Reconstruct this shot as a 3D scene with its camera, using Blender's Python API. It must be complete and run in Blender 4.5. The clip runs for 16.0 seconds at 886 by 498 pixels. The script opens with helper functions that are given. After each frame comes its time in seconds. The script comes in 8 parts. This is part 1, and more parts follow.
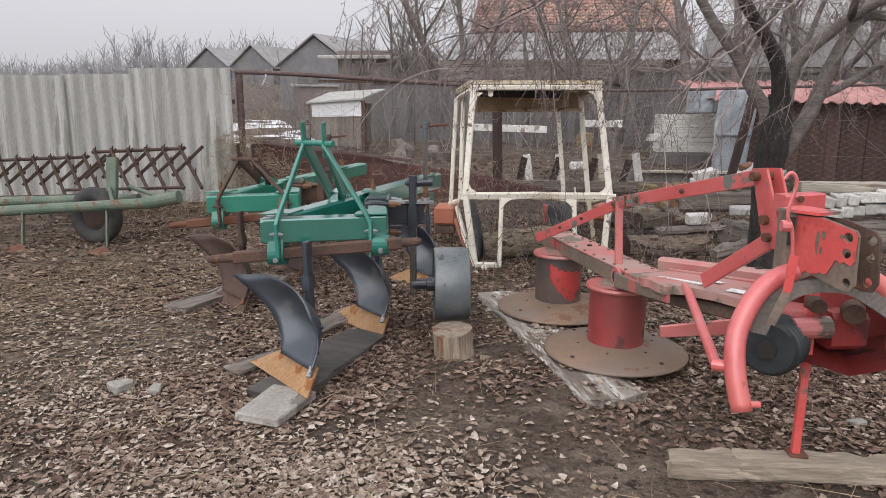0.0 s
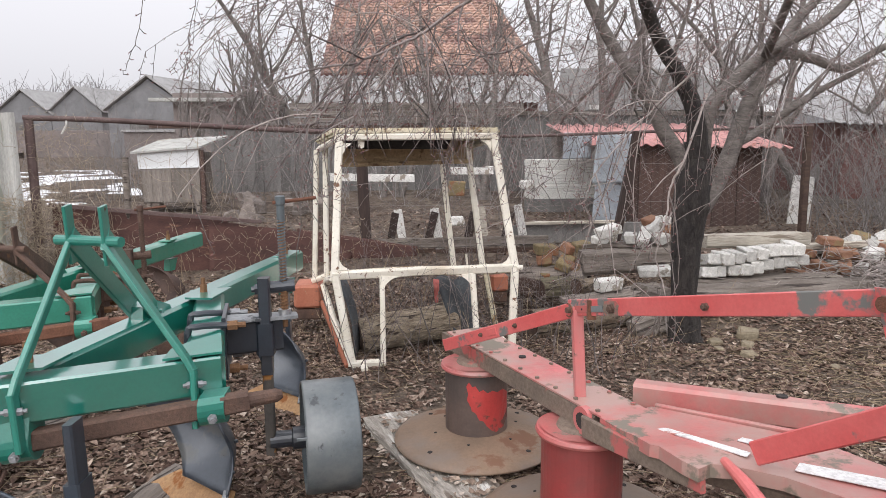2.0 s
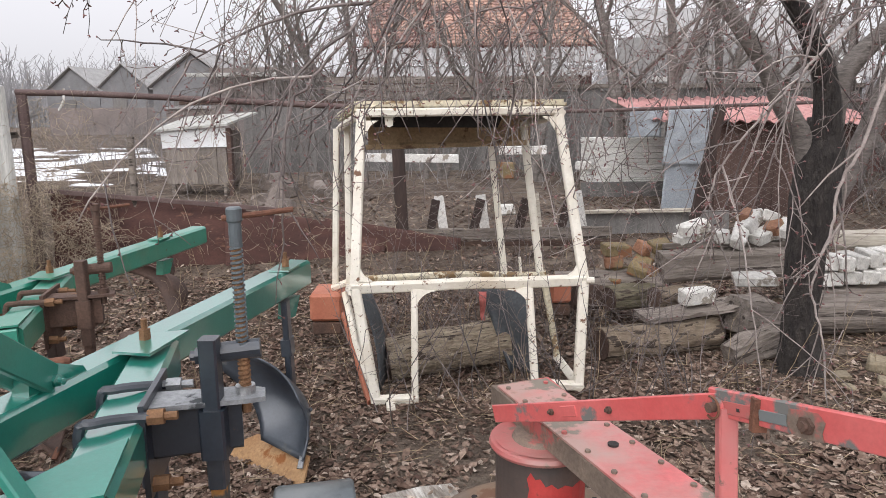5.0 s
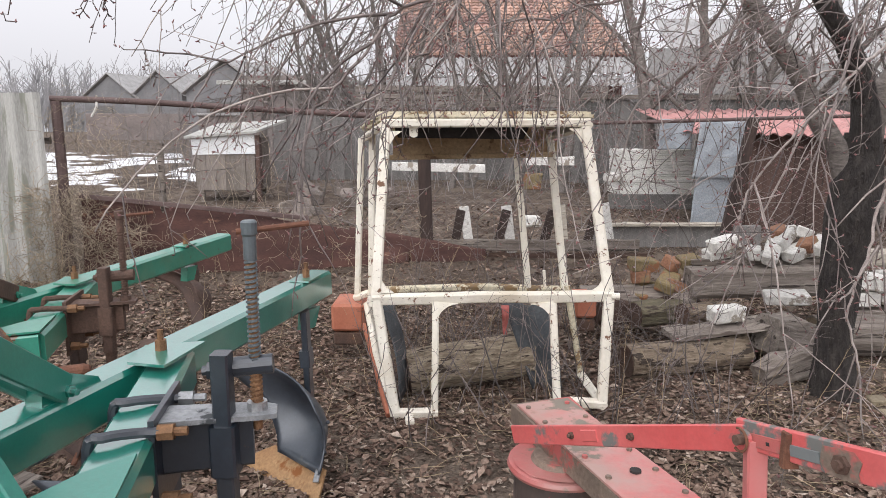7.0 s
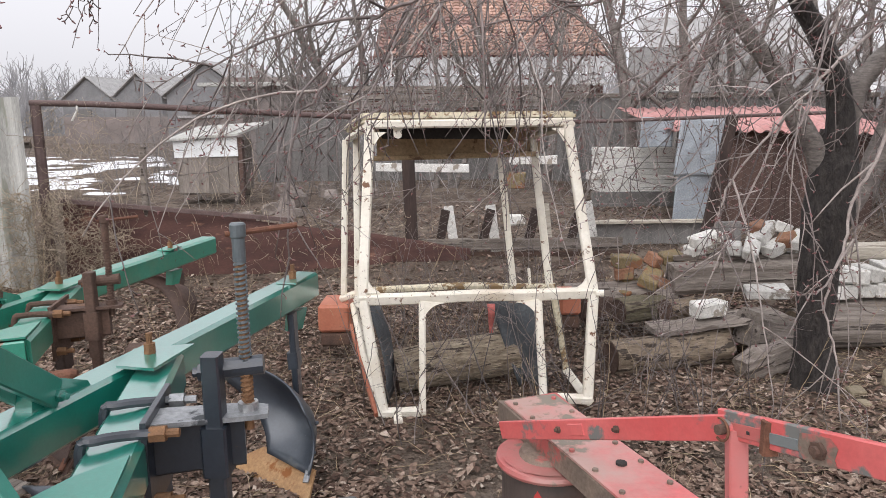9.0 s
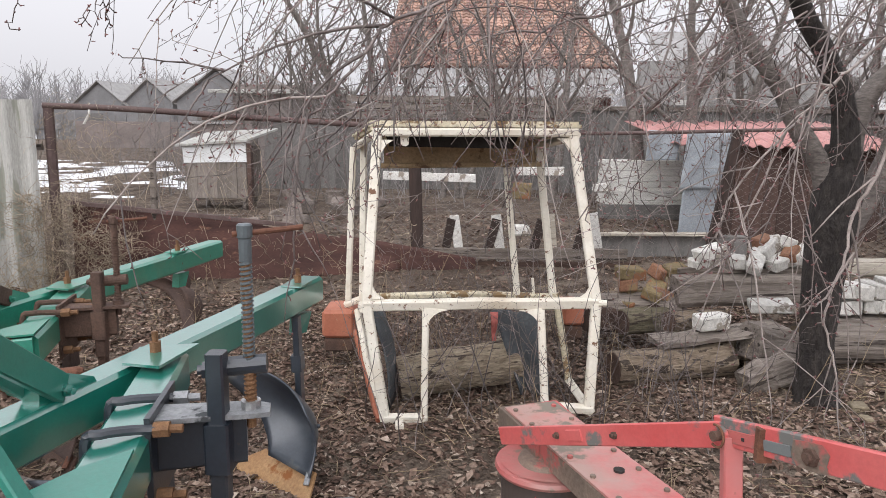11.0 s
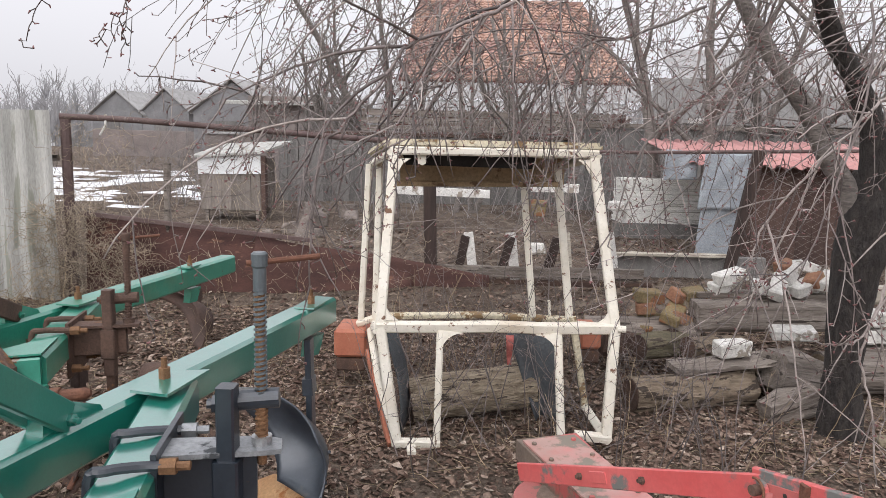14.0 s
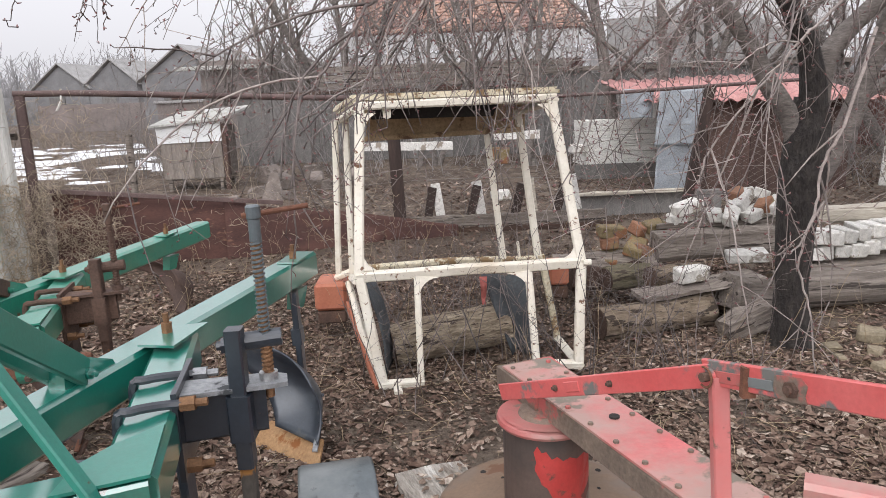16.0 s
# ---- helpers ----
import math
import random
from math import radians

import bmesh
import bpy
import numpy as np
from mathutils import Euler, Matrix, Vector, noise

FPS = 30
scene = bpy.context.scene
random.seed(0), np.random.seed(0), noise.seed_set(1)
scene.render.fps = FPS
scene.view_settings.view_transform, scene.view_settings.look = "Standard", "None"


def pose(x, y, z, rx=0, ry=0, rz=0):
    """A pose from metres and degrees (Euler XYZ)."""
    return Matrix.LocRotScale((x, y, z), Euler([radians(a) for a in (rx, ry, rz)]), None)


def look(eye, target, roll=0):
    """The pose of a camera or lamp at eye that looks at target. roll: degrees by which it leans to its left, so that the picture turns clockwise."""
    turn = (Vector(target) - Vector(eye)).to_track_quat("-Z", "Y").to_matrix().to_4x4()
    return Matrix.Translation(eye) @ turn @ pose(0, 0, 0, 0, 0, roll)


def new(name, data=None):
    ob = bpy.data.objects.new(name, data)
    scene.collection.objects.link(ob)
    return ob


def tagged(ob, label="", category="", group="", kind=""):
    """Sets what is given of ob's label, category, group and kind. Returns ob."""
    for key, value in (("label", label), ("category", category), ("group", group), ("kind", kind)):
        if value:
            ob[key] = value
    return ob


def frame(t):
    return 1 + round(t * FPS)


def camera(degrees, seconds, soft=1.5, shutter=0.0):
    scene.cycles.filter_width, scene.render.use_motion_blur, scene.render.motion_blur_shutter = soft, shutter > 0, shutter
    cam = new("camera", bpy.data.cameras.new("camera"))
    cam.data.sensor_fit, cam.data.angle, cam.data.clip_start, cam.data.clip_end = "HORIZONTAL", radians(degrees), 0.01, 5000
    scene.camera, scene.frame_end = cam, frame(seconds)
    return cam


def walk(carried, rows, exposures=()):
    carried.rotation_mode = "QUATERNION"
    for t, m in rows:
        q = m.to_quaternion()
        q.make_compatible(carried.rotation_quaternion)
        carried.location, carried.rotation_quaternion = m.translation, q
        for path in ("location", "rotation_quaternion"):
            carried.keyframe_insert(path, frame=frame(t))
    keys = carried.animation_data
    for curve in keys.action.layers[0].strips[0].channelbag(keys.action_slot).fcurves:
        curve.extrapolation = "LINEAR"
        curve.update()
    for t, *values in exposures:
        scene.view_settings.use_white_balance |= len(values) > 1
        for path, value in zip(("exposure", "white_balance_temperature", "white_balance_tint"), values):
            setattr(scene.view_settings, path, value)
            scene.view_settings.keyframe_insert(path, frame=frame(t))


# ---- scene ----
cam = camera(66.4, 16.0, soft=0.85)
PATH = [
    (0, (0.712, -0.331, 1.494), (0.474, 1.612, 1.083), 0.3),
    (0.5, (0.553, 0.061, 1.507), (0.8, 2.01, 1.135), 0.7),
    (1, (0.404, 0.4, 1.535), (0.769, 2.328, 1.148), 0.7),
    (1.5, (0.491, 0.784, 1.582), (0.639, 2.761, 1.325), -0.3),
    (2, (0.484, 1.111, 1.584), (0.665, 3.081, 1.291), -0.5),
    (2.5, (0.453, 1.422, 1.589), (0.713, 3.389, 1.337), 1.0),
    (3, (0.44, 1.695, 1.583), (0.641, 3.655, 1.244), 1.0),
    (3.5, (0.552, 2.042, 1.592), (0.664, 4.007, 1.238), -1.1),
    (3.7, (0.556, 2.085, 1.594), (0.615, 4.052, 1.238), -1.2),
    (5.8, (0.569, 2.24, 1.602), (0.609, 4.207, 1.243), -0.3),
    (6, (0.57, 2.238, 1.607), (0.592, 4.208, 1.261), -0.5),
    (6.5, (0.567, 2.235, 1.61), (0.566, 4.206, 1.272), -0.4),
    (7, (0.585, 2.265, 1.611), (0.555, 4.236, 1.277), 0.0),
    (7.5, (0.587, 2.231, 1.612), (0.568, 4.205, 1.29), -0.3),
    (8, (0.579, 2.217, 1.61), (0.591, 4.191, 1.291), -0.6),
    (8.5, (0.583, 2.223, 1.625), (0.578, 4.192, 1.275), -0.7),
    (8.7, (0.578, 2.238, 1.62), (0.594, 4.209, 1.284), -0.6),
    (10.8, (0.598, 2.197, 1.604), (0.589, 4.169, 1.274), -0.3),
    (11, (0.588, 2.204, 1.604), (0.586, 4.18, 1.299), 0.4),
    (11.5, (0.587, 2.245, 1.601), (0.637, 4.212, 1.243), -0.1),
    (12, (0.594, 2.334, 1.588), (0.63, 4.262, 1.058), -0.1),
    (12.5, (0.524, 2.396, 1.616), (0.602, 4.342, 1.165), -0.1),
    (13, (0.518, 2.367, 1.607), (0.553, 4.323, 1.192), 0.9),
    (13.5, (0.543, 2.313, 1.633), (0.556, 4.28, 1.274), 1.1),
    (14, (0.557, 2.288, 1.642), (0.522, 4.269, 1.373), 1.3),
    (14.5, (0.573, 2.265, 1.651), (0.527, 4.243, 1.353), 0.5),
    (15, (0.576, 2.245, 1.634), (0.507, 4.212, 1.276), -0.0),
    (15.5, (0.566, 2.209, 1.628), (0.45, 4.168, 1.244), -0.6),
    (16, (0.527, 2.105, 1.627), (0.587, 4.064, 1.227), -2.4),
]
walk(cam, [(t, look(eye, target, roll)) for t, eye, target, roll in PATH], [(0.0, -0.28, 6480, 13), (0.5, -0.10, 6480, 13), (1.0, 0.05, 6480, 13), (1.5, 0.04, 6480, 13), (2.0, -0.02, 6480, 13), (3.0, 0.0, 6480, 13), (8.5, 0.02, 6480, 13), (11.0, -0.04, 6480, 13), (11.5, 0.0, 6480, 13), (12.0, 0.12, 6480, 13), (12.5, 0.2, 6480, 13), (13.0, 0.14, 6480, 13), (14.0, -0.04, 6480, 13), (14.5, -0.08, 6480, 13), (15.5, -0.10, 6480, 13), (16.0, 0.02, 6480, 13)])

# ---- light ----
world = bpy.data.worlds.new("overcast_sky")
scene.world = world
world.use_nodes = True
wn, wl = world.node_tree.nodes, world.node_tree.links
sky = wn.new("ShaderNodeTexSky")
sky.sky_type = "NISHITA"
sky.sun_disc = False
SUN_EL, SUN_ROT = radians(38), radians(200)
sky.sun_elevation, sky.sun_rotation = SUN_EL, SUN_ROT
sky.dust_density, sky.air_density, sky.ozone_density = 6.0, 1.0, 1.0
grey = wn.new("ShaderNodeHueSaturation")
grey.inputs["Saturation"].default_value = 0.10
wl.new(sky.outputs[0], grey.inputs["Color"])
cloud = wn.new("ShaderNodeMix")
cloud.data_type = "RGBA"
cloud.inputs[0].default_value = 0.72
cloud.inputs[7].default_value = (9.1, 9.2, 9.6, 1)
wl.new(grey.outputs[0], cloud.inputs[6])
tcw, sep, ramp, veil = wn.new("ShaderNodeTexCoord"), wn.new("ShaderNodeSeparateXYZ"), wn.new("ShaderNodeMapRange"), wn.new("ShaderNodeMix")
ramp.inputs[3].default_value, ramp.inputs[4].default_value = 0.60, 1.30
veil.data_type, veil.blend_type = "RGBA", "MULTIPLY"
veil.inputs[0].default_value = 1.0
wl.new(tcw.outputs["Generated"], sep.inputs[0])
wl.new(sep.outputs[2], ramp.inputs[0])
wl.new(cloud.outputs[2], veil.inputs[6])
wl.new(ramp.outputs[0], veil.inputs[7])
wl.new(veil.outputs[2], wn["Background"].inputs["Color"])
wn["Background"].inputs["Strength"].default_value = 0.170
sun = new("sun", bpy.data.lights.new("sun", "SUN"))
sun.data.energy, sun.data.angle, sun.data.color = 1.6, radians(75), (1.0, 0.985, 0.965)
sun.matrix_world = look((math.sin(SUN_ROT) * 50, math.cos(SUN_ROT) * 50, 50 * math.tan(SUN_EL)), (0, 0, 0))


# ---- building helpers ----
V = Vector
TAU = 2 * math.pi


def col(c):
    return (*c, 1.0) if len(c) == 3 else c


def material(name, c1, c2, scale=5.0, rough=0.8, metal=0.0, bump=0.25, fine=60.0, chip=None, chip_at=0.6, chip_scale=4.0,
             chip_rough=0.9, chip2=None, chip2_at=0.62, stretch=(1, 1, 1), rnd=0.0, island=0.0, bump_dist=0.01, spec=0.5, coat=0.0, coat_ior=1.75, coat_rough=0.22, soil=None, soil_at=0.55, grain=1.0):
    m = bpy.data.materials.new(name)
    m.use_nodes = True
    n, l = m.node_tree.nodes, m.node_tree.links
    b = n["Principled BSDF"]
    tc = n.new("ShaderNodeTexCoord")
    mp = n.new("ShaderNodeMapping")
    mp.inputs["Scale"].default_value = stretch
    l.new(tc.outputs["Object"], mp.inputs[0])

    def noise_tex(s, detail=5.0, r=0.6):
        t = n.new("ShaderNodeTexNoise")
        t.inputs["Scale"].default_value, t.inputs["Detail"].default_value, t.inputs["Roughness"].default_value = s, detail, r
        l.new(mp.outputs[0], t.inputs["Vector"])
        return t

    def mix(fac, a, bb, mode="MIX"):
        x = n.new("ShaderNodeMix")
        x.data_type, x.blend_type = "RGBA", mode
        for sock, v in ((x.inputs[0], fac), (x.inputs[6], a), (x.inputs[7], bb)):
            if isinstance(v, bpy.types.NodeSocket):
                l.new(v, sock)
            else:
                sock.default_value = v
        return x.outputs[2]

    def step(t, at, soft=0.03):
        r = n.new("ShaderNodeMapRange")
        r.inputs[1].default_value, r.inputs[2].default_value = at - soft, at + soft
        l.new(t.outputs[0], r.inputs[0])
        return r.outputs[0]

    base = noise_tex(scale)
    r = n.new("ShaderNodeMapRange")
    r.inputs[1].default_value, r.inputs[2].default_value = 0.32, 0.68
    l.new(base.outputs[0], r.inputs[0])
    c = mix(r.outputs[0], col(c1), col(c2))
    fi = noise_tex(fine, 4.0, 0.7)
    fr = n.new("ShaderNodeMapRange")
    fr.inputs[1].default_value, fr.inputs[2].default_value, fr.inputs[3].default_value, fr.inputs[4].default_value = 0.3, 0.7, 1 - 0.30 * grain, 1 + 0.22 * grain
    l.new(fi.outputs[0], fr.inputs[0])
    c = mix(1.0, c, fr.outputs[0], "MULTIPLY")
    if soil:
        s = step(noise_tex(1.7, 6.0, 0.65), soil_at, 0.10)
        c = mix(s, c, col(soil))
    rg = None
    if chip:
        k = step(noise_tex(chip_scale, 7.0, 0.62), chip_at, 0.02)
        c = mix(k, c, col(chip))
        q = n.new("ShaderNodeMapRange")
        q.inputs[3].default_value, q.inputs[4].default_value = rough, chip_rough
        l.new(k, q.inputs[0])
        rg = q.outputs[0]
    if chip2:
        k2 = step(noise_tex(chip_scale * 2.7, 7.0, 0.68), chip2_at, 0.02)
        c = mix(k2, c, col(chip2))
    if rnd or island:
        if island:
            g = n.new("ShaderNodeNewGeometry")
            src = g.outputs["Random Per Island"]
        else:
            g = n.new("ShaderNodeObjectInfo")
            src = g.outputs["Random"]
        w = rnd or island
        rr = n.new("ShaderNodeMapRange")
        rr.inputs[3].default_value, rr.inputs[4].default_value = 1 - w, 1 + w
        l.new(src, rr.inputs[0])
        c = mix(1.0, c, rr.outputs[0], "MULTIPLY")
    l.new(c, b.inputs["Base Color"])
    if rg is not None:
        l.new(rg, b.inputs["Roughness"])
    else:
        b.inputs["Roughness"].default_value = rough
    b.inputs["Metallic"].default_value = metal
    b.inputs["Specular IOR Level"].default_value = spec
    if coat:
        b.inputs["Coat Weight"].default_value, b.inputs["Coat IOR"].default_value, b.inputs["Coat Roughness"].default_value = coat, coat_ior, coat_rough
    if bump:
        bp = n.new("ShaderNodeBump")
        bp.inputs["Strength"].default_value, bp.inputs["Distance"].default_value = bump, bump_dist
        l.new(fi.outputs[0], bp.inputs["Height"])
        l.new(bp.outputs[0], b.inputs["Normal"])
    return m


soil_m = material("soil", (0.080, 0.059, 0.046), (0.205, 0.160, 0.128), 1.1, 0.95, bump=1.0, fine=38, bump_dist=0.05, spec=0.15, chip=(0.205, 0.165, 0.132), chip_at=0.56, chip_scale=3.2, chip2=(0.060, 0.043, 0.034), chip2_at=0.60, grain=1.7)
green_m = material("green_paint", (0.006, 0.145, 0.108), (0.011, 0.185, 0.140), 3, 0.30, coat=1.0, coat_ior=2.7, coat_rough=0.15, bump=0.04, fine=90, chip=(0.10, 0.05, 0.03), chip_at=0.74, chip_scale=9, soil=(0.03, 0.215, 0.17), soil_at=0.62, grain=0.25)
green2_m = material("worn_green_paint", (0.014, 0.19, 0.125), (0.03, 0.25, 0.175), 4, 0.45, coat=0.8, coat_ior=1.9, coat_rough=0.2, bump=0.08, fine=80, chip=(0.13, 0.075, 0.04), chip_at=0.68, chip_scale=9, soil=(0.10, 0.19, 0.12), soil_at=0.62, grain=0.4)
olive_m = material("faded_green_paint", (0.075, 0.125, 0.085), (0.15, 0.175, 0.13), 5, 0.6, bump=0.15, chip=(0.14, 0.09, 0.06), chip_at=0.60, chip_scale=7)
red_m = material("red_paint", (0.50, 0.090, 0.086), (0.58, 0.155, 0.148), 4, 0.42, coat=0.5, bump=0.08, fine=70, chip=(0.115, 0.095, 0.075), chip_at=0.615, chip_scale=5.5, chip2=(0.20, 0.07, 0.04), chip2_at=0.70, soil=(0.46, 0.17, 0.16), soil_at=0.55, grain=0.3)
redpipe_m = material("bright_red_paint", (0.54, 0.086, 0.088), (0.62, 0.160, 0.158), 4, 0.40, coat=0.5, bump=0.06, fine=70, chip=(0.40, 0.11, 0.08), chip_at=0.68, chip_scale=6, soil=(0.62, 0.15, 0.13), soil_at=0.62, grain=0.25)
redlid_m = material("dusty_pink_red_paint", (0.50, 0.085, 0.085), (0.60, 0.15, 0.145), 5, 0.5, coat=0.35, bump=0.10, fine=60, chip=(0.19, 0.16, 0.125), chip_at=0.575, chip_scale=3.2, soil=(0.40, 0.25, 0.215), soil_at=0.50, grain=0.4)
redbar_m = material("chipped_red_bar_paint", (0.55, 0.090, 0.087), (0.62, 0.150, 0.142), 4, 0.4, coat=0.45, bump=0.06, fine=70, chip=(0.15, 0.15, 0.14), chip_at=0.595, chip_scale=4.5, chip2=(0.20, 0.12, 0.09), chip2_at=0.70, grain=0.3)
bareiron_m = material("bare_brown_iron", (0.15, 0.115, 0.092), (0.235, 0.18, 0.14), 5, 0.75, 0.1, bump=0.2, chip=(0.45, 0.12, 0.11), chip_at=0.565, chip_scale=3.2)
redpatch_m = material("torn_red_paint", (0.57, 0.075, 0.07), (0.64, 0.11, 0.10), 4, 0.42, bump=0.10, coat=0.4, chip=(0.50, 0.07, 0.06), chip_at=0.60, chip_scale=7, grain=0.3)
drum_m = material("worn_red_drum_paint", (0.26, 0.032, 0.032), (0.36, 0.058, 0.054), 3, 0.5, bump=0.10, coat=0.25, chip=(0.11, 0.045, 0.04), chip_at=0.60, chip_scale=3.0, grain=0.4, soil=(0.19, 0.048, 0.044), soil_at=0.52)
baredrum_m = material("bare_brown_drum", (0.085, 0.062, 0.054), (0.15, 0.105, 0.088), 3, 0.6, 0.1, bump=0.12, chip=(0.20, 0.06, 0.05), chip_at=0.66, chip_scale=3.5, grain=0.45, soil=(0.055, 0.048, 0.046), soil_at=0.56)
brightpatch_m = material("bright_red_patch", (0.36, 0.034, 0.032), (0.47, 0.052, 0.047), 4, 0.45, bump=0.08, coat=0.3, chip=(0.13, 0.055, 0.045), chip_at=0.575, chip_scale=6, grain=0.4)
collar_m = material("dusty_red_collar", (0.40, 0.065, 0.065), (0.50, 0.12, 0.115), 5, 0.5, coat=0.3, bump=0.12, fine=60, chip=(0.24, 0.17, 0.14), chip_at=0.63, chip_scale=6, grain=0.4, soil=(0.36, 0.17, 0.15), soil_at=0.55)
flakeplank_m = material("flaked_whitish_plank", (0.30, 0.265, 0.225), (0.54, 0.50, 0.45), 7, 0.9, bump=1.0, fine=30, stretch=(0.35, 2.2, 2.2), bump_dist=0.02, chip=(0.19, 0.155, 0.125), chip_at=0.555, chip_scale=2.6, chip2=(0.66, 0.64, 0.60), chip2_at=0.60, grain=1.2)
# Copy of green_paint with the sky sheen turned down to darken lugs and stays.
lowsheen_m = material("green_paint_low_sheen", (0.010, 0.155, 0.115), (0.018, 0.20, 0.150), 3, 0.40, coat=0.6, coat_ior=1.6, coat_rough=0.25, bump=0.06, fine=90, chip=(0.10, 0.05, 0.03), chip_at=0.70, chip_scale=9, soil=(0.035, 0.19, 0.15), soil_at=0.60, grain=0.35)
headplate_m = material("half_bare_red_plate", (0.62, 0.075, 0.07), (0.68, 0.12, 0.11), 4, 0.45, bump=0.15, coat=0.3, chip=(0.17, 0.135, 0.11), chip_at=0.515, chip_scale=3.4, chip2=(0.10, 0.06, 0.045), chip2_at=0.66, grain=0.35)
disc_m = material("rusty_steel_disc", (0.185, 0.128, 0.090), (0.26, 0.175, 0.118), 3, 0.66, 0.1, bump=0.08, fine=60, chip=(0.20, 0.105, 0.065), chip_at=0.62, chip_scale=3, soil=(0.20, 0.165, 0.14), soil_at=0.55, grain=0.4)
rust_m = material("rust", (0.11, 0.047, 0.03), (0.19, 0.085, 0.05), 8, 0.85, 0.1, bump=0.5, fine=90)
brownrust_m = material("dark_brown_rust", (0.075, 0.046, 0.036), (0.135, 0.08, 0.058), 8, 0.85, 0.1, bump=0.5, fine=90, chip=(0.20, 0.10, 0.05), chip_at=0.64, chip_scale=9)
hutchwood_m = material("brown_hutch_planks", (0.165, 0.14, 0.12), (0.27, 0.238, 0.21), 4, 0.9, bump=0.6, fine=30, stretch=(3, 3, 0.3), rnd=0.2, chip=(0.22, 0.11, 0.05), chip_at=0.63, chip_scale=3)
rustsheet_m = material("rusty_sheet_iron", (0.060, 0.028, 0.024), (0.112, 0.052, 0.042), 2.2, 0.85, 0.1, bump=0.4, fine=40, chip=(0.19, 0.10, 0.07), chip_at=0.64, chip_scale=2.5, stretch=(1, 1, 3))
orange_m = material("orange_rust_share", (0.32, 0.17, 0.075), (0.42, 0.26, 0.13), 4, 0.6, 0.1, bump=0.15, chip=(0.26, 0.10, 0.03), chip_at=0.60, chip_scale=6)
tine_m = material("dark_rusty_tines", (0.045, 0.030, 0.024), (0.09, 0.055, 0.042), 8, 0.85, 0.1, bump=0.4, fine=80)
bolt_m = material("rusty_bolt", (0.15, 0.078, 0.04), (0.26, 0.14, 0.07), 30, 0.75, 0.3, bump=0.4, fine=200)
dark_m = material("dark_grey_paint", (0.009, 0.013, 0.020), (0.022, 0.029, 0.040), 5, 0.40, coat=0.35, bump=0.10, chip=(0.11, 0.06, 0.035), chip_at=0.69, chip_scale=8, soil=(0.055, 0.056, 0.058), soil_at=0.64, grain=0.5)
postrust_m = material("rust_streaked_post", (0.05, 0.045, 0.042), (0.08, 0.07, 0.06), 5, 0.7, bump=0.2, chip=(0.36, 0.17, 0.05), chip_at=0.50, chip_scale=7, stretch=(1, 1, 0.5))
wheelgrey_m = material("scuffed_grey_blue_wheel_paint", (0.050, 0.064, 0.072), (0.092, 0.112, 0.122), 4, 0.45, coat=0.4, bump=0.10, chip=(0.055, 0.06, 0.065), chip_at=0.64, chip_scale=6, soil=(0.17, 0.185, 0.185), soil_at=0.56, grain=0.5)
mould_m = material("dark_steel_mouldboard", (0.030, 0.039, 0.053), (0.062, 0.075, 0.093), 3, 0.40, 0.25, coat=0.4, bump=0.06, chip=(0.115, 0.12, 0.12), chip_at=0.60, chip_scale=3, grain=0.4)
steel_m = material("bare_steel", (0.34, 0.35, 0.36), (0.5, 0.5, 0.5), 8, 0.4, 0.7, bump=0.1)
scraped_m = material("scraped_grey_iron", (0.20, 0.21, 0.22), (0.30, 0.31, 0.32), 8, 0.42, 0.3, bump=0.15, chip=(0.06, 0.065, 0.07), chip_at=0.57, chip_scale=7)
mouldrust_m = material("rusty_mouldboard", (0.050, 0.032, 0.027), (0.092, 0.055, 0.042), 5, 0.75, 0.15, bump=0.25)
cream_m = material("cream_paint", (0.70, 0.65, 0.55), (0.80, 0.76, 0.67), 4, 0.55, bump=0.2, fine=50, chip=(0.19, 0.105, 0.065), chip_at=0.632, chip_scale=17, chip2=(0.20, 0.11, 0.065), chip2_at=0.645, soil=(0.60, 0.52, 0.41), soil_at=0.62, grain=0.25)
roofcream_m = material("weathered_cream_roof", (0.56, 0.50, 0.36), (0.68, 0.62, 0.48), 4, 0.7, bump=0.3, fine=45, chip=(0.25, 0.165, 0.085), chip_at=0.545, chip_scale=7, chip2=(0.17, 0.09, 0.05), chip2_at=0.615)
blackin_m = material("near_black_sheet", (0.02, 0.018, 0.018), (0.045, 0.04, 0.036), 5, 0.9, bump=0.3)
tan_m = material("tan_fibreboard", (0.30, 0.21, 0.12), (0.42, 0.31, 0.19), 4, 0.8, bump=0.2, chip=(0.14, 0.085, 0.05), chip_at=0.62, chip_scale=5)
fender_m = material("faded_orange_paint", (0.36, 0.115, 0.065), (0.46, 0.175, 0.105), 5, 0.6, bump=0.2, chip=(0.22, 0.07, 0.045), chip_at=0.66, chip_scale=6, grain=0.4)
liner_m = material("grey_rubber_liner", (0.045, 0.052, 0.06), (0.10, 0.112, 0.122), 4, 0.7, bump=0.3, chip=(0.16, 0.16, 0.16), chip_at=0.66, chip_scale=6)
slate_m = material("asbestos_cement", (0.32, 0.318, 0.295), (0.47, 0.467, 0.44), 1.6, 0.9, bump=0.35, fine=60, chip=(0.27, 0.275, 0.235), chip_at=0.60, chip_scale=2.2, stretch=(3, 3, 0.28))
oldwood_m = material("grey_weathered_wood", (0.13, 0.105, 0.088), (0.31, 0.27, 0.235), 5, 0.9, bump=1.0, fine=24, stretch=(0.22, 3, 3), rnd=0.22, bump_dist=0.02, chip=(0.055, 0.043, 0.036), chip_at=0.60, chip_scale=6)
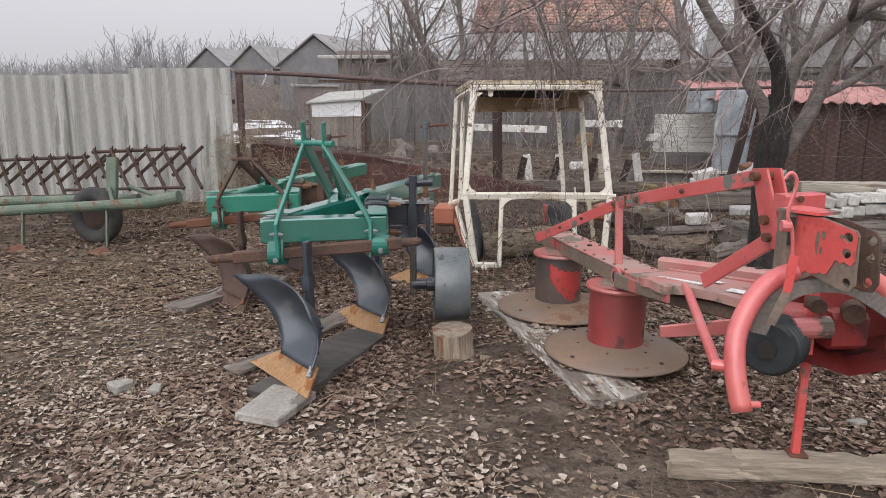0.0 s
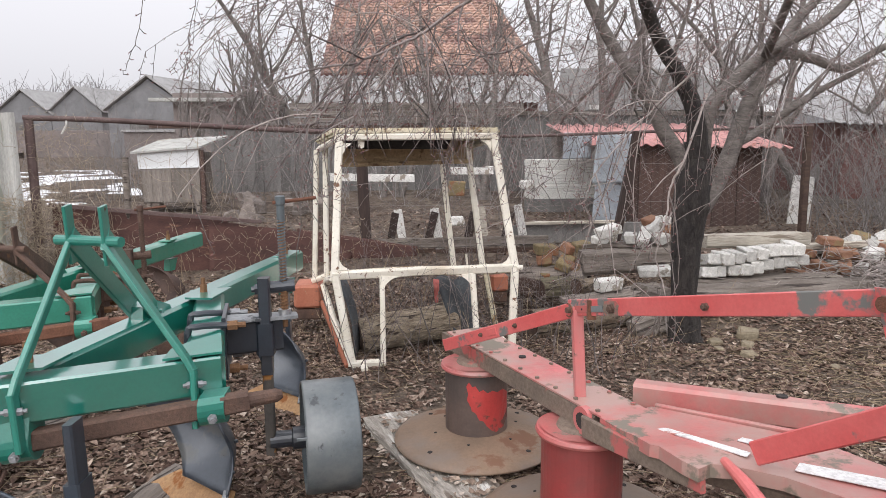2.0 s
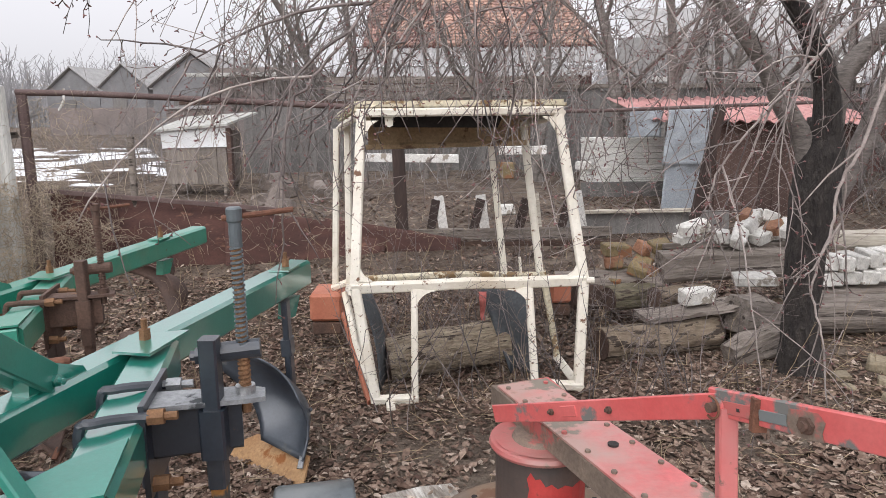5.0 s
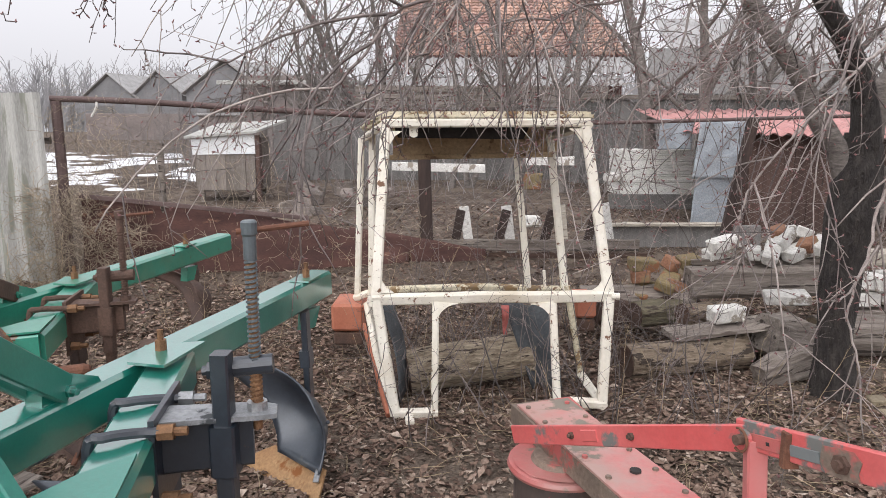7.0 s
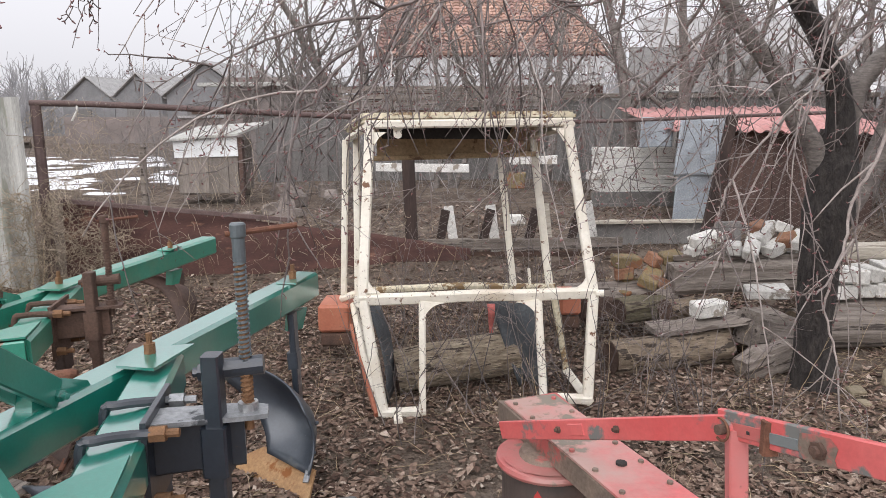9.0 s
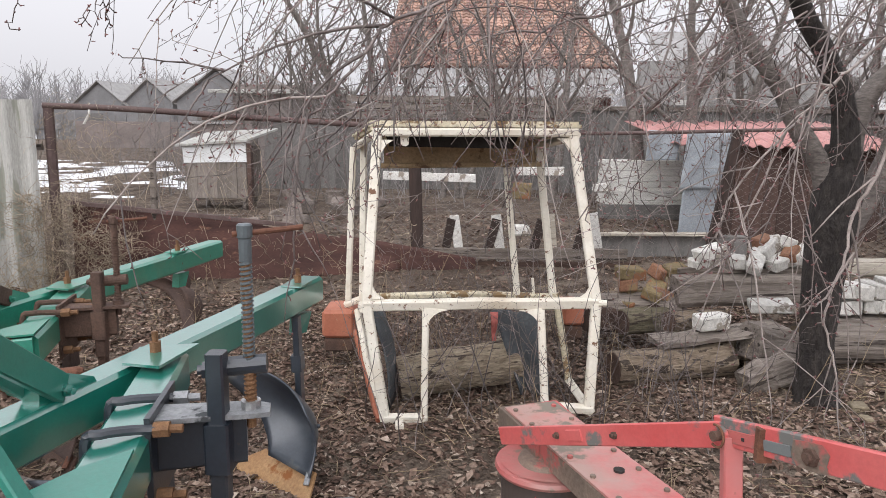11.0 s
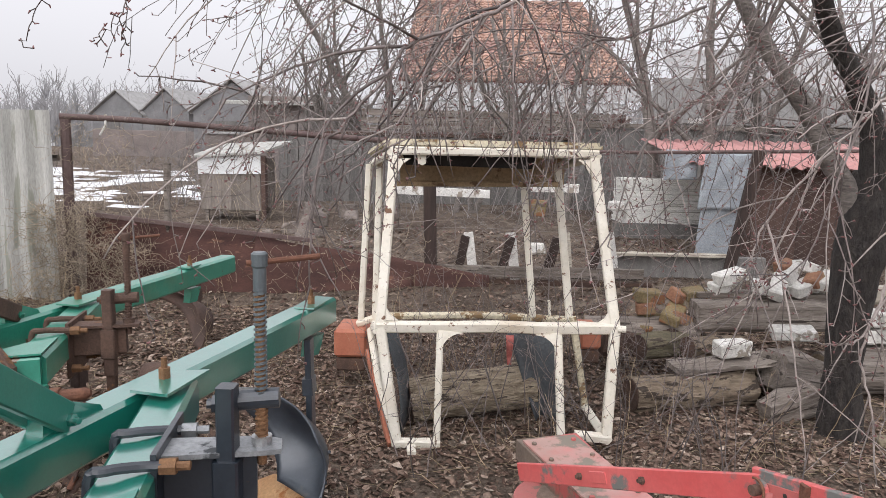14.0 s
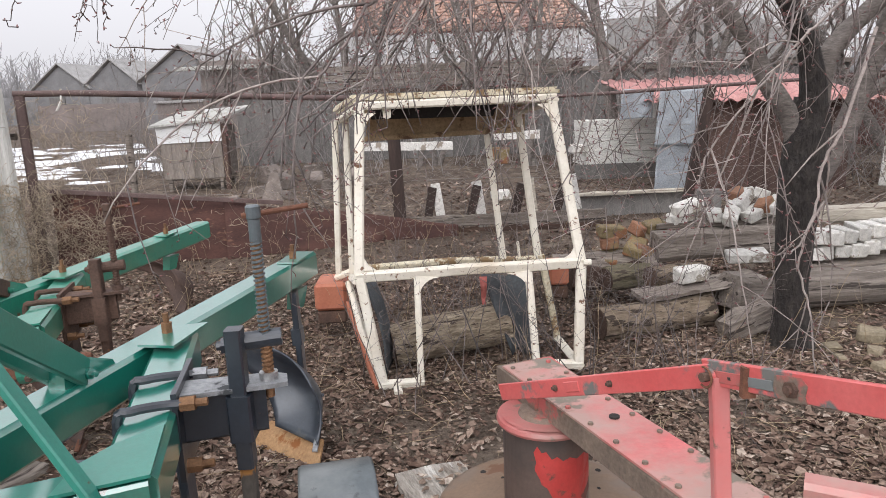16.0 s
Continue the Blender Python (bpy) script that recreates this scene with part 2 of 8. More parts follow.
palewood_m = material("pale_old_wood", (0.36, 0.32, 0.26), (0.50, 0.46, 0.39), 6, 0.9, bump=0.6, fine=30, stretch=(0.25, 3, 3), rnd=0.12, chip=(0.22, 0.18, 0.14), chip_at=0.58, chip_scale=5)
postwood_m = material("black_brown_post", (0.030, 0.020, 0.017), (0.055, 0.035, 0.029), 6, 0.9, bump=0.6, fine=30, stretch=(3, 3, 0.3))
darkwood_m = material("dark_stained_wood", (0.055, 0.032, 0.025), (0.10, 0.062, 0.045), 6, 0.9, bump=0.6, fine=30, stretch=(0.3, 3, 3), rnd=0.2)
barklog_m = material("barked_log", (0.16, 0.118, 0.084), (0.33, 0.265, 0.195), 12, 0.95, bump=1.0, fine=30, stretch=(0.5, 1.6, 1.6), bump_dist=0.03, chip=(0.06, 0.044, 0.033), chip_at=0.56, chip_scale=14)
ridged_m = material("ridged_pale_bark", (0.22, 0.17, 0.12), (0.50, 0.415, 0.31), 16, 0.95, bump=1.0, fine=22, stretch=(0.55, 2.6, 2.6), bump_dist=0.05, chip=(0.07, 0.05, 0.038), chip_at=0.585, chip_scale=15)
mosslog_m = material("mossy_log", (0.11, 0.095, 0.06), (0.23, 0.20, 0.135), 9, 0.95, bump=1.0, fine=30, stretch=(0.4, 2, 2), bump_dist=0.03, chip=(0.07, 0.052, 0.04), chip_at=0.55, chip_scale=9)
splitpost_m = material("grey_split_post", (0.25, 0.205, 0.155), (0.41, 0.35, 0.275), 6, 0.9, bump=0.8, fine=26, stretch=(0.22, 3, 3), chip=(0.13, 0.10, 0.08), chip_at=0.58, chip_scale=5)
endgrain_m = material("end_grain", (0.19, 0.145, 0.10), (0.30, 0.24, 0.17), 12, 0.9, bump=0.4, fine=50)
stump_m = material("split_stump_wood", (0.25, 0.19, 0.145), (0.42, 0.345, 0.27), 9, 0.9, bump=0.8, fine=24, stretch=(3, 3, 0.25), bump_dist=0.02, chip=(0.22, 0.115, 0.065), chip_at=0.57, chip_scale=2.2)
bark_m = material("black_wet_bark", (0.020, 0.016, 0.015), (0.062, 0.052, 0.046), 9, 0.8, bump=1.0, fine=20, stretch=(2.2, 2.2, 0.8), bump_dist=0.07, chip=(0.065, 0.055, 0.048), chip_at=0.63, chip_scale=4)
limb_m = material("grey_cherry_bark", (0.115, 0.10, 0.09), (0.21, 0.185, 0.168), 7, 0.85, bump=0.8, fine=28, stretch=(1, 1, 3), bump_dist=0.02)
twig_m = material("twig_bark", (0.085, 0.068, 0.064), (0.215, 0.178, 0.166), 9, 0.6, bump=0.2, island=0.5)
paletwig_m = material("pale_twig_bark", (0.21, 0.178, 0.162), (0.37, 0.325, 0.30), 9, 0.85, bump=0.2, island=0.3)
bud_m = material("red_buds", (0.13, 0.055, 0.055), (0.24, 0.115, 0.108), 20, 0.6, bump=0)
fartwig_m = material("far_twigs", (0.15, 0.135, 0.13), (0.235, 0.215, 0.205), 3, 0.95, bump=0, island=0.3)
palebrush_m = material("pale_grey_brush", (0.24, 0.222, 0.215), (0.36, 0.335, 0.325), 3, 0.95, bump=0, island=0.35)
# The distance haze over the woods is put into this pale bluish grey.
hazywoods_m = material("far_woods", (0.23, 0.23, 0.24), (0.33, 0.325, 0.33), 0.2, 1.0, bump=0, island=0.2)
slatewhite_m = material("whitish_cement_sheet", (0.66, 0.65, 0.61), (0.78, 0.77, 0.74), 3, 0.9, bump=0.3, fine=50, rnd=0.08)
straw_m = material("dry_stems", (0.27, 0.20, 0.125), (0.38, 0.30, 0.20), 4, 0.9, bump=0, island=0.35)
vine_m = material("dry_vines", (0.25, 0.20, 0.145), (0.42, 0.35, 0.265), 4, 0.9, bump=0, island=0.4)
snow_m = material("old_snow", (0.66, 0.68, 0.70), (0.78, 0.79, 0.81), 3, 0.7, bump=0.5, fine=20, bump_dist=0.03, grain=0.2)
whitebrick_m = material("white_silicate_brick", (0.46, 0.445, 0.41), (0.66, 0.65, 0.62), 7, 0.9, bump=0.8, fine=45, rnd=0.16, chip=(0.27, 0.24, 0.20), chip_at=0.58, chip_scale=9)
redbrick_m = material("old_red_brick", (0.20, 0.095, 0.058), (0.30, 0.16, 0.095), 8, 0.9, bump=0.5, fine=60, rnd=0.25, chip=(0.24, 0.17, 0.09), chip_at=0.58, chip_scale=8)
mossbrick_m = material("mossy_brick", (0.15, 0.115, 0.058), (0.25, 0.19, 0.10), 9, 0.9, bump=0.6, fine=60, rnd=0.2, chip=(0.22, 0.10, 0.05), chip_at=0.55, chip_scale=9)
stone_m = material("field_stone", (0.19, 0.155, 0.105), (0.31, 0.26, 0.18), 7, 0.9, bump=0.6, fine=40, rnd=0.2)
rubble_m = material("dirty_rubble", (0.13, 0.108, 0.095), (0.24, 0.20, 0.175), 5, 0.95, bump=0.7, fine=30, rnd=0.3)
concrete_m = material("old_concrete", (0.27, 0.25, 0.22), (0.36, 0.34, 0.31), 4, 0.9, bump=0.4, fine=50, chip=(0.17, 0.15, 0.13), chip_at=0.58, chip_scale=3)
darkboard_m = material("dark_wet_board", (0.06, 0.055, 0.05), (0.11, 0.10, 0.09), 4, 0.7, bump=0.4, fine=40, stretch=(3, 0.4, 3))
whitewood_m = material("flaking_white_paint", (0.52, 0.50, 0.47), (0.68, 0.67, 0.64), 5, 0.8, bump=0.4, fine=50, chip=(0.28, 0.24, 0.20), chip_at=0.58, chip_scale=6, rnd=0.1)
whitesheet_m = material("white_sheet", (0.64, 0.65, 0.65), (0.76, 0.77, 0.77), 2, 0.7, bump=0.15, grain=0.3)
bluegal_m = material("galvanised_sheet", (0.29, 0.32, 0.35), (0.38, 0.41, 0.44), 3, 0.5, 0.35, bump=0.15, chip=(0.22, 0.19, 0.17), chip_at=0.66, chip_scale=4)
pinkroof_m = material("faded_red_roof_sheet", (0.40, 0.185, 0.175), (0.50, 0.27, 0.25), 2.5, 0.75, bump=0.2, chip=(0.36, 0.17, 0.14), chip_at=0.62, chip_scale=4)
brownwall_m = material("brown_shed_boards", (0.056, 0.034, 0.028), (0.105, 0.064, 0.052), 3, 0.9, bump=0.4, stretch=(3, 3, 0.4), rnd=0.2)
greywall_m = material("grey_board_wall", (0.125, 0.12, 0.115), (0.20, 0.192, 0.182), 3, 0.95, bump=0.4, stretch=(3, 3, 0.4), rnd=0.22)
redwall_m = material("maroon_wall", (0.145, 0.065, 0.055), (0.20, 0.095, 0.08), 3, 0.9, bump=0.3, stretch=(3, 3, 0.5), rnd=0.15)
tile_m = material("orange_roof_tiles", (0.33, 0.20, 0.155), (0.42, 0.275, 0.215), 1.2, 0.9, bump=0.3, island=0.28, chip=(0.24, 0.145, 0.125), chip_at=0.53, chip_scale=1.0)
greyroof_m = material("grey_slate_roof", (0.27, 0.265, 0.26), (0.38, 0.375, 0.37), 2, 0.95, bump=0.3)
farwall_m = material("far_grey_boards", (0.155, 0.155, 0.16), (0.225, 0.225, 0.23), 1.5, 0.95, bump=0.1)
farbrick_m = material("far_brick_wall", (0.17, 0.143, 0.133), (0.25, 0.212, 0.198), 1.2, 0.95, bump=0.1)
wire_m = material("rusty_wire", (0.20, 0.18, 0.165), (0.34, 0.31, 0.29), 4, 0.7, 0.3, bump=0, island=0.2)
pipe_m = material("rusty_pipe", (0.095, 0.062, 0.058), (0.155, 0.108, 0.100), 6, 0.75, 0.2, bump=0.3, fine=90, chip=(0.26, 0.22, 0.20), chip_at=0.68, chip_scale=8)
tyre_m = material("old_tyre_rubber", (0.025, 0.025, 0.026), (0.05, 0.05, 0.05), 6, 0.85, bump=0.5, fine=60, soil=(0.09, 0.085, 0.075), soil_at=0.55)
rubber_m = material("dark_plastic_cap", (0.014, 0.02, 0.022), (0.03, 0.038, 0.04), 6, 0.45, bump=0.1)
# Near-black iron with its shade put into the colour; also darkens holes, slots.
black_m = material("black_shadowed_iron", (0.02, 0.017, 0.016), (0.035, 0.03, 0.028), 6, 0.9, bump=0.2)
rag_m = material("faded_red_rag", (0.36, 0.09, 0.08), (0.45, 0.15, 0.13), 6, 0.9, bump=0.3)
steelwhite_m = material("white_worn_strip", (0.66, 0.66, 0.65), (0.78, 0.78, 0.77), 8, 0.6, bump=0.1, chip=(0.5, 0.25, 0.22), chip_at=0.66, chip_scale=12)


def leafy(name, stops, rough):
    """Dead leaves: each its own shade, from wet dark brown to bleached tan, with blotches."""
    m = bpy.data.materials.new(name)
    m.use_nodes = True
    n, l = m.node_tree.nodes, m.node_tree.links
    b = n["Principled BSDF"]
    g, r = n.new("ShaderNodeNewGeometry"), n.new("ShaderNodeValToRGB")
    while len(r.color_ramp.elements) < len(stops):
        r.color_ramp.elements.new(0.5)
    for el, (at, c) in zip(r.color_ramp.elements, stops):
        el.position, el.color = at, col(c)
    l.new(g.outputs["Random Per Island"], r.inputs[0])
    tc, t, q, x = n.new("ShaderNodeTexCoord"), n.new("ShaderNodeTexNoise"), n.new("ShaderNodeMapRange"), n.new("ShaderNodeMix")
    t.inputs["Scale"].default_value, t.inputs["Detail"].default_value = 55.0, 4.0
    l.new(tc.outputs["Object"], t.inputs["Vector"])
    q.inputs[1].default_value, q.inputs[2].default_value, q.inputs[3].default_value, q.inputs[4].default_value = 0.3, 0.7, 0.62, 1.25
    l.new(t.outputs[0], q.inputs[0])
    x.data_type, x.blend_type = "RGBA", "MULTIPLY"
    x.inputs[0].default_value = 1.0
    l.new(r.outputs[0], x.inputs[6])
    l.new(q.outputs[0], x.inputs[7])
    l.new(x.outputs[2], b.inputs["Base Color"])
    b.inputs["Roughness"].default_value, b.inputs["Specular IOR Level"].default_value = rough, 0.18
    bp = n.new("ShaderNodeBump")
    bp.inputs["Strength"].default_value, bp.inputs["Distance"].default_value = 0.35, 0.004
    l.new(t.outputs[0], bp.inputs["Height"])
    l.new(bp.outputs[0], b.inputs["Normal"])
    return m


leaf_m = leafy("dead_leaves", [(0.0, (0.070, 0.043, 0.034)), (0.35, (0.140, 0.092, 0.070)), (0.68, (0.215, 0.150, 0.116)), (0.90, (0.305, 0.228, 0.180)), (1.0, (0.46, 0.38, 0.315))], 0.85)
paleleaf_m = leafy("pale_dry_leaves", [(0.0, (0.15, 0.105, 0.080)), (0.4, (0.27, 0.20, 0.155)), (0.75, (0.38, 0.31, 0.25)), (1.0, (0.52, 0.45, 0.385))], 0.85)


def thing(name, at, label, category, group="", kind=""):
    e = new(name)
    e.empty_display_size = 0.1
    e.matrix_basis = Matrix.Translation(at)
    return tagged(e, label, category, group, kind)


def world_of(ob):
    m = ob.matrix_basis.copy()
    return world_of(ob.parent) @ ob.matrix_parent_inverse @ m if ob.parent else m


def link_mesh(name, me, mat, parent=None, label="", m=None, smooth=False):
    me.materials.append(mat)
    if smooth:
        me.polygons.foreach_set("use_smooth", [True] * len(me.polygons))
    ob = new(name, me)
    if m is not None:
        ob.matrix_basis = m
    if parent is not None:
        ob.parent = parent
        ob.matrix_parent_inverse = world_of(parent).inverted()
    if label:
        ob["label"] = label
    return ob


def part(name, bm, mat, parent=None, label="", m=None, smooth=False):
    me = bpy.data.meshes.new(name)
    bmesh.ops.recalc_face_normals(bm, faces=bm.faces)
    bm.to_mesh(me)
    bm.free()
    return link_mesh(name, me, mat, parent, label, m, smooth)


def raw(name, verts, faces, mat, parent=None, label="", smooth=False, m=None):
    me = bpy.data.meshes.new(name)
    me.from_pydata(verts, [], faces)
    return link_mesh(name, me, mat, parent, label, m, smooth)


def axes(p0, p1, up=(0, 0, 1)):
    d = (V(p1) - V(p0)).normalized()
    u = V(up)
    if abs(d.dot(u)) > 0.98:
        u = V((0, 1, 0))
    s = d.cross(u).normalized()
    return d, s, s.cross(d).normalized()


def beam(p0, p1, w, h, bev=0.006, bm=None, up=(0, 0, 1), w1=None, h1=None):
    """A straight bar of width w and height h, with chamfered long edges."""
    out = bm or bmesh.new()
    p0, p1 = V(p0), V(p1)
    d, s, u = axes(p0, p1, up)
    bev = min(bev, w * 0.3, h * 0.3)
    rings = []
    for p, ww, hh in ((p0, w, h), (p1, w1 or w, h1 or h)):
        a, b = ww / 2, hh / 2
        sec = [(a - bev, b), (-a + bev, b), (-a, b - bev), (-a, -b + bev), (-a + bev, -b), (a - bev, -b), (a, -b + bev), (a, b - bev)]
        rings.append([out.verts.new(p + s * x + u * y) for x, y in sec])
    for i in range(8):
        out.faces.new((rings[0][i], rings[0][(i + 1) % 8], rings[1][(i + 1) % 8], rings[1][i]))
    out.faces.new(rings[0][::-1])
    out.faces.new(rings[1])
    return out


def tube(pts, r, n=12, bm=None, hollow=0.0):
    """A round bar along points; r is one radius or one a point."""
    out = bm or bmesh.new()
    pts = [V(p) for p in pts]
    rr = r if isinstance(r, (list, tuple)) else [r] * len(pts)
    rings = []
    ref = None
    for i, p in enumerate(pts):
        d = (pts[min(i + 1, len(pts) - 1)] - pts[max(i - 1, 0)]).normalized()
        if ref is None:
            ref = d.orthogonal().normalized()
        s = (ref - d * ref.dot(d)).normalized()
        ref = s
        u = d.cross(s)
        rings.append([out.verts.new(p + (s * math.cos(TAU * k / n) + u * math.sin(TAU * k / n)) * rr[i]) for k in range(n)])
    for a, b in zip(rings, rings[1:]):
        for k in range(n):
            out.faces.new((a[k], a[(k + 1) % n], b[(k + 1) % n], b[k]))
    out.faces.new(rings[0][::-1])
    out.faces.new(rings[-1])
    return out


def prism(poly, vec, bm=None):
    """A flat plate: a polygon of points, thickened by vec."""
    out = bm or bmesh.new()
    a = [out.verts.new(V(p)) for p in poly]
    b = [out.verts.new(V(p) + V(vec)) for p in poly]
    k = len(poly)
    out.faces.new(a[::-1])
    out.faces.new(b)
    for i in range(k):
        out.faces.new((a[i], a[(i + 1) % k], b[(i + 1) % k], b[i]))
    return out


def block(size, bev=0.01, seed=0, rough=0.0):
    """A bevelled block on its base centre, with uneven corners."""
    bm = bmesh.new()
    bmesh.ops.create_cube(bm, size=1.0)
    rg = random.Random(seed)
    for v in bm.verts:
        v.co = V((v.co.x * size[0], v.co.y * size[1], (v.co.z + 0.5) * size[2]))
        v.co += V((rg.uniform(-1, 1), rg.uniform(-1, 1), rg.uniform(-1, 1) if v.co.z > 0.01 else 0)) * rough
    bmesh.ops.bevel(bm, geom=bm.edges[:], offset=bev, segments=1, affect="EDGES")
    return bm


def surface(fn, nu, nv, thick, bm=None):
    """A thickened curved sheet from fn(u, v)."""
    out = bm or bmesh.new()
    P = [[V(fn(i / nu, j / nv)) for j in range(nv + 1)] for i in range(nu + 1)]
    N = [[None] * (nv + 1) for _ in range(nu + 1)]
    for i in range(nu + 1):
        for j in range(nv + 1):
            du = P[min(i + 1, nu)][j] - P[max(i - 1, 0)][j]
            dv = P[i][min(j + 1, nv)] - P[i][max(j - 1, 0)]
            c = du.cross(dv)
            N[i][j] = c.normalized() if c.length > 1e-9 else V((0, 0, 1))
    A = [[out.verts.new(P[i][j]) for j in range(nv + 1)] for i in range(nu + 1)]
    B = [[out.verts.new(P[i][j] - N[i][j] * thick) for j in range(nv + 1)] for i in range(nu + 1)]
    for i in range(nu):
        for j in range(nv):
            out.faces.new((A[i][j], A[i + 1][j], A[i + 1][j + 1], A[i][j + 1]))
            out.faces.new((B[i][j + 1], B[i + 1][j + 1], B[i + 1][j], B[i][j]))
    for i in range(nu):
        out.faces.new((A[i][0], B[i][0], B[i + 1][0], A[i + 1][0]))
        out.faces.new((A[i + 1][nv], B[i + 1][nv], B[i][nv], A[i][nv]))
    for j in range(nv):
        out.faces.new((A[0][j + 1], B[0][j + 1], B[0][j], A[0][j]))
        out.faces.new((A[nu][j], B[nu][j], B[nu][j + 1], A[nu][j + 1]))
    return out


def hexbolt(p, axis, r, h, bm=None):
    p, a = V(p), V(axis).normalized()
    bm = tube([p, p + a * h * 0.55], r, 6, bm)
    return tube([p + a * h * 0.5, p + a * h], r * 0.55, 8, bm)


def smoothstep(a, b, x):
    t = min(1, max(0, (x - a) / (b - a)))
    return t * t * (3 - 2 * t)


def curve_pts(ctrl, n):
    """A smooth line through control points."""
    c = [V(p) for p in ctrl]
    c = [c[0] * 2 - c[1]] + c + [c[-1] * 2 - c[-2]]
    out = []
    for i in range(1, len(c) - 2):
        for k in range(n):
            t = k / n
            a, b, d, e = c[i - 1], c[i], c[i + 1], c[i + 2]
            out.append(0.5 * ((2 * b) + (d - a) * t + (2 * a - 5 * b + 4 * d - e) * t * t + (3 * b - a - 3 * d + e) * t ** 3))
    out.append(c[-2])
    return out


class Strands:
    """Many thin round strands, kept as plain lists for one mesh."""

    def __init__(self):
        self.v, self.f = [], []

    def add(self, pts, r0, r1, n=3):
        P = np.array([tuple(p) for p in pts], float)
        k = len(P)
        T = np.gradient(P, axis=0)
        T /= np.linalg.norm(T, axis=1, keepdims=True) + 1e-9
        ref = np.array((0.31, 0.52, 0.79)) if abs(T[0] @ np.array((0.31, 0.52, 0.79))) < 0.95 else np.array((0.9, -0.3, 0.1))
        S = np.cross(T, ref)
        S /= np.linalg.norm(S, axis=1, keepdims=True) + 1e-9
        U = np.cross(S, T)
        R = np.linspace(r0, r1, k)[:, None]
        base = len(self.v)
        rings = []
        for a in range(n):
            w = TAU * a / n
            rings.append(P + (S * math.cos(w) + U * math.sin(w)) * R)
        self.v.extend(map(tuple, np.stack(rings, 1).reshape(-1, 3).tolist()))
        for i in range(k - 1):
            for a in range(n):
                b = (a + 1) % n
                self.f.append((base + i * n + a, base + i * n + b, base + (i + 1) * n + b, base + (i + 1) * n + a))
        self.f.append(tuple(base + (k - 1) * n + a for a in range(n)))

    def make(self, name, mat, parent=None, label="", smooth=True):
        return raw(name, self.v, self.f, mat, parent, label, smooth)


# ---- ground ----
PROFILE = [(-3000, 0), (7.0, 0), (8.8, 0.14), (13.4, 0.50), (18, 0.68), (55, 1.45), (110, 2.0), (3000, 2.0)]


def gz(x, y):
    z = 0.0
    for (a, za), (b, zb) in zip(PROFILE, PROFILE[1:]):
        if a <= y <= b:
            z = za + (zb - za) * (y - a) / (b - a)
            break
    near = 1 - smoothstep(14, 40, math.hypot(x, y - 4))
    n1 = noise.noise(V((x * 0.55, y * 0.55, 3.1))) * 0.030 + noise.noise(V((x * 2.3, y * 2.3, 7.7))) * 0.014
    return z + n1 * near


def ground_sheet():
    fine = 0.11
    xs = list(np.arange(-7.0, 7.01, fine))
    ys = list(np.arange(-1.5, 12.01, fine))
    step = fine
    a, b, c, d = xs[0], xs[-1], ys[0], ys[-1]
    left, right, low, high = [], [], [], []
    for _ in range(46):
        step *= 1.24
        a, b, c, d = a - step, b + step, c - step, d + step
        left.append(a), right.append(b), low.append(c), high.append(d)
    xs = left[::-1] + xs + right
    ys = low[::-1] + ys + high
    verts = [(x, y, gz(x, y) + (noise.noise(V((x * 9, y * 9, 1))) * 0.007 if abs(x) < 7 and -1.5 < y < 12 else 0)) for y in ys for x in xs]
    w = len(xs)
    faces = [(j * w + i, j * w + i + 1, (j + 1) * w + i + 1, (j + 1) * w + i) for j in range(len(ys) - 1) for i in range(w - 1)]
    g = raw("ground", verts, faces, soil_m, smooth=True)
    return tagged(g, "trodden dark brown soil under dead leaves", "ground", kind="structure")


ground_sheet()


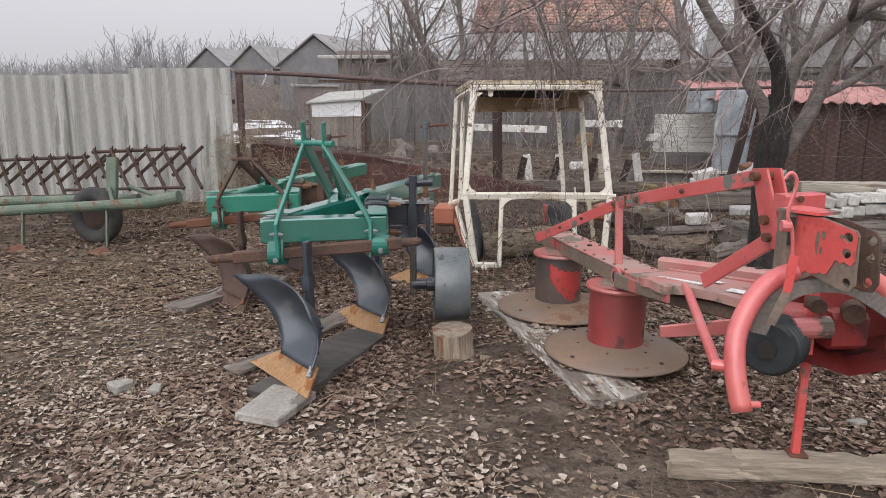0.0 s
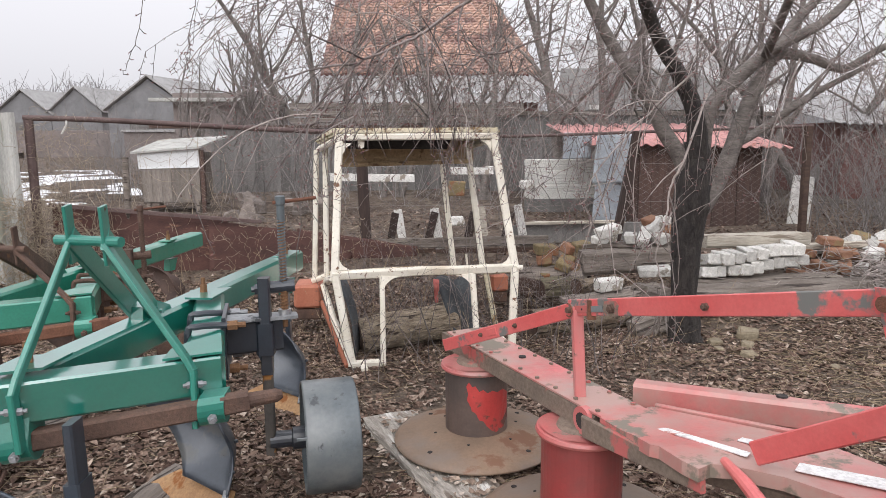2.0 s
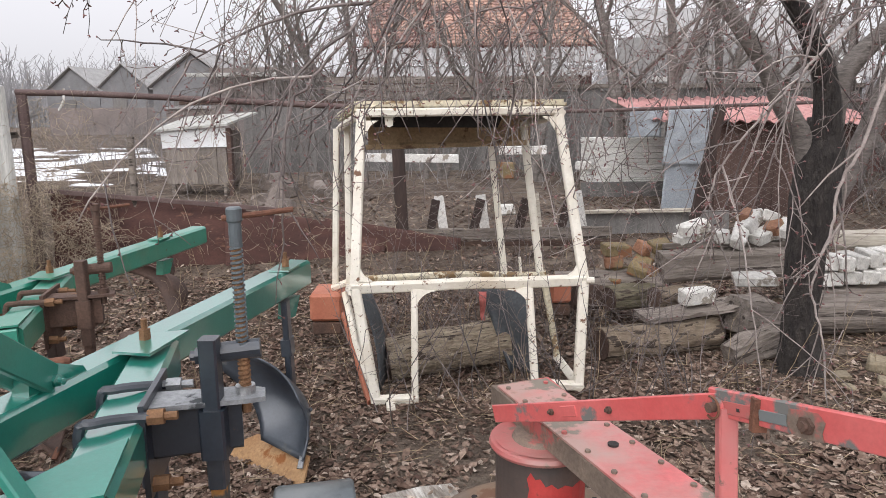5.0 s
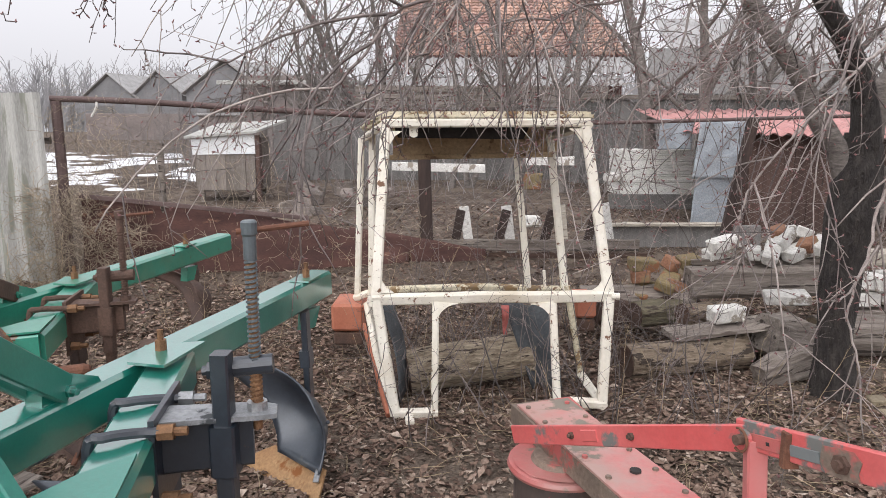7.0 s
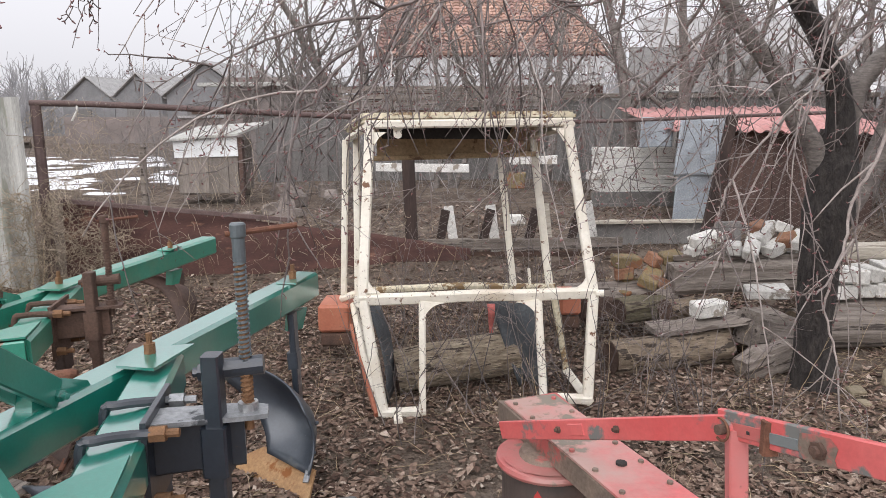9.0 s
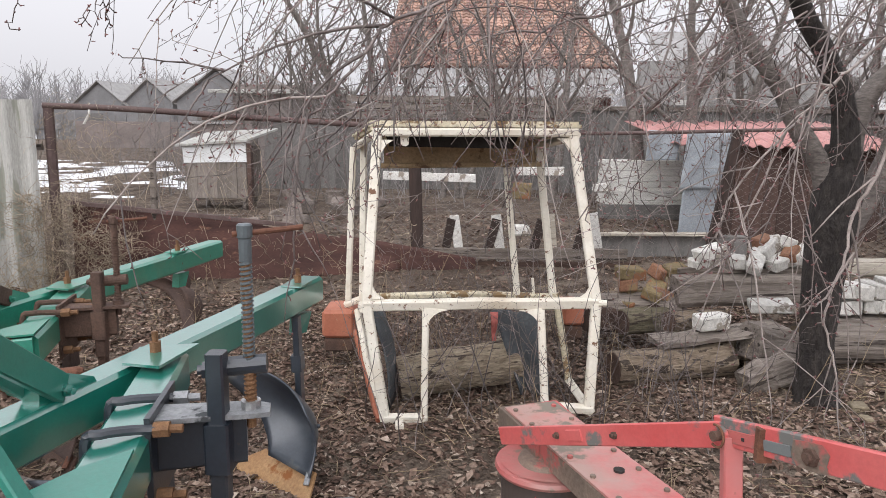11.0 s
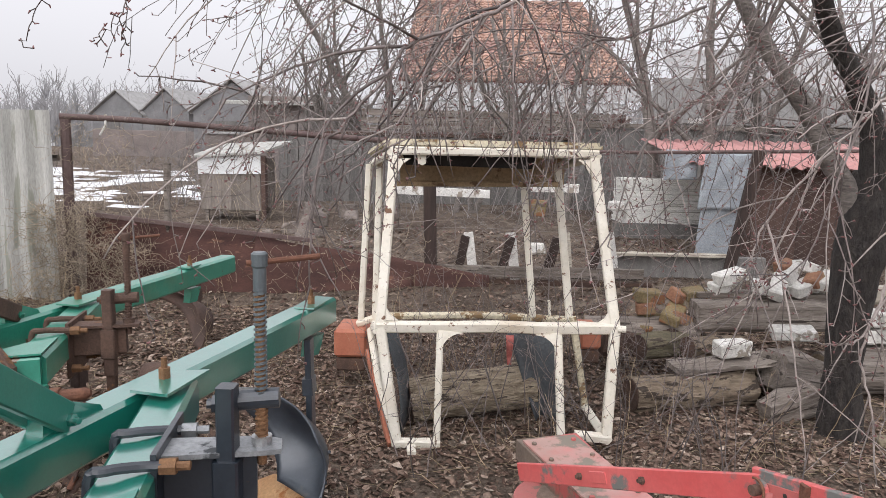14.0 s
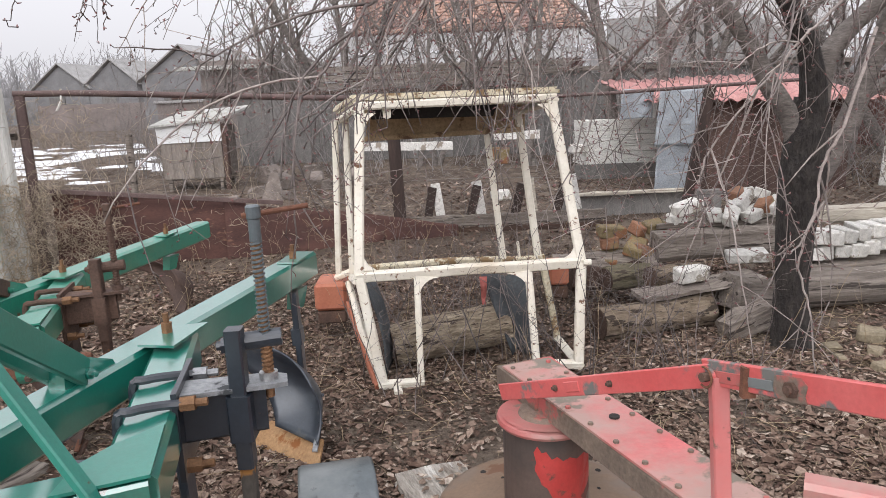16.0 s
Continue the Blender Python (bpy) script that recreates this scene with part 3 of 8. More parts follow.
def leaf_litter():
    rg = random.Random(5)
    verts, faces = [], []

    def leaf(x, y, s, vv, ff, lift=0.011, base=None):
        """A broad dead leaf, folded along its rib and curled end to end."""
        a = rg.uniform(0, TAU)
        ca, sa = math.cos(a), math.sin(a)
        tx, ty = rg.gauss(0, 0.09), rg.gauss(0, 0.09)
        zg = gz(x, y) if base is None else base
        z = zg + 0.004 + rg.random() * lift
        W = s * rg.uniform(0.40, 0.72)
        fold, curl, twist = rg.gauss(0.05, 0.11) * s, rg.gauss(0.05, 0.10) * s, rg.gauss(0, 0.10) * s
        b = len(vv)
        for u, w in ((-0.5, 0), (-0.22, 0.78), (0.16, 1.0), (0.5, 0), (0.12, -0.95), (-0.25, -0.80), (-0.05, 0)):
            px, py = u * s, w * W / 2
            pz = curl * (4 * u * u) + fold * abs(w) + twist * u * w * 2
            X, Y = px * ca - py * sa, px * sa + py * ca
            vv.append((x + X, y + Y, max(z + pz + X * tx + Y * ty, zg + 0.002)))
        for i in range(6):
            ff.append((b + i, b + (i + 1) % 6, b + 6))

    def small_leaf(x, y, s, vv, ff):
        a = rg.uniform(0, TAU)
        ca, sa = math.cos(a), math.sin(a)
        L, W, fold = s, s * rg.uniform(0.30, 0.65), s * rg.uniform(-0.12, 0.30)
        tx, ty = rg.gauss(0, 0.35), rg.gauss(0, 0.35)
        zg = gz(x, y)
        z = zg + 0.004 + rg.random() * 0.010
        b = len(vv)
        for px, py, pz in ((-L / 2, 0, 0), (0.05 * L, W / 2, fold), (L / 2, 0, rg.uniform(-0.1, 0.25) * s), (0.0, -W / 2, fold)):
            X, Y = px * ca - py * sa, px * sa + py * ca
            vv.append((x + X, y + Y, max(z + pz + X * tx + Y * ty, zg + 0.002)))
        ff.extend(((b, b + 2, b + 1), (b, b + 3, b + 2)))

    def cover(x, y):
        c = 0.50 + 1.1 * noise.noise(V((x * 0.7, y * 0.7, 11.0))) + 0.7 * noise.noise(V((x * 2.1, y * 2.1, 4.0)))
        return c + 0.25 * smoothstep(4.0, 6.0, y) - 0.30 * smoothstep(3.6, 1.8, y) - 0.45 * smoothstep(-1.1, -2.0, x) * smoothstep(6.5, 5.0, y)

    for n, (xa, xb, ya, yb_), big in ((44000, (-4.6, 5.4, 0.4, 8.8), 0.60), (19000, (-2.2, 3.4, 0.6, 5.2), 0.60), (5000, (-2.5, 4.0, -0.6, 1.2), 0.6)):
        k = 0
        while k < n:
            x, y = rg.uniform(xa, xb), rg.uniform(ya, yb_)
            if rg.random() < cover(x, y):
                if rg.random() < big:
                    leaf(x, y, 0.028 + 0.048 * rg.random() ** 1.4, verts, faces)
                else:
                    small_leaf(x, y, rg.uniform(0.014, 0.036), verts, faces)
                k += 1
    for _ in range(52000):
        x, y = rg.gauss(0.7, 1.9), rg.uniform(3.2, 8.2)
        if rg.random() < cover(x, y):
            small_leaf(x, y, rg.uniform(0.012, 0.040), verts, faces)
    for _ in range(20000):
        small_leaf(rg.uniform(-7.5, 8.5), rg.uniform(4.0, 13.0), rg.uniform(0.04, 0.08), verts, faces)
    # trodden pale leaves on the bare places
    pv, pf = [], []
    for cx, cy, sx_, sy_, n in ((0.05, 2.0, 0.45, 0.35, 2300), (-2.6, 4.0, 0.9, 0.7, 2200), (2.9, 3.4, 0.8, 0.6, 1800), (3.6, 2.2, 0.6, 0.5, 1600), (-0.9, 1.6, 0.7, 0.4, 1700), (-1.3, 2.7, 0.55, 0.45, 1500), (0.9, 4.4, 0.7, 0.5, 900)):
        for _ in range(n):
            leaf(rg.gauss(cx, sx_), rg.gauss(cy, sy_), rg.uniform(0.022, 0.058), pv, pf, 0.010)
    for cx, cy, sx_, sy_, n in ((3.55, 3.75, 0.30, 0.50, 8000), (3.2, 3.05, 0.28, 0.35, 5000), (-1.3, 2.7, 0.55, 0.45, 3500), (-0.25, 2.0, 0.45, 0.30, 3000), (-0.9, 1.6, 0.5, 0.3, 2000)):
        for _ in range(n):
            small_leaf(rg.gauss(cx, sx_), rg.gauss(cy, sy_), rg.uniform(0.012, 0.034), pv, pf)
    # leaves blown onto the mower's plank
    for _ in range(420):
        a, b = rg.uniform(-0.98, 0.98), rg.uniform(-0.13, 0.16)
        if rg.random() < 0.25 + 0.75 * smoothstep(-0.08, 0.08, b):
            leaf(0.858 + 0.345 * a + 0.94 * b, 3.95 - 0.94 * a + 0.345 * b, rg.uniform(0.024, 0.060), pv, pf, 0.012, 0.046)
    tagged(raw("pale_leaf_litter", pv, pf, paleleaf_m), "trodden pale dry leaves and straw on the soil", "leaves", kind="stuff")
    o = raw("leaf_litter", verts, faces, leaf_m)
    tagged(o, "dead brown curled leaves scattered over the soil", "leaves", kind="stuff")
    st = Strands()
    for _ in range(3200):
        x, y = rg.uniform(-5, 5.5), rg.uniform(0.6, 9)
        a, L = rg.uniform(0, TAU), rg.uniform(0.05, 0.32)
        z = gz(x, y) + 0.015
        dx, dy = math.cos(a) * L, math.sin(a) * L
        st.add([(x, y, z), (x + dx * 0.5 + rg.gauss(0, 0.015), y + dy * 0.5 + rg.gauss(0, 0.015), z + rg.uniform(0, 0.03)), (x + dx, y + dy, gz(x + dx, y + dy) + 0.014)], 0.0022, 0.0012)
    for cx, cy, sx_, sy_, n in ((4.0, 4.2, 0.8, 1.2, 3800), (-3.0, 4.6, 1.0, 0.9, 3000)):
        for _ in range(n):
            x, y = rg.gauss(cx, sx_), rg.gauss(cy, sy_)
            a, L = rg.gauss(0.2, 0.8), rg.uniform(0.04, 0.16)
            dx, dy = math.cos(a) * L, math.sin(a) * L
            z = gz(x, y) + rg.uniform(0.006, 0.02)
            st.add([(x, y, z), (x + dx * 0.5, y + dy * 0.5 + rg.gauss(0, 0.01), z + rg.uniform(0, 0.012)), (x + dx, y + dy, gz(x + dx, y + dy) + 0.008)], 0.0024, 0.0014)
    tagged(st.make("fallen_twigs", straw_m), "thin dry twigs and straw lying on the soil", "twigs", kind="stuff")


leaf_litter()


def snow_patch():
    rg = random.Random(3)
    verts, faces = [], []
    nx, ny = 110, 130
    keep = {}
    for j in range(ny + 1):
        for i in range(nx + 1):
            u, v = i / nx, j / ny
            y = 14.2 + 15 * v
            x = -3.3 - 2.6 * (y - 14.2) / 6 + (u - 1) * (5.5 + 4 * v)
            n = noise.noise(V((x * 0.6, y * 0.6, 2))) + 0.6 * noise.noise(V((x * 1.1, y * 2.6, 5))) + 0.35 * noise.noise(V((x * 3.1, y * 5.0, 8)))
            edge = min(u, 1 - u, v, 1 - v) * 5
            h = 0.035 * math.tanh(5 * (n - 0.20)) - (0.06 if edge < 0.25 else 0)
            keep[i, j] = len(verts)
            verts.append((x, y, gz(x, y) + h + 0.006))
    for j in range(ny):
        for i in range(nx):
            faces.append((keep[i, j], keep[i + 1, j], keep[i + 1, j + 1], keep[i, j + 1]))
    tagged(raw("snow_patch", verts, faces, snow_m, smooth=True), "patchy melting old snow on the garden soil", "snow", kind="stuff")


snow_patch()

# ---- ploughs ----
def bottom(plow, tip, share_mat, mould_mat, k=1.0, fin=0.0):
    """One plough bottom: the share on the ground, the curved mouldboard over it, and its leg."""
    t = V(tip)
    wing = V((-0.48, 0.44, 0.0)) * k * (1 - 0.6 * fin)
    a, b = t, t + wing
    up = V((0.02, 0.13, 0.115)) * k
    share = prism([a, b, b + up * 0.72 + V((0.18, -0.115, 0.01)), a + up], V((0.004, 0.010, -0.008)))
    sh = part("share", share, share_mat, plow, "share plate orange with surface rust")

    B0, B1 = t + V((0.0, 0.10, 0.10)) * k, t + V((-0.235 + 0.15 * fin, 0.30 - 0.10 * fin, 0.115)) * k
    crest = curve_pts([t + V(q) * k for q in ((-0.02, 0.17, 0.37), (-0.075, 0.22, 0.445), (-0.17, 0.29, 0.505), (-0.35, 0.40, 0.53), (-0.56 - 0.10 * fin, 0.47, 0.505))], 6)
    heel = curve_pts([B1, t + V((-0.285 + 0.13 * fin, 0.335 - 0.08 * fin, 0.21 + 0.03 * fin)) * k, t + V((-0.37 + 0.06 * fin, 0.39, 0.345 + 0.05 * fin)) * k, crest[-1]], 6)

    def along(c, q):
        x = q * (len(c) - 1)
        n = min(int(x), len(c) - 2)
        return c[n].lerp(c[n + 1], x - n)

    def f(u, v):
        # u from the shin to the wing, v from the share to the crest
        lo, hi, le, ri = B0.lerp(B1, u), along(crest, u), along(heel, v), B0.lerp(crest[0], v)
        flat = (B0 * (1 - u) + B1 * u) * (1 - v) + (crest[0] * (1 - u) + crest[-1] * u) * v
        belly = V((0.075, 0.085, -0.01)) * k * math.sin(math.pi * v) * (0.35 + 0.65 * math.sin(math.pi * u))
        return lo * (1 - v) + hi * v + ri * (1 - u) + le * u - flat + belly
    part("mouldboard", surface(f, 16, 12, 0.009), mould_mat, plow, "", smooth=True)
    for u, v in ((0.15, 0.25), (0.2, 0.62), (0.5, 0.3), (0.55, 0.66), (0.8, 0.45)):
        part("plough_bolt", tube([f(u, v) + V((0.006, 0.008, 0)), f(u, v) + V((-0.004, -0.006, 0.001))], 0.009, 8), mould_mat, plow)
    top_at = t + V((-0.10, 0.42, 0.0)) * k
    leg = beam((top_at.x, top_at.y, 0.12), (top_at.x - 0.02, top_at.y + 0.02, 0.77), 0.030, 0.085, 0.006)
    part("leg", leg, mould_mat, plow)
    clamp = beam((top_at.x - 0.015, top_at.y + 0.015, 0.50), (top_at.x - 0.02, top_at.y + 0.02, 0.58), 0.05, 0.10, 0.006)
    part("leg_collar", clamp, mould_mat, plow)
    chip = beam(a + up * 0.70 + V((-0.03, -0.012, 0.0)), a + up * 1.05 + V((-0.03, -0.012, 0.0)), 0.026, 0.014, 0.003)
    part("share_clip", chip, scraped_m if share_mat is orange_m else rust_m, plow)


def plough(green, dark, share_mat, mould_mat, axle_mat, label, tips, worn, ext=0.0, drop=0.0, rim=0.236):
    z = 0.812

    def Z(y):
        return 0.805 + 0.019 * (y - 3.5)
    e = thing("plough", (-0.4, 4.3, 0.0), label, "plough", "mounted ploughs")
    S = 0.125
    # frame tubes
    part("cross_beam", beam((-0.742, 3.253, z), (-0.102, 3.498, z), S, S + 0.01, 0.008), green, e)
    part("end_cap", beam((-0.756, 3.2476, z), (-0.742, 3.253, z), S * 0.96, S, 0.01), green, e)
    part("diagonal_beam", beam((-0.711, 3.32, Z(3.32) + 0.011), (-0.105 + 0.255 * ext, 5.70 + ext, Z(5.70) + 0.002), S, S + 0.01, 0.014), green, e)
    part("side_beam", beam((-0.141, 3.465, Z(3.465) + 0.006), (-0.355, 4.44, Z(4.44) + 0.006), S + 0.01, S + 0.008, 0.014), green, e)
    # low-sheen green here too, to hold back the glint along its edge
    part("corner_plate", prism([(-0.255, 3.378, z + 0.075), (-0.075, 3.445, z + 0.075), (-0.135, 3.70, z + 0.075), (-0.215, 3.60, z + 0.075), (-0.262, 3.50, z + 0.075)], (0, 0, 0.008)), lowsheen_m if not worn else green, e)
    part("joint_plate", prism([(-0.42, 4.25, z + 0.098), (-0.292, 4.22, z + 0.098), (-0.255, 4.47, z + 0.098), (-0.44, 4.42, z + 0.098)], (0, 0, 0.009)), green, e)
    part("joint_plate", prism([(-0.765, 3.24, z + 0.085), (-0.60, 3.30, z + 0.085), (-0.575, 3.46, z + 0.085), (-0.735, 3.44, z + 0.085)], (0, 0, 0.009)), green, e)
    part("end_pad", prism([(-0.20, 5.42, z + 0.102), (-0.10, 5.40, z + 0.102), (-0.075, 5.56, z + 0.102), (-0.18, 5.58, z + 0.102)], (0, 0, 0.008)), green, e)
    part("end_gusset", prism([(-0.13, 5.50, z - 0.06), (-0.09, 5.60, z - 0.06), (-0.11, 5.56, z - 0.16), (-0.14, 5.50, z - 0.16)], (-0.05, 0.01, 0)), green, e)
    for p in ((-0.675, 3.36, z + 0.09), (-0.365, 4.37, z + 0.10), (-0.135, 5.50, z + 0.107)):
        part("frame_bolt", hexbolt(p, (0, 0, 1), 0.019, 0.075), bolt_m, e, "rusty frame bolt with nut")
    # lugs under the cross beam carrying the hitch axle
    for x, y, zc in ((-0.700, 3.240, 0.682), (-0.135, 3.368, 0.727)):
        ring = [(x, y + 0.058 * math.sin(w), zc - 0.066 * math.cos(w)) for w in np.linspace(-1.9, 1.9, 13)]
        lug = prism([(x, y - 0.035, z - 0.045), (x, y + 0.05, z - 0.045)] + ring[::-1], (0.080, 0.028, 0))
        part("hitch_lug", lug, lowsheen_m if not worn else green, e)
        part("lug_bolt", hexbolt((x + 0.045, y - 0.045, zc - 0.025), (0.3, -1, 0), 0.016, 0.03), scraped_m if not worn else brownrust_m, e)
    ax = bmesh.new()
    beam((-0.90, 3.20, 0.662), (0.02, 3.388, 0.736), 0.055, 0.065, 0.008, ax)
    tube([(-0.90, 3.20, 0.662), (-1.02, 3.175, 0.652), (-1.04, 3.171, 0.651)], [0.026, 0.024, 0.014], 12, ax)
    tube([(0.02, 3.388, 0.736), (0.11, 3.406, 0.743), (0.13, 3.410, 0.745)], [0.026, 0.024, 0.014], 12, ax)
    part("hitch_axle", ax, axle_mat, e, "rusty hitch axle with round pins")
    # mast of flat bars
    aL, aR = V((-0.58, 3.52, 1.375 - 2 * drop)), V((-0.44, 3.46, 1.375 - 2 * drop))
    mast = lowsheen_m if not worn else brownrust_m
    for apex, knee, low_end in ((aL, V((-0.645, 3.195, 0.858)), V((-0.635, 3.195, 0.670))), (aR, V((-0.157, 3.385, 0.855)), V((-0.155, 3.365, 0.655)))):
        b = bmesh.new()
        top_end = apex - V((0, 0, 0.10))
        for sg in (-1, 1):
            part("stay_bolt", hexbolt((knee.x + sg * 0.010, knee.y, 0.80), (sg, 0.35 * sg, 0), 0.013, 0.028), scraped_m if not worn else brownrust_m, e)
        bend_in = (top_end - knee).normalized() * 0.05
        beam(low_end, knee, 0.020, 0.040, 0.004, b, (0, 1, 0))
        beam(knee - V((0, 0, 0.012)), knee + bend_in, 0.020, 0.040, 0.004, b, (0, 1, 0))
        beam(knee + bend_in * 0.8, top_end, 0.020, 0.040, 0.004, b, (0, 1, 0))
        part("mast_stay", b, mast, e)
        u = bmesh.new()
        beam(apex + V((0, 0, 0.03)), apex - V((0, -0.02, 0.17)), 0.012, 0.06, 0.003, u, (0, 1, 0))
        part("mast_cheek", u, mast, e)
        bb = bmesh.new()
        off = 0.045 if apex is aR else -0.035
        beam(apex - V((0, 0, 0.08)), (-0.535 + off, 4.04, z + 0.10), 0.022, 0.085, 0.004, bb, (0, 0, 1))
        part("rear_stay", bb, mast, e)
    part("mast_pin", tube([aL + V((-0.05, 0.02, -0.09)), aR + V((0.06, -0.02, -0.09))], 0.018, 12), mast, e)
    lug = prism([(-0.565, 3.97, z + 0.06), (-0.505, 4.18, z + 0.06), (-0.51, 4.16, z + 0.10), (-0.545, 4.05, z + 0.15), (-0.565, 3.98, z + 0.13)], (0.055, -0.015, 0))
    part("rear_lug", lug, green, e)
    part("lug_bolt", hexbolt((-0.485, 4.03, z + 0.10), (1, -0.3, 0), 0.018, 0.04), green, e)
    # depth wheel with its bracket and screw
    plate = prism([(-0.155, 3.80, 0.925), (-0.20, 4.075, 0.925), (-0.20, 4.075, 0.67), (-0.155, 3.80, 0.67)], (0.014, 0.003, 0))
    part("bracket_plate", plate, dark, e)
    part("bracket_arm", beam((-0.16, 3.895, 0.822), (0.055, 3.955, 0.822), 0.085, 0.135, 0.008), dark, e)
    part("bracket_top", prism([(-0.155, 3.84, 0.890), (0.09, 3.89, 0.890), (0.132, 3.905, 0.890), (0.118, 3.968, 0.890), (0.07, 3.985, 0.890), (-0.17, 3.95, 0.890)], (0, 0, 0.013)), scraped_m if not worn else dark, e, "scraped bare steel top plate" if not worn else "")
    for y0, xr in ((3.77, -0.135), (3.985, -0.168)):
        xl = -0.272 - (y0 - 3.77) * 0.22
        ub = curve_pts([(xr + 0.02, y0 + 0.04, 0.893), (xr - 0.04, y0 + 0.02, 0.900), (xl + 0.035, y0 - 0.02, 0.906), (xl, y0 - 0.03, 0.885), (xl, y0 - 0.03, 0.70)], 4)
        part("u_bolt", tube(ub, 0.0135, 8), dark, e)
        for zz in (0.893, 0.715):
            part("u_bolt_nut", hexbolt((xr, y0 + 0.04, zz), (1, 0.15, 0), 0.021, 0.07), bolt_m if y0 < 3.9 or worn else scraped_m, e, "rusty nut on the u-bolt" if y0 < 3.9 or worn else "grey nut on the u-bolt")
    post = bmesh.new()
    beam((0.0, 3.895, 0.66), (0.0, 3.895, 1.068), 0.046, 0.052, 0.005, post)
    part("wheel_post", post, dark, e)
    part("post_clamp", beam((0.0, 3.900, 0.745), (0.0, 3.900, 0.880), 0.066, 0.078, 0.006), dark, e)
    part("post_foot", beam((-0.002, 3.905, 0.30), (-0.002, 3.905, 0.70), 0.040, 0.044, 0.006), brownrust_m if worn else postrust_m, e, "post foot with orange rust streaks")
    part("axle_stub", tube([(-0.02, 3.925, 0.50 if worn else 0.36), (0.13, 3.945, 0.50 if worn else 0.357)], 0.03, 12), dark, e)
    part("nut_sleeve", tube([(0.0, 3.925, 1.018), (0.118, 3.945, 1.024)], 0.026, 14), dark, e)
    part("sleeve_bolt", hexbolt((-0.022, 3.905, 1.018), (-1, -0.1, 0), 0.024, 0.030), dark, e)
    sx, sy = 0.074, 3.935
    part("screw_core", tube([(sx, sy, 0.85), (sx, sy, 1.33 - drop)], 0.0125, 12), bolt_m if not worn else brownrust_m, e, "rusty threaded screw")
    for z0, z1, mt in ((0.90, 1.03, bolt_m), (1.03, 1.31 - drop, wheelgrey_m)):
        thread = []
        n = int((z1 - z0) / 0.0128 * 8)
        for i in range(n + 1):
            w = TAU * i / 8
            thread.append((sx + 0.0135 * math.cos(w), sy + 0.0135 * math.sin(w), z0 + (z1 - z0) * i / n))
        part("screw_thread", tube(thread, 0.0046, 5), mt if not worn else brownrust_m, e)
    part("screw_collar", tube([(sx, sy, 0.895), (sx, sy, 0.925)], 0.026, 12), steel_m if not worn else brownrust_m, e)
    part("screw_head", tube([(sx, sy, 1.30 - drop), (sx, sy, 1.36 - drop), (sx, sy, 1.365 - drop), (sx, sy, 1.395 - drop), (sx, sy, 1.40 - drop)], [0.0165, 0.0165, 0.0205, 0.0205, 0.016], 14), wheelgrey_m if not worn else brownrust_m, e)
    part("crank_handle", tube(curve_pts([(sx - 0.03, sy - 0.01, 1.372 - drop), (sx + 0.05, sy + 0.02, 1.378 - drop), (sx + 0.14, sy + 0.05, 1.386 - drop)], 3), 0.0075, 8), rust_m, e, "thin rusty crank bar")
    # wheel
    c, axv = V((0.24, 3.95, 0.50 if worn else 0.357)), V((0.985, 0.17, 0.0)).normalized()
    wl_ = part("wheel", wheel_rim(c, axv, rim, 0.225), wheelgrey_m if not worn else brownrust_m, e, "wide pressed steel depth wheel", smooth=True)
    part("rim_seam", beam(c + axv * -0.11 + V((0, -0.94 * rim, 0.36 * rim)), c + axv * 0.11 + V((0, -0.94 * rim, 0.36 * rim)), 0.006, 0.012, 0.002), wheelgrey_m if not worn else brownrust_m, wl_)
    part("hub", tube([c - axv * 0.25, c - axv * 0.16, c - axv * 0.155, c - axv * 0.02], [0.035, 0.035, 0.048, 0.048], 16), dark if not worn else brownrust_m, wl_)
    part("wheel_disc", tube([c + axv * 0.03, c + axv * 0.042], rim - 0.008, 36), dark if not worn else brownrust_m, wl_)
    for t in tips:
        bottom(e, t, share_mat, mould_mat, 1.0, 1.0 if worn and t is tips[-1] else 0.0)
    return e


def wheel_rim(c, a, r, w):
    """An open cylindrical rim with thickness."""
    bm = bmesh.new()
    s = a.orthogonal().normalized()
    u = a.cross(s)
    n = 40
    sec = [(r, -w / 2), (r + 0.004, -w / 2 + 0.01), (r + 0.004, w / 2 - 0.01), (r, w / 2), (r - 0.010, w / 2), (r - 0.010, -w / 2)]
    rings = []
    for k in range(n):
        d = s * math.cos(TAU * k / n) + u * math.sin(TAU * k / n)
        rings.append([bm.verts.new(c + d * q + a * h) for q, h in sec])
    for k in range(n):
        p, q = rings[k], rings[(k + 1) % n]
        for i in range(6):
            bm.faces.new((p[i], p[(i + 1) % 6], q[(i + 1) % 6], q[i]))
    return bm


plough(green_m, dark_m, orange_m, mould_m, brownrust_m, "green three-furrow plough with dark mouldboards and orange rusty shares", [(-0.35, 2.74, 0.055), (-0.19, 3.78, 0.02), (-0.01, 4.98, 0.0)], False)
second = plough(green2_m, brownrust_m, brownrust_m, mouldrust_m, rust_m, "older green plough with rusty brown mouldboards and rusty mast", [(-0.35, 2.74, 0.055), (-0.19, 3.78, 0.02), (-0.212, 5.844, 0.07)], True, 0.35, 0.07, 0.195)
second.matrix_basis = Matrix.Translation((-1.48, 5.727, -0.072)) @ pose(0, 0, 0, 0, 0, 4.0)


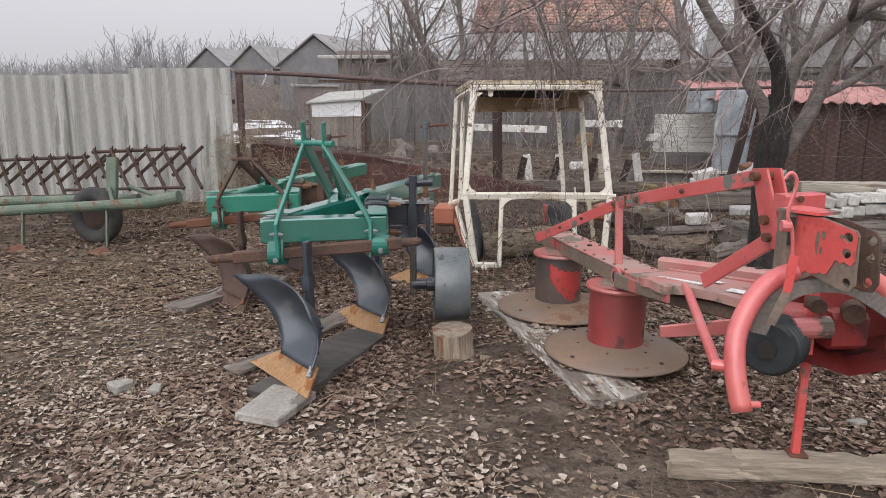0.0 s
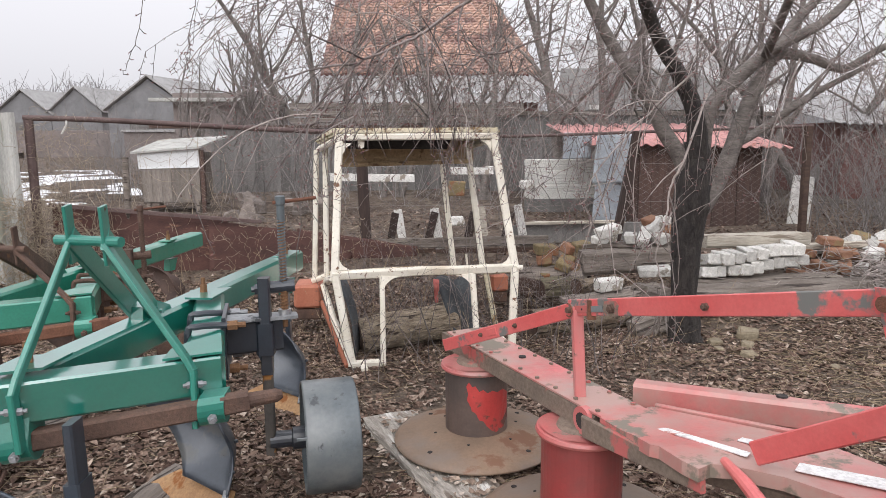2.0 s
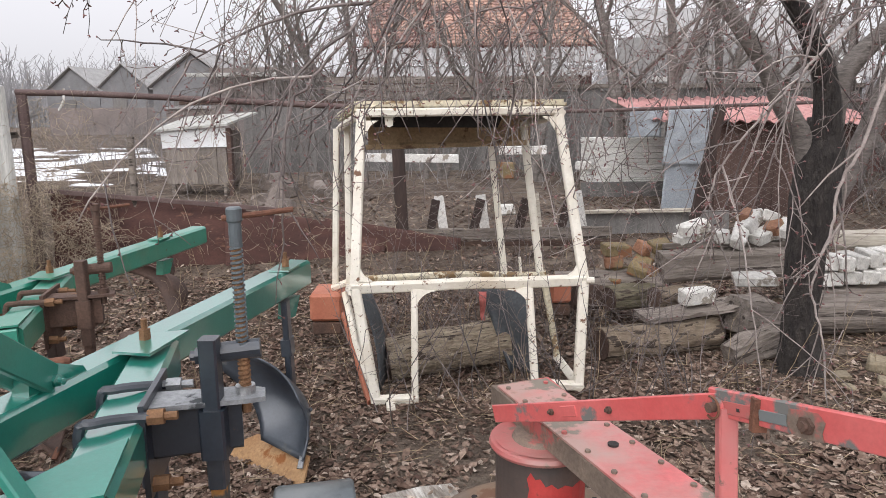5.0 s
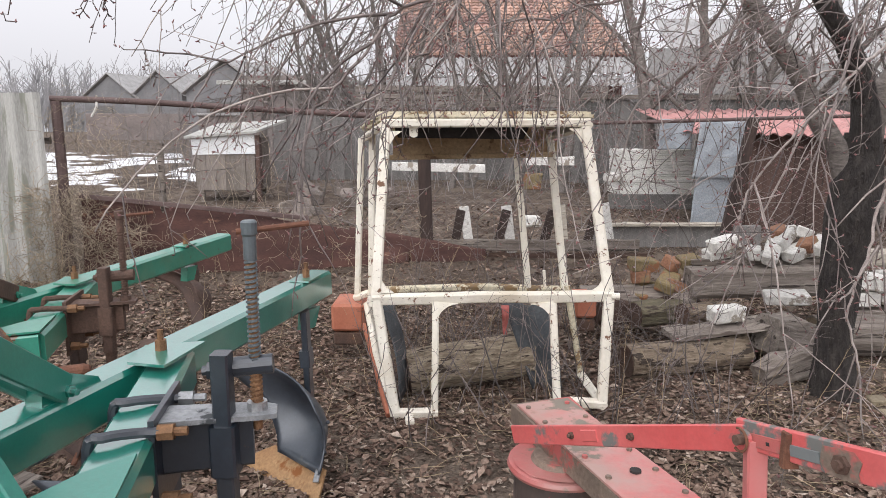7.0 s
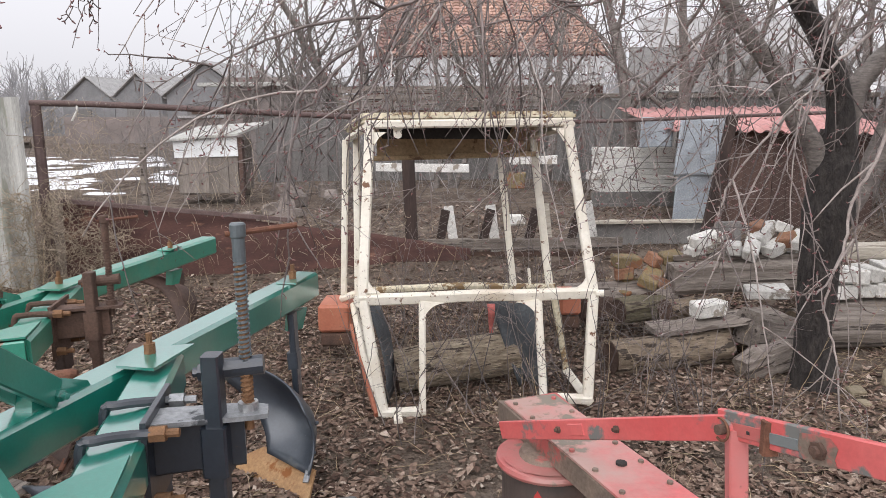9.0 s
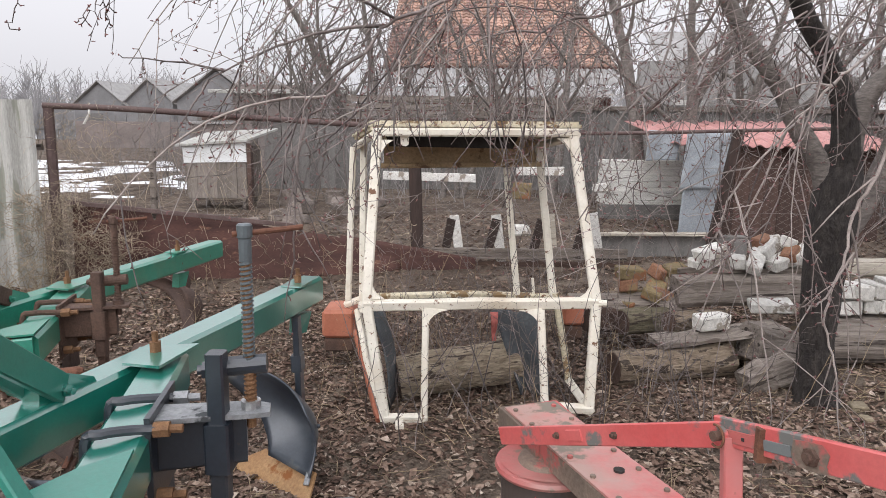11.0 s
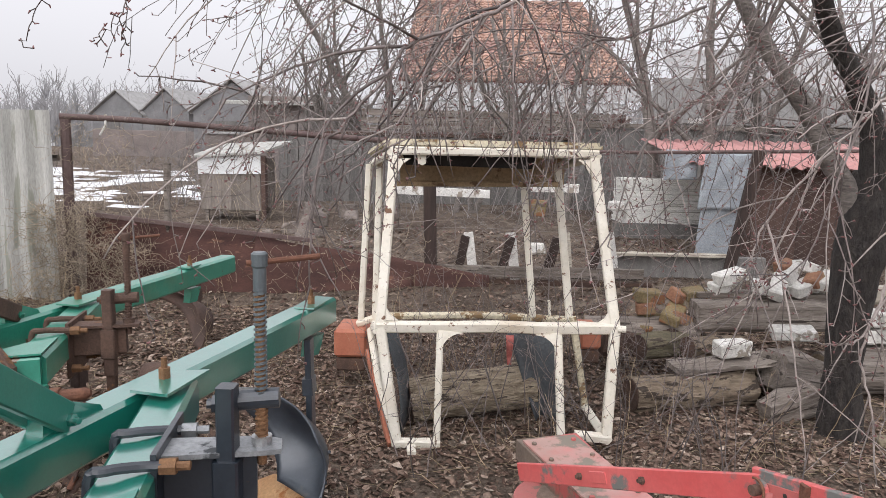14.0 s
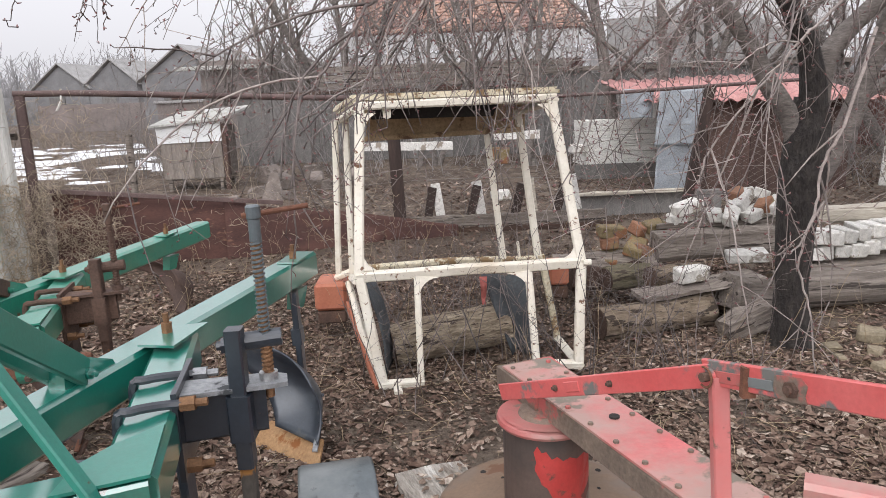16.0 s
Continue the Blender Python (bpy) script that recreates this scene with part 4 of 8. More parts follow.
# ---- disc mower ----
def mower():
    e = thing("rotary_mower", (1.3, 3.5, 0.0), "red two-drum rotary mower with flaking paint standing on a plank", "mower")
    A, B = V((0.935, 4.80, 0.0)), V((1.375, 3.47, 0.0))
    d = (B - A).normalized()
    s = V((-d.y, d.x, 0))
    if s.x < 0:
        s = -s

    def P(a, b, z):
        return V((A.x, A.y, 0)) + d * a + s * b + V((0, 0, z))
    for cx, cy, zb, rd in ((0.965, 4.50, 0.075, 0.435), (1.27, 3.63, 0.075, 0.42)):
        prof = [(0.0, 0.06), (0.18, 0.058), (0.26, 0.035), (rd - 0.03, 0.012), (rd, 0.0), (rd, -0.010), (rd - 0.02, -0.016), (rd * 0.55, -0.04), (0.02, -0.045)]
        bm = bmesh.new()
        rings = []
        n = 56
        for r, zz in prof:
            rings.append([bm.verts.new((cx + max(r, 0.004) * math.cos(TAU * k / n), cy + max(r, 0.004) * math.sin(TAU * k / n), zb + zz)) for k in range(n)])
        for p, q in zip(rings, rings[1:]):
            for k in range(n):
                bm.faces.new((p[k], p[(k + 1) % n], q[(k + 1) % n], q[k]))
        bm.faces.new(rings[0])
        bm.faces.new(rings[-1][::-1])
        disc = part("cutting_disc", bm, disc_m, e, "rusty shallow steel cutting disc", smooth=True)
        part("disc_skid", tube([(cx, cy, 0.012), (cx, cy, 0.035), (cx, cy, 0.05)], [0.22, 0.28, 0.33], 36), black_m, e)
        # holes in the disc set on as black dots, their dark painted in
        for k in range(4):
            w = TAU * (k + 0.02) / 4 - 0.9
            hx, hy = cx + 0.345 * math.cos(w), cy + 0.345 * math.sin(w)
            part("disc_bolt", tube([(hx, hy, zb + 0.010), (hx, hy, zb + 0.0235)], 0.013, 8), black_m, disc)
        for k in range(6):
            w = TAU * (k + 0.2) / 6
            hx, hy = cx + 0.225 * math.cos(w), cy + 0.225 * math.sin(w)
            part("disc_bolt", tube([(hx, hy, zb + 0.02), (hx, hy, zb + 0.0475)], 0.0075, 6), black_m, disc)
        R = 0.163
        drum = part("drum", tube([(cx, cy, zb + 0.055), (cx, cy, 0.465)], R, 40), baredrum_m if cy > 4 else drum_m, e, "bare brown drum with a patch of bright red paint" if cy > 4 else "dull red drum with worn paint", smooth=False)
        if cy > 4:
            ragged = [(-2.02, 0.40), (-1.94, 0.425), (-1.84, 0.40), (-1.74, 0.405), (-1.62, 0.375), (-1.50, 0.385), (-1.36, 0.365), (-1.2, 0.375), (-1.0, 0.36), (-0.75, 0.37), (-0.45, 0.34), (-0.42, 0.20), (-0.7, 0.165), (-1.05, 0.15), (-1.22, 0.165), (-1.38, 0.19), (-1.50, 0.22), (-1.62, 0.225), (-1.72, 0.26), (-1.86, 0.275), (-1.90, 0.31), (-2.0, 0.33), (-1.96, 0.365)]
            skin = bmesh.new()
            rim_ = [skin.verts.new((cx + (R + 0.002) * math.cos(w), cy + (R + 0.002) * math.sin(w), q)) for w, q in ragged]
            spine = [skin.verts.new((cx + (R + 0.004) * math.cos(w), cy + (R + 0.004) * math.sin(w), 0.285)) for w in np.linspace(-1.85, -0.55, 12)]
            near = [min(range(12), key=lambda j, w=w: abs(-1.85 + 1.3 * j / 11 - w)) for w, q in ragged]
            for i in range(len(ragged)):
                j = (i + 1) % len(ragged)
                skin.faces.new((rim_[i], rim_[j], spine[near[i]]))
                lo_, hi_ = near[i], near[j]
                step_ = 1 if hi_ > lo_ else -1
                for g in range(lo_, hi_, step_):
                    skin.faces.new((rim_[j], spine[g + step_], spine[g]))
            bmesh.ops.recalc_face_normals(skin, faces=skin.faces[:])
            part("paint_patch", skin, brightpatch_m, drum, "torn patch of bright red paint")
        cap = [(R + 0.004, 0.452), (R + 0.019, 0.455), (R + 0.024, 0.466), (R + 0.019, 0.479), (R + 0.004, 0.484), (R - 0.012, 0.478), (R - 0.022, 0.462), (R - 0.05, 0.460)]
        part("drum_collar", tube([(cx, cy, z) for _, z in cap], [r for r, _ in cap], 56), collar_m, drum)
        part("drum_hub", tube([(cx, cy, 0.455), (cx, cy, 0.500)], [0.118, 0.095], 28), bareiron_m, drum)
    # gear beam over the drums, with a wider end box
    part("gear_beam", beam(P(0.10, 0, 0.522), P(1.36, 0, 0.540), 0.20, 0.085, 0.006), bareiron_m, e)
    part("beam_lid", prism([P(0.0, -0.105, 0.566), P(1.43, -0.100, 0.590), P(1.43, 0.105, 0.590), P(0.0, 0.115, 0.566)], (0, 0, 0.008)), redlid_m, e)
    part("beam_box", prism([P(-0.03, -0.118, 0.488), P(0.30, -0.112, 0.488), P(0.30, 0.12, 0.488), P(-0.03, 0.14, 0.488)], (0, 0, 0.077)), bareiron_m, e)
    for i in range(10):
        for b in (-0.08, 0.085):
            part("lid_bolt", tube([P(0.05 + i * 0.145, b, 0.572 + 0.0024 * i), P(0.05 + i * 0.145, b, 0.583 + 0.0024 * i)], 0.0095, 6), bareiron_m, e)
    part("filler_plug", tube([P(0.62, 0.02, 0.580), P(0.62, 0.02, 0.592)], 0.018, 10), black_m, e)
    part("pivot_ring", tube([P(1.30, -0.115, 0.545), P(1.30, -0.085, 0.545)], 0.055, 20), red_m, e)
    # the ring's hole is a black disc, its dark put into the colour
    part("pivot_hole", tube([P(1.30, -0.118, 0.545), P(1.30, -0.10, 0.545)], 0.032, 16), black_m, e)
    # frame towards the hitch, turned aside from the gear beam, its front edge torn
    def rise(y):
        return 0.067 * smoothstep(3.42, 2.90, y)
    edge = [(1.27, 3.42), (1.297, 3.267), (1.312, 3.198), (1.317, 3.075), (1.337, 3.049), (1.352, 2.92), (1.377, 2.864), (1.424, 2.89), (1.479, 2.874), (1.516, 2.846), (1.591, 2.79), (1.702, 2.641), (1.842, 2.446), (2.037, 2.539), (1.844, 3.041), (1.50, 3.50)]
    fr = prism([(x, y, 0.560 + rise(y)) for x, y in edge], (0, 0, 0.042))
    bmesh.ops.triangulate(fr, faces=[q for q in fr.faces if len(q.verts) > 4])
    part("frame_plate", fr, redlid_m, e, "dusty red frame plate with torn edge")
    part("side_rail", beam((1.235, 3.50, 0.535), (1.396, 2.874, 0.612), 0.02, 0.085, 0.004, None, (0, 0, 1), 0.02, 0.05), bareiron_m, e)
    part("rear_rail", beam((1.52, 3.50, 0.575), (1.857, 3.057, 0.630), 0.02, 0.075, 0.004), redlid_m, e)
    part("frame_neck", beam((1.795, 2.632, 0.638), (1.76, 2.42, 0.665), 0.16, 0.07, 0.01), red_m, e)
    for q in (((1.401, 3.275), (1.426, 3.315), (1.484, 3.153), (1.575, 2.94), (1.548, 2.914), (1.459, 3.118)), ((1.596, 3.057), (1.629, 3.083), (1.682, 2.992), (1.653, 2.962)), ((1.637, 2.818), (1.679, 2.86), (1.888, 2.72), (1.842, 2.665))):
        part("white_strip", prism([(x, y, 0.6045 + rise(y)) for x, y in q], (0, 0, 0.003)), steelwhite_m, e, "worn white painted strip")
    part("frame_keel", beam((1.411, 3.315, 0.515), (1.814, 2.651, 0.585), 0.10, 0.06, 0.01), bareiron_m, e)
    part("outer_tube", beam((1.52, 3.72, 0.575), (2.32, 3.20, 0.60), 0.085, 0.105, 0.014), redlid_m, e)
    # the notch's dark is laid on top as a small black disc
    part("tube_socket", tube([(1.985, 3.44, 0.640), (1.985, 3.44, 0.648)], [0.022, 0.020], 12), black_m, e)
    # upper folding bar
    bend, pin1 = V((1.247, 3.69, 0.945)), V((1.656, 2.517, 1.229))
    left = V((0.80, 4.50, 0.575))
    part("lift_bar", beam(left, bend + V((0, 0, 0)), 0.014, 0.062, 0.003), redbar_m, e)
    part("lift_bar", beam(bend - V((0.01, -0.03, 0)), pin1, 0.016, 0.066, 0.003), redbar_m, e)
    lo, hi = bend.lerp(pin1, 0.008), bend.lerp(pin1, 0.082)
    part("bar_slot", beam(lo - s * 0.009, hi - s * 0.009, 0.003, 0.030, 0.001), bareiron_m, e, "bare brown plate in the slotted bar")
    # square hole drawn as a raised black tab
    part("slot_hole", beam(bend.lerp(pin1, 0.045) - s * 0.0105, bend.lerp(pin1, 0.052) - s * 0.0105, 0.002, 0.008, 0.0005), black_m, e)
    lo, hi = bend.lerp(pin1, 0.095), bend.lerp(pin1, 0.152)
    part("slot_plate", beam(lo - s * 0.009, hi - s * 0.009, 0.003, 0.024, 0.001), wheelgrey_m, e, "bare grey slide in the slotted bar")
    c = bend.lerp(pin1, 0.19)
    part("bar_scuff", prism([c - s * 0.0085 + (pin1 - bend) * q + V((0, 0, z)) for q, z in ((-0.036, 0.028), (-0.01, 0.030), (0.02, 0.029), (0.034, 0.012), (0.030, -0.012), (0.036, -0.028), (0.005, -0.030), (-0.025, -0.026), (-0.038, -0.005))], -s * 0.001), bareiron_m, e, "paint worn to brown metal round the bolt")
    for q, r in ((0.192, 0.019), (0.55, 0.013)):
        c = bend.lerp(pin1, q)
        part("bar_bolt", hexbolt(c - s * 0.008, -s, r, 0.018), brownrust_m, e)
    for q in (0.35, 0.62):
        c = left.lerp(bend, q)
        part("bar_bolt", hexbolt(c - s * 0.007, -s, 0.011, 0.016), brownrust_m, e)
    part("bar_post", beam((1.268, 3.66, 0.58), (1.252, 3.675, 0.948), 0.045, 0.03, 0.004), red_m, e)
    part("bar_clip", beam(bend.lerp(pin1, 0.088) + V((0, 0, 0.036)), bend.lerp(pin1, 0.088) - V((0, 0, 0.040)), 0.034, 0.022, 0.003), rust_m, e)
    part("joint_boss", tube([bend - s * 0.012, bend - s * 0.022], 0.021, 16), redbar_m, e)
    part("joint_pin", tube([bend - s * 0.020, bend - s * 0.040], 0.012, 12), brownrust_m, e)
    ring = [bend - s * 0.030 + d * 0.024 * math.sin(w) + V((0, 0, 0.026 * math.cos(w))) for w in np.linspace(-0.4, 3.6, 14)]
    part("clip_ring", tube(ring, 0.0032, 6), rust_m, e, "bent wire lynch pin")
    part("weld_tab", beam(left.lerp(bend, 0.40) - s * 0.008, left.lerp(bend, 0.47) - s * 0.008, 0.006, 0.034, 0.002), redbar_m, e)
    # rocker at the head
    low = V((1.704, 2.452, 0.995))
    for o in (-0.03, 0.03):
        rk = prism([pin1 + s * o + d * -0.04 + V((0, 0, 0.03)), pin1 + s * o + d * 0.05 + V((0, 0, 0.035)), low + s * o + d * 0.055 + V((0, 0, 0.04)), low + s * o + d * 0.045 - V((0, 0, 0.045)), low + s * o - d * 0.04 - V((0, 0, 0.03))], s * 0.010)
        part("rocker_plate", rk, redbar_m, e)
    for p in (pin1, V((1.692, 2.467, 1.062)), low):
        part("rocker_pin", tube([p - s * 0.055, p + s * 0.055], 0.019, 12), rust_m, e)
    part("rocker_link", beam(low + d * 0.05, V((1.80, 2.20, 1.06)), 0.035, 0.055, 0.006), red_m, e)
    part("brace_bar", beam((1.552, 2.879, 0.700), low, 0.016, 0.07, 0.004), redbar_m, e)
    # head stock: a red front plate with torn paint, a bare one behind, both holed
    h0 = V((1.675, 2.18, 0.0))
    hd = V((0.46, -0.89, 0)).normalized()
    hs = V((0.89, 0.46, 0)).normalized()

    def holed(o, outline, holes, r, thick):
        """A plate in the head's plane with round holes through it."""
        bm = bmesh.new()
        loops = [outline] + [[(ca + r * math.cos(TAU * k / 14), cz + r * math.sin(TAU * k / 14)) for k in range(14)] for ca, cz in holes]
        edges = []
        for lp in loops:
            vs = [bm.verts.new(h0 + hs * o + hd * q + V((0, 0, z))) for q, z in lp]
            edges += [bm.edges.new((vs[k], vs[(k + 1) % len(vs)])) for k in range(len(vs))]
        bmesh.ops.triangle_fill(bm, use_beauty=True, use_dissolve=False, edges=edges)
        bmesh.ops.recalc_face_normals(bm, faces=bm.faces[:])
        bmesh.ops.solidify(bm, geom=bm.faces[:], thickness=thick)
        return bm

    front_holes = [(0.215, 1.083), (0.215, 1.018), (0.221, 0.932)]
    hp = part("head_plate", holed(0.0, [(-0.045, 1.125), (0.105, 1.133), (0.235, 1.108), (0.247, 1.09), (0.252, 0.93), (0.238, 0.905), (0.20, 0.905), (0.09, 0.928), (0.0, 0.875), (-0.04, 0.87)], front_holes, 0.0165, 0.010), bareiron_m, e, "bare brown head plate under torn red paint")
    torn = [(-0.044, 1.124), (0.104, 1.132), (0.234, 1.107), (0.246, 1.089), (0.2465, 1.010), (0.236, 0.992), (0.222, 0.994), (0.208, 1.002), (0.196, 0.990), (0.184, 1.000), (0.173, 0.998), (0.166, 0.978), (0.158, 0.966), (0.150, 0.946), (0.136, 0.942), (0.124, 0.948), (0.110, 0.938), (0.094, 0.936), (0.080, 0.932), (0.066, 0.940), (0.050, 0.925), (0.034, 0.918), (0.022, 0.93), (0.010, 0.945), (0.016, 0.985), (0.004, 1.02), (-0.012, 1.015), (-0.02, 0.97), (-0.043, 0.95)]
    part("paint_skin", holed(-0.0115, torn, [(0.215, 1.083), (0.2145, 1.030)], 0.0168, 0.003), redpatch_m, hp, "torn coat of bright red paint")
    for q, z, w, h in ((0.100, 1.045, 0.014, 0.085), (0.122, 1.075, 0.020, 0.03), (0.192, 1.082, 0.02, 0.016), (0.118, 1.02, 0.012, 0.03)):
        c = h0 - hs * 0.0148 + hd * q + V((0, 0, z))
        part("paint_scar", prism([c + hd * w * u + V((0, 0, h * v)) for u, v in ((-0.4, 0.3), (-0.1, 0.5), (0.3, 0.42), (0.5, 0.0), (0.22, -0.5), (-0.15, -0.36), (-0.5, -0.1))], -hs * 0.0015), bareiron_m, hp)
    part("head_plate", holed(0.085, [(-0.03, 1.12), (0.12, 1.125), (0.235, 1.10), (0.255, 1.08), (0.268, 0.93), (0.25, 0.898), (0.215, 0.893), (0.10, 0.92), (-0.02, 0.90)], [(0.232, 1.070), (0.232, 1.014), (0.233, 0.928)], 0.0165, 0.010), brownrust_m, e, "dark rusty head plate with round holes")
    part("head_block", beam(h0 + V((-0.005, 0.035, 0.88)), h0 + V((-0.005, 0.035, 1.135)), 0.075, 0.10, 0.010, None, (0, 1, 0)), bareiron_m, e, "half bare brown block of the head")
    # slot drawn as a black strip on the block
    part("block_slot", beam(h0 + V((-0.028, -0.022, 1.02)), h0 + V((-0.028, -0.022, 1.12)), 0.020, 0.012, 0.003, None, (0, 1, 0)), black_m, e)
    part("head_cap", prism([h0 + hs * -0.05 + hd * -0.05 + V((0, 0, 1.137)), h0 + hs * 0.09 + hd * -0.07 + V((0, 0, 1.137)), h0 + hs * 0.09 + hd * 0.09 + V((0, 0, 1.137)), h0 + hs * -0.02 + hd * 0.10 + V((0, 0, 1.137))], (0, 0, 0.010)), headplate_m, e)
    part("upper_lug", beam((1.665, 2.35, 1.145), (1.825, 2.40, 1.15), 0.07, 0.065, 0.006), redpipe_m, e, "red lug behind the head block")
    part("lug_bolt", hexbolt((1.73, 2.325, 1.165), (-0.2, -1, 0), 0.013, 0.02), rust_m, e)
    # arched hitch pipe
    arch = curve_pts([(1.475, 1.955, 0.47), (1.455, 2.00, 0.60), (1.47, 2.06, 0.73), (1.56, 2.13, 0.865), (1.69, 2.17, 0.925), (1.86, 2.20, 0.93), (2.00, 2.19, 0.86), (2.09, 2.15, 0.72), (2.16, 2.09, 0.47)], 5)
    part("hitch_pipe", tube(arch, 0.036, 18), redpipe_m, e, "arched bright red hitch pipe", smooth=True)
    gusset_m = material("grey_worn_gusset", (0.16, 0.14, 0.125), (0.22, 0.195, 0.175), 6, 0.8, bump=0.2)
    # one bent sheet under the crown of the pipe, wide at both feet
    crest = curve_pts([(1.535, 2.16, 0.70), (1.555, 2.16, 0.80), (1.62, 2.16, 0.872), (1.73, 2.16, 0.905), (1.85, 2.16, 0.905), (1.97, 2.16, 0.845), (2.085, 2.16, 0.745)], 4)
    inner = curve_pts([(1.585, 2.16, 0.69), (1.612, 2.16, 0.768), (1.665, 2.16, 0.828), (1.74, 2.16, 0.855), (1.84, 2.16, 0.853), (1.94, 2.16, 0.80), (2.05, 2.16, 0.725)], 4)
    part("pipe_gusset", prism(crest + inner[::-1], (0.006, -0.030, 0)), gusset_m, e, "bare grey brown sheet arched under the pipe")
    for x, y in ((1.475, 1.955), (2.16, 2.09)):
        part("hitch_pin", tube([(x + 0.02, y - 0.01, 0.50), (x + 0.055, y + 0.0, 0.497)], 0.012, 10), redpipe_m, e)
    part("stay_rod", tube([(1.472, 2.90, 0.672), (1.464, 2.77, 0.668), (1.405, 2.06, 0.60)], [0.013, 0.02, 0.02], 12), redpipe_m, e)
    part("stay_eye", tube([(1.388, 2.05, 0.60), (1.435, 2.035, 0.60)], 0.022, 12), redpipe_m, e)
    part("parking_leg", beam((1.85, 2.40, 0.092), (1.86, 2.42, 0.80), 0.032, 0.034, 0.005), headplate_m, e)
    part("leg_foot", beam((1.82, 2.40, 0.098), (1.89, 2.40, 0.098), 0.07, 0.012, 0.003), rust_m, e)
    part("low_bar", beam((1.335, 2.70, 0.500), (1.70, 2.70, 0.545), 0.016, 0.055, 0.004, None, (0, 0, 1), 0.016, 0.075), red_m, e)
    # drive guard and shaft cap
    c, a = V((1.69, 2.32, 0.59)), V((-0.55, -0.80, 0.05)).normalized()
    part("shaft_cap", tube([c - a * 0.10, c - a * 0.06, c + a * 0.05, c + a * 0.075], [0.085, 0.105, 0.105, 0.095], 24), rubber_m, e, "black plastic shaft guard")
    part("shaft_stub", tube([c + a * 0.06, c + a * 0.10], 0.035, 16), black_m, e)
    ga = V((1.98, 2.42, 0.60))
    gd = V((-0.35, -0.93, 0)).normalized()
    gs = V((0.93, -0.35, 0)).normalized()
    prof = [(-0.23, 0.10), (-0.24, 0.0), (-0.12, -0.07), (0.03, -0.10), (0.18, -0.04), (0.21, 0.10), (0.19, 0.24)]
    g = bmesh.new()
    ro = [g.verts.new(ga + gs * x + V((0, 0, z)) + gd * 0.16) for x, z in prof]
    ri = [g.verts.new(ga + gs * x * 0.96 + V((0, 0, z * 0.96 + 0.01)) - gd * 0.22) for x, z in prof]
    for i in range(len(prof) - 1):
        g.faces.new((ro[i], ro[i + 1], ri[i + 1], ri[i]))
    g.faces.new(ri)
    bmesh.ops.solidify(g, geom=g.faces[:], thickness=0.006)
    part("drive_guard", g, drum_m, e, "open red sheet metal drive guard")
    part("gear_housing", tube([V((1.76, 2.34, 0.655)), V((1.90, 2.36, 0.66))], [0.040, 0.045], 16), red_m, e)
    part("gear_case", beam(V((1.92, 2.44, 0.63)), V((2.06, 2.46, 0.63)), 0.12, 0.15, 0.02), drum_m, e)
    part("gear_flange", tube([V((2.0, 2.40, 0.72)), V((1.98, 2.34, 0.72))], [0.045, 0.040], 18), brownrust_m, e)
    part("gear_flange", tube([V((1.86, 2.42, 0.74)), V((1.85, 2.34, 0.745))], [0.034, 0.030], 18), brownrust_m, e)
    part("guard_back", beam(V((1.90, 2.60, 0.74)), V((2.14, 2.60, 0.74)), 0.02, 0.20, 0.006), drum_m, e)
    for k in range(5):
        q = c - a * (0.085 - 0.033 * k)
        part("bellows_ring", tube([q - a * 0.008, q, q + a * 0.008], [0.100, 0.112, 0.100], 24), rubber_m, e)
    part("tool_box", beam((2.145, 2.33, 0.58), (2.125, 2.33, 0.90), 0.05, 0.085, 0.006, None, (0, 1, 0)), redpipe_m, e, "upright red plate beside the hitch pipe")
    # trip lever
    part("trip_lever", tube(curve_pts([(1.578, 2.08, 1.262), (1.595, 2.08, 1.282), (1.613, 2.08, 1.27), (1.618, 2.08, 1.235), (1.600, 2.08, 1.142), (1.622, 2.08, 1.08), (1.634, 2.075, 0.916), (1.618, 2.07, 0.828), (1.585, 2.06, 0.755)], 4), 0.0064, 8), redpipe_m, e, "bent half bare trip lever")
    part("lever_blade", beam((1.634, 2.072, 1.00), (1.622, 2.068, 0.87), 0.010, 0.030, 0.002, None, (1, 0, 0)), headplate_m, e)
    part("lever_blade", beam((1.624, 2.069, 0.875), (1.575, 2.058, 0.755), 0.008, 0.032, 0.002, None, (1, 0, 0)), bareiron_m, e)
    part("lever_knuckle", tube([(1.585, 2.085, 1.10), (1.615, 2.085, 1.10)], 0.020, 10), redpipe_m, e)
    return e


mower()


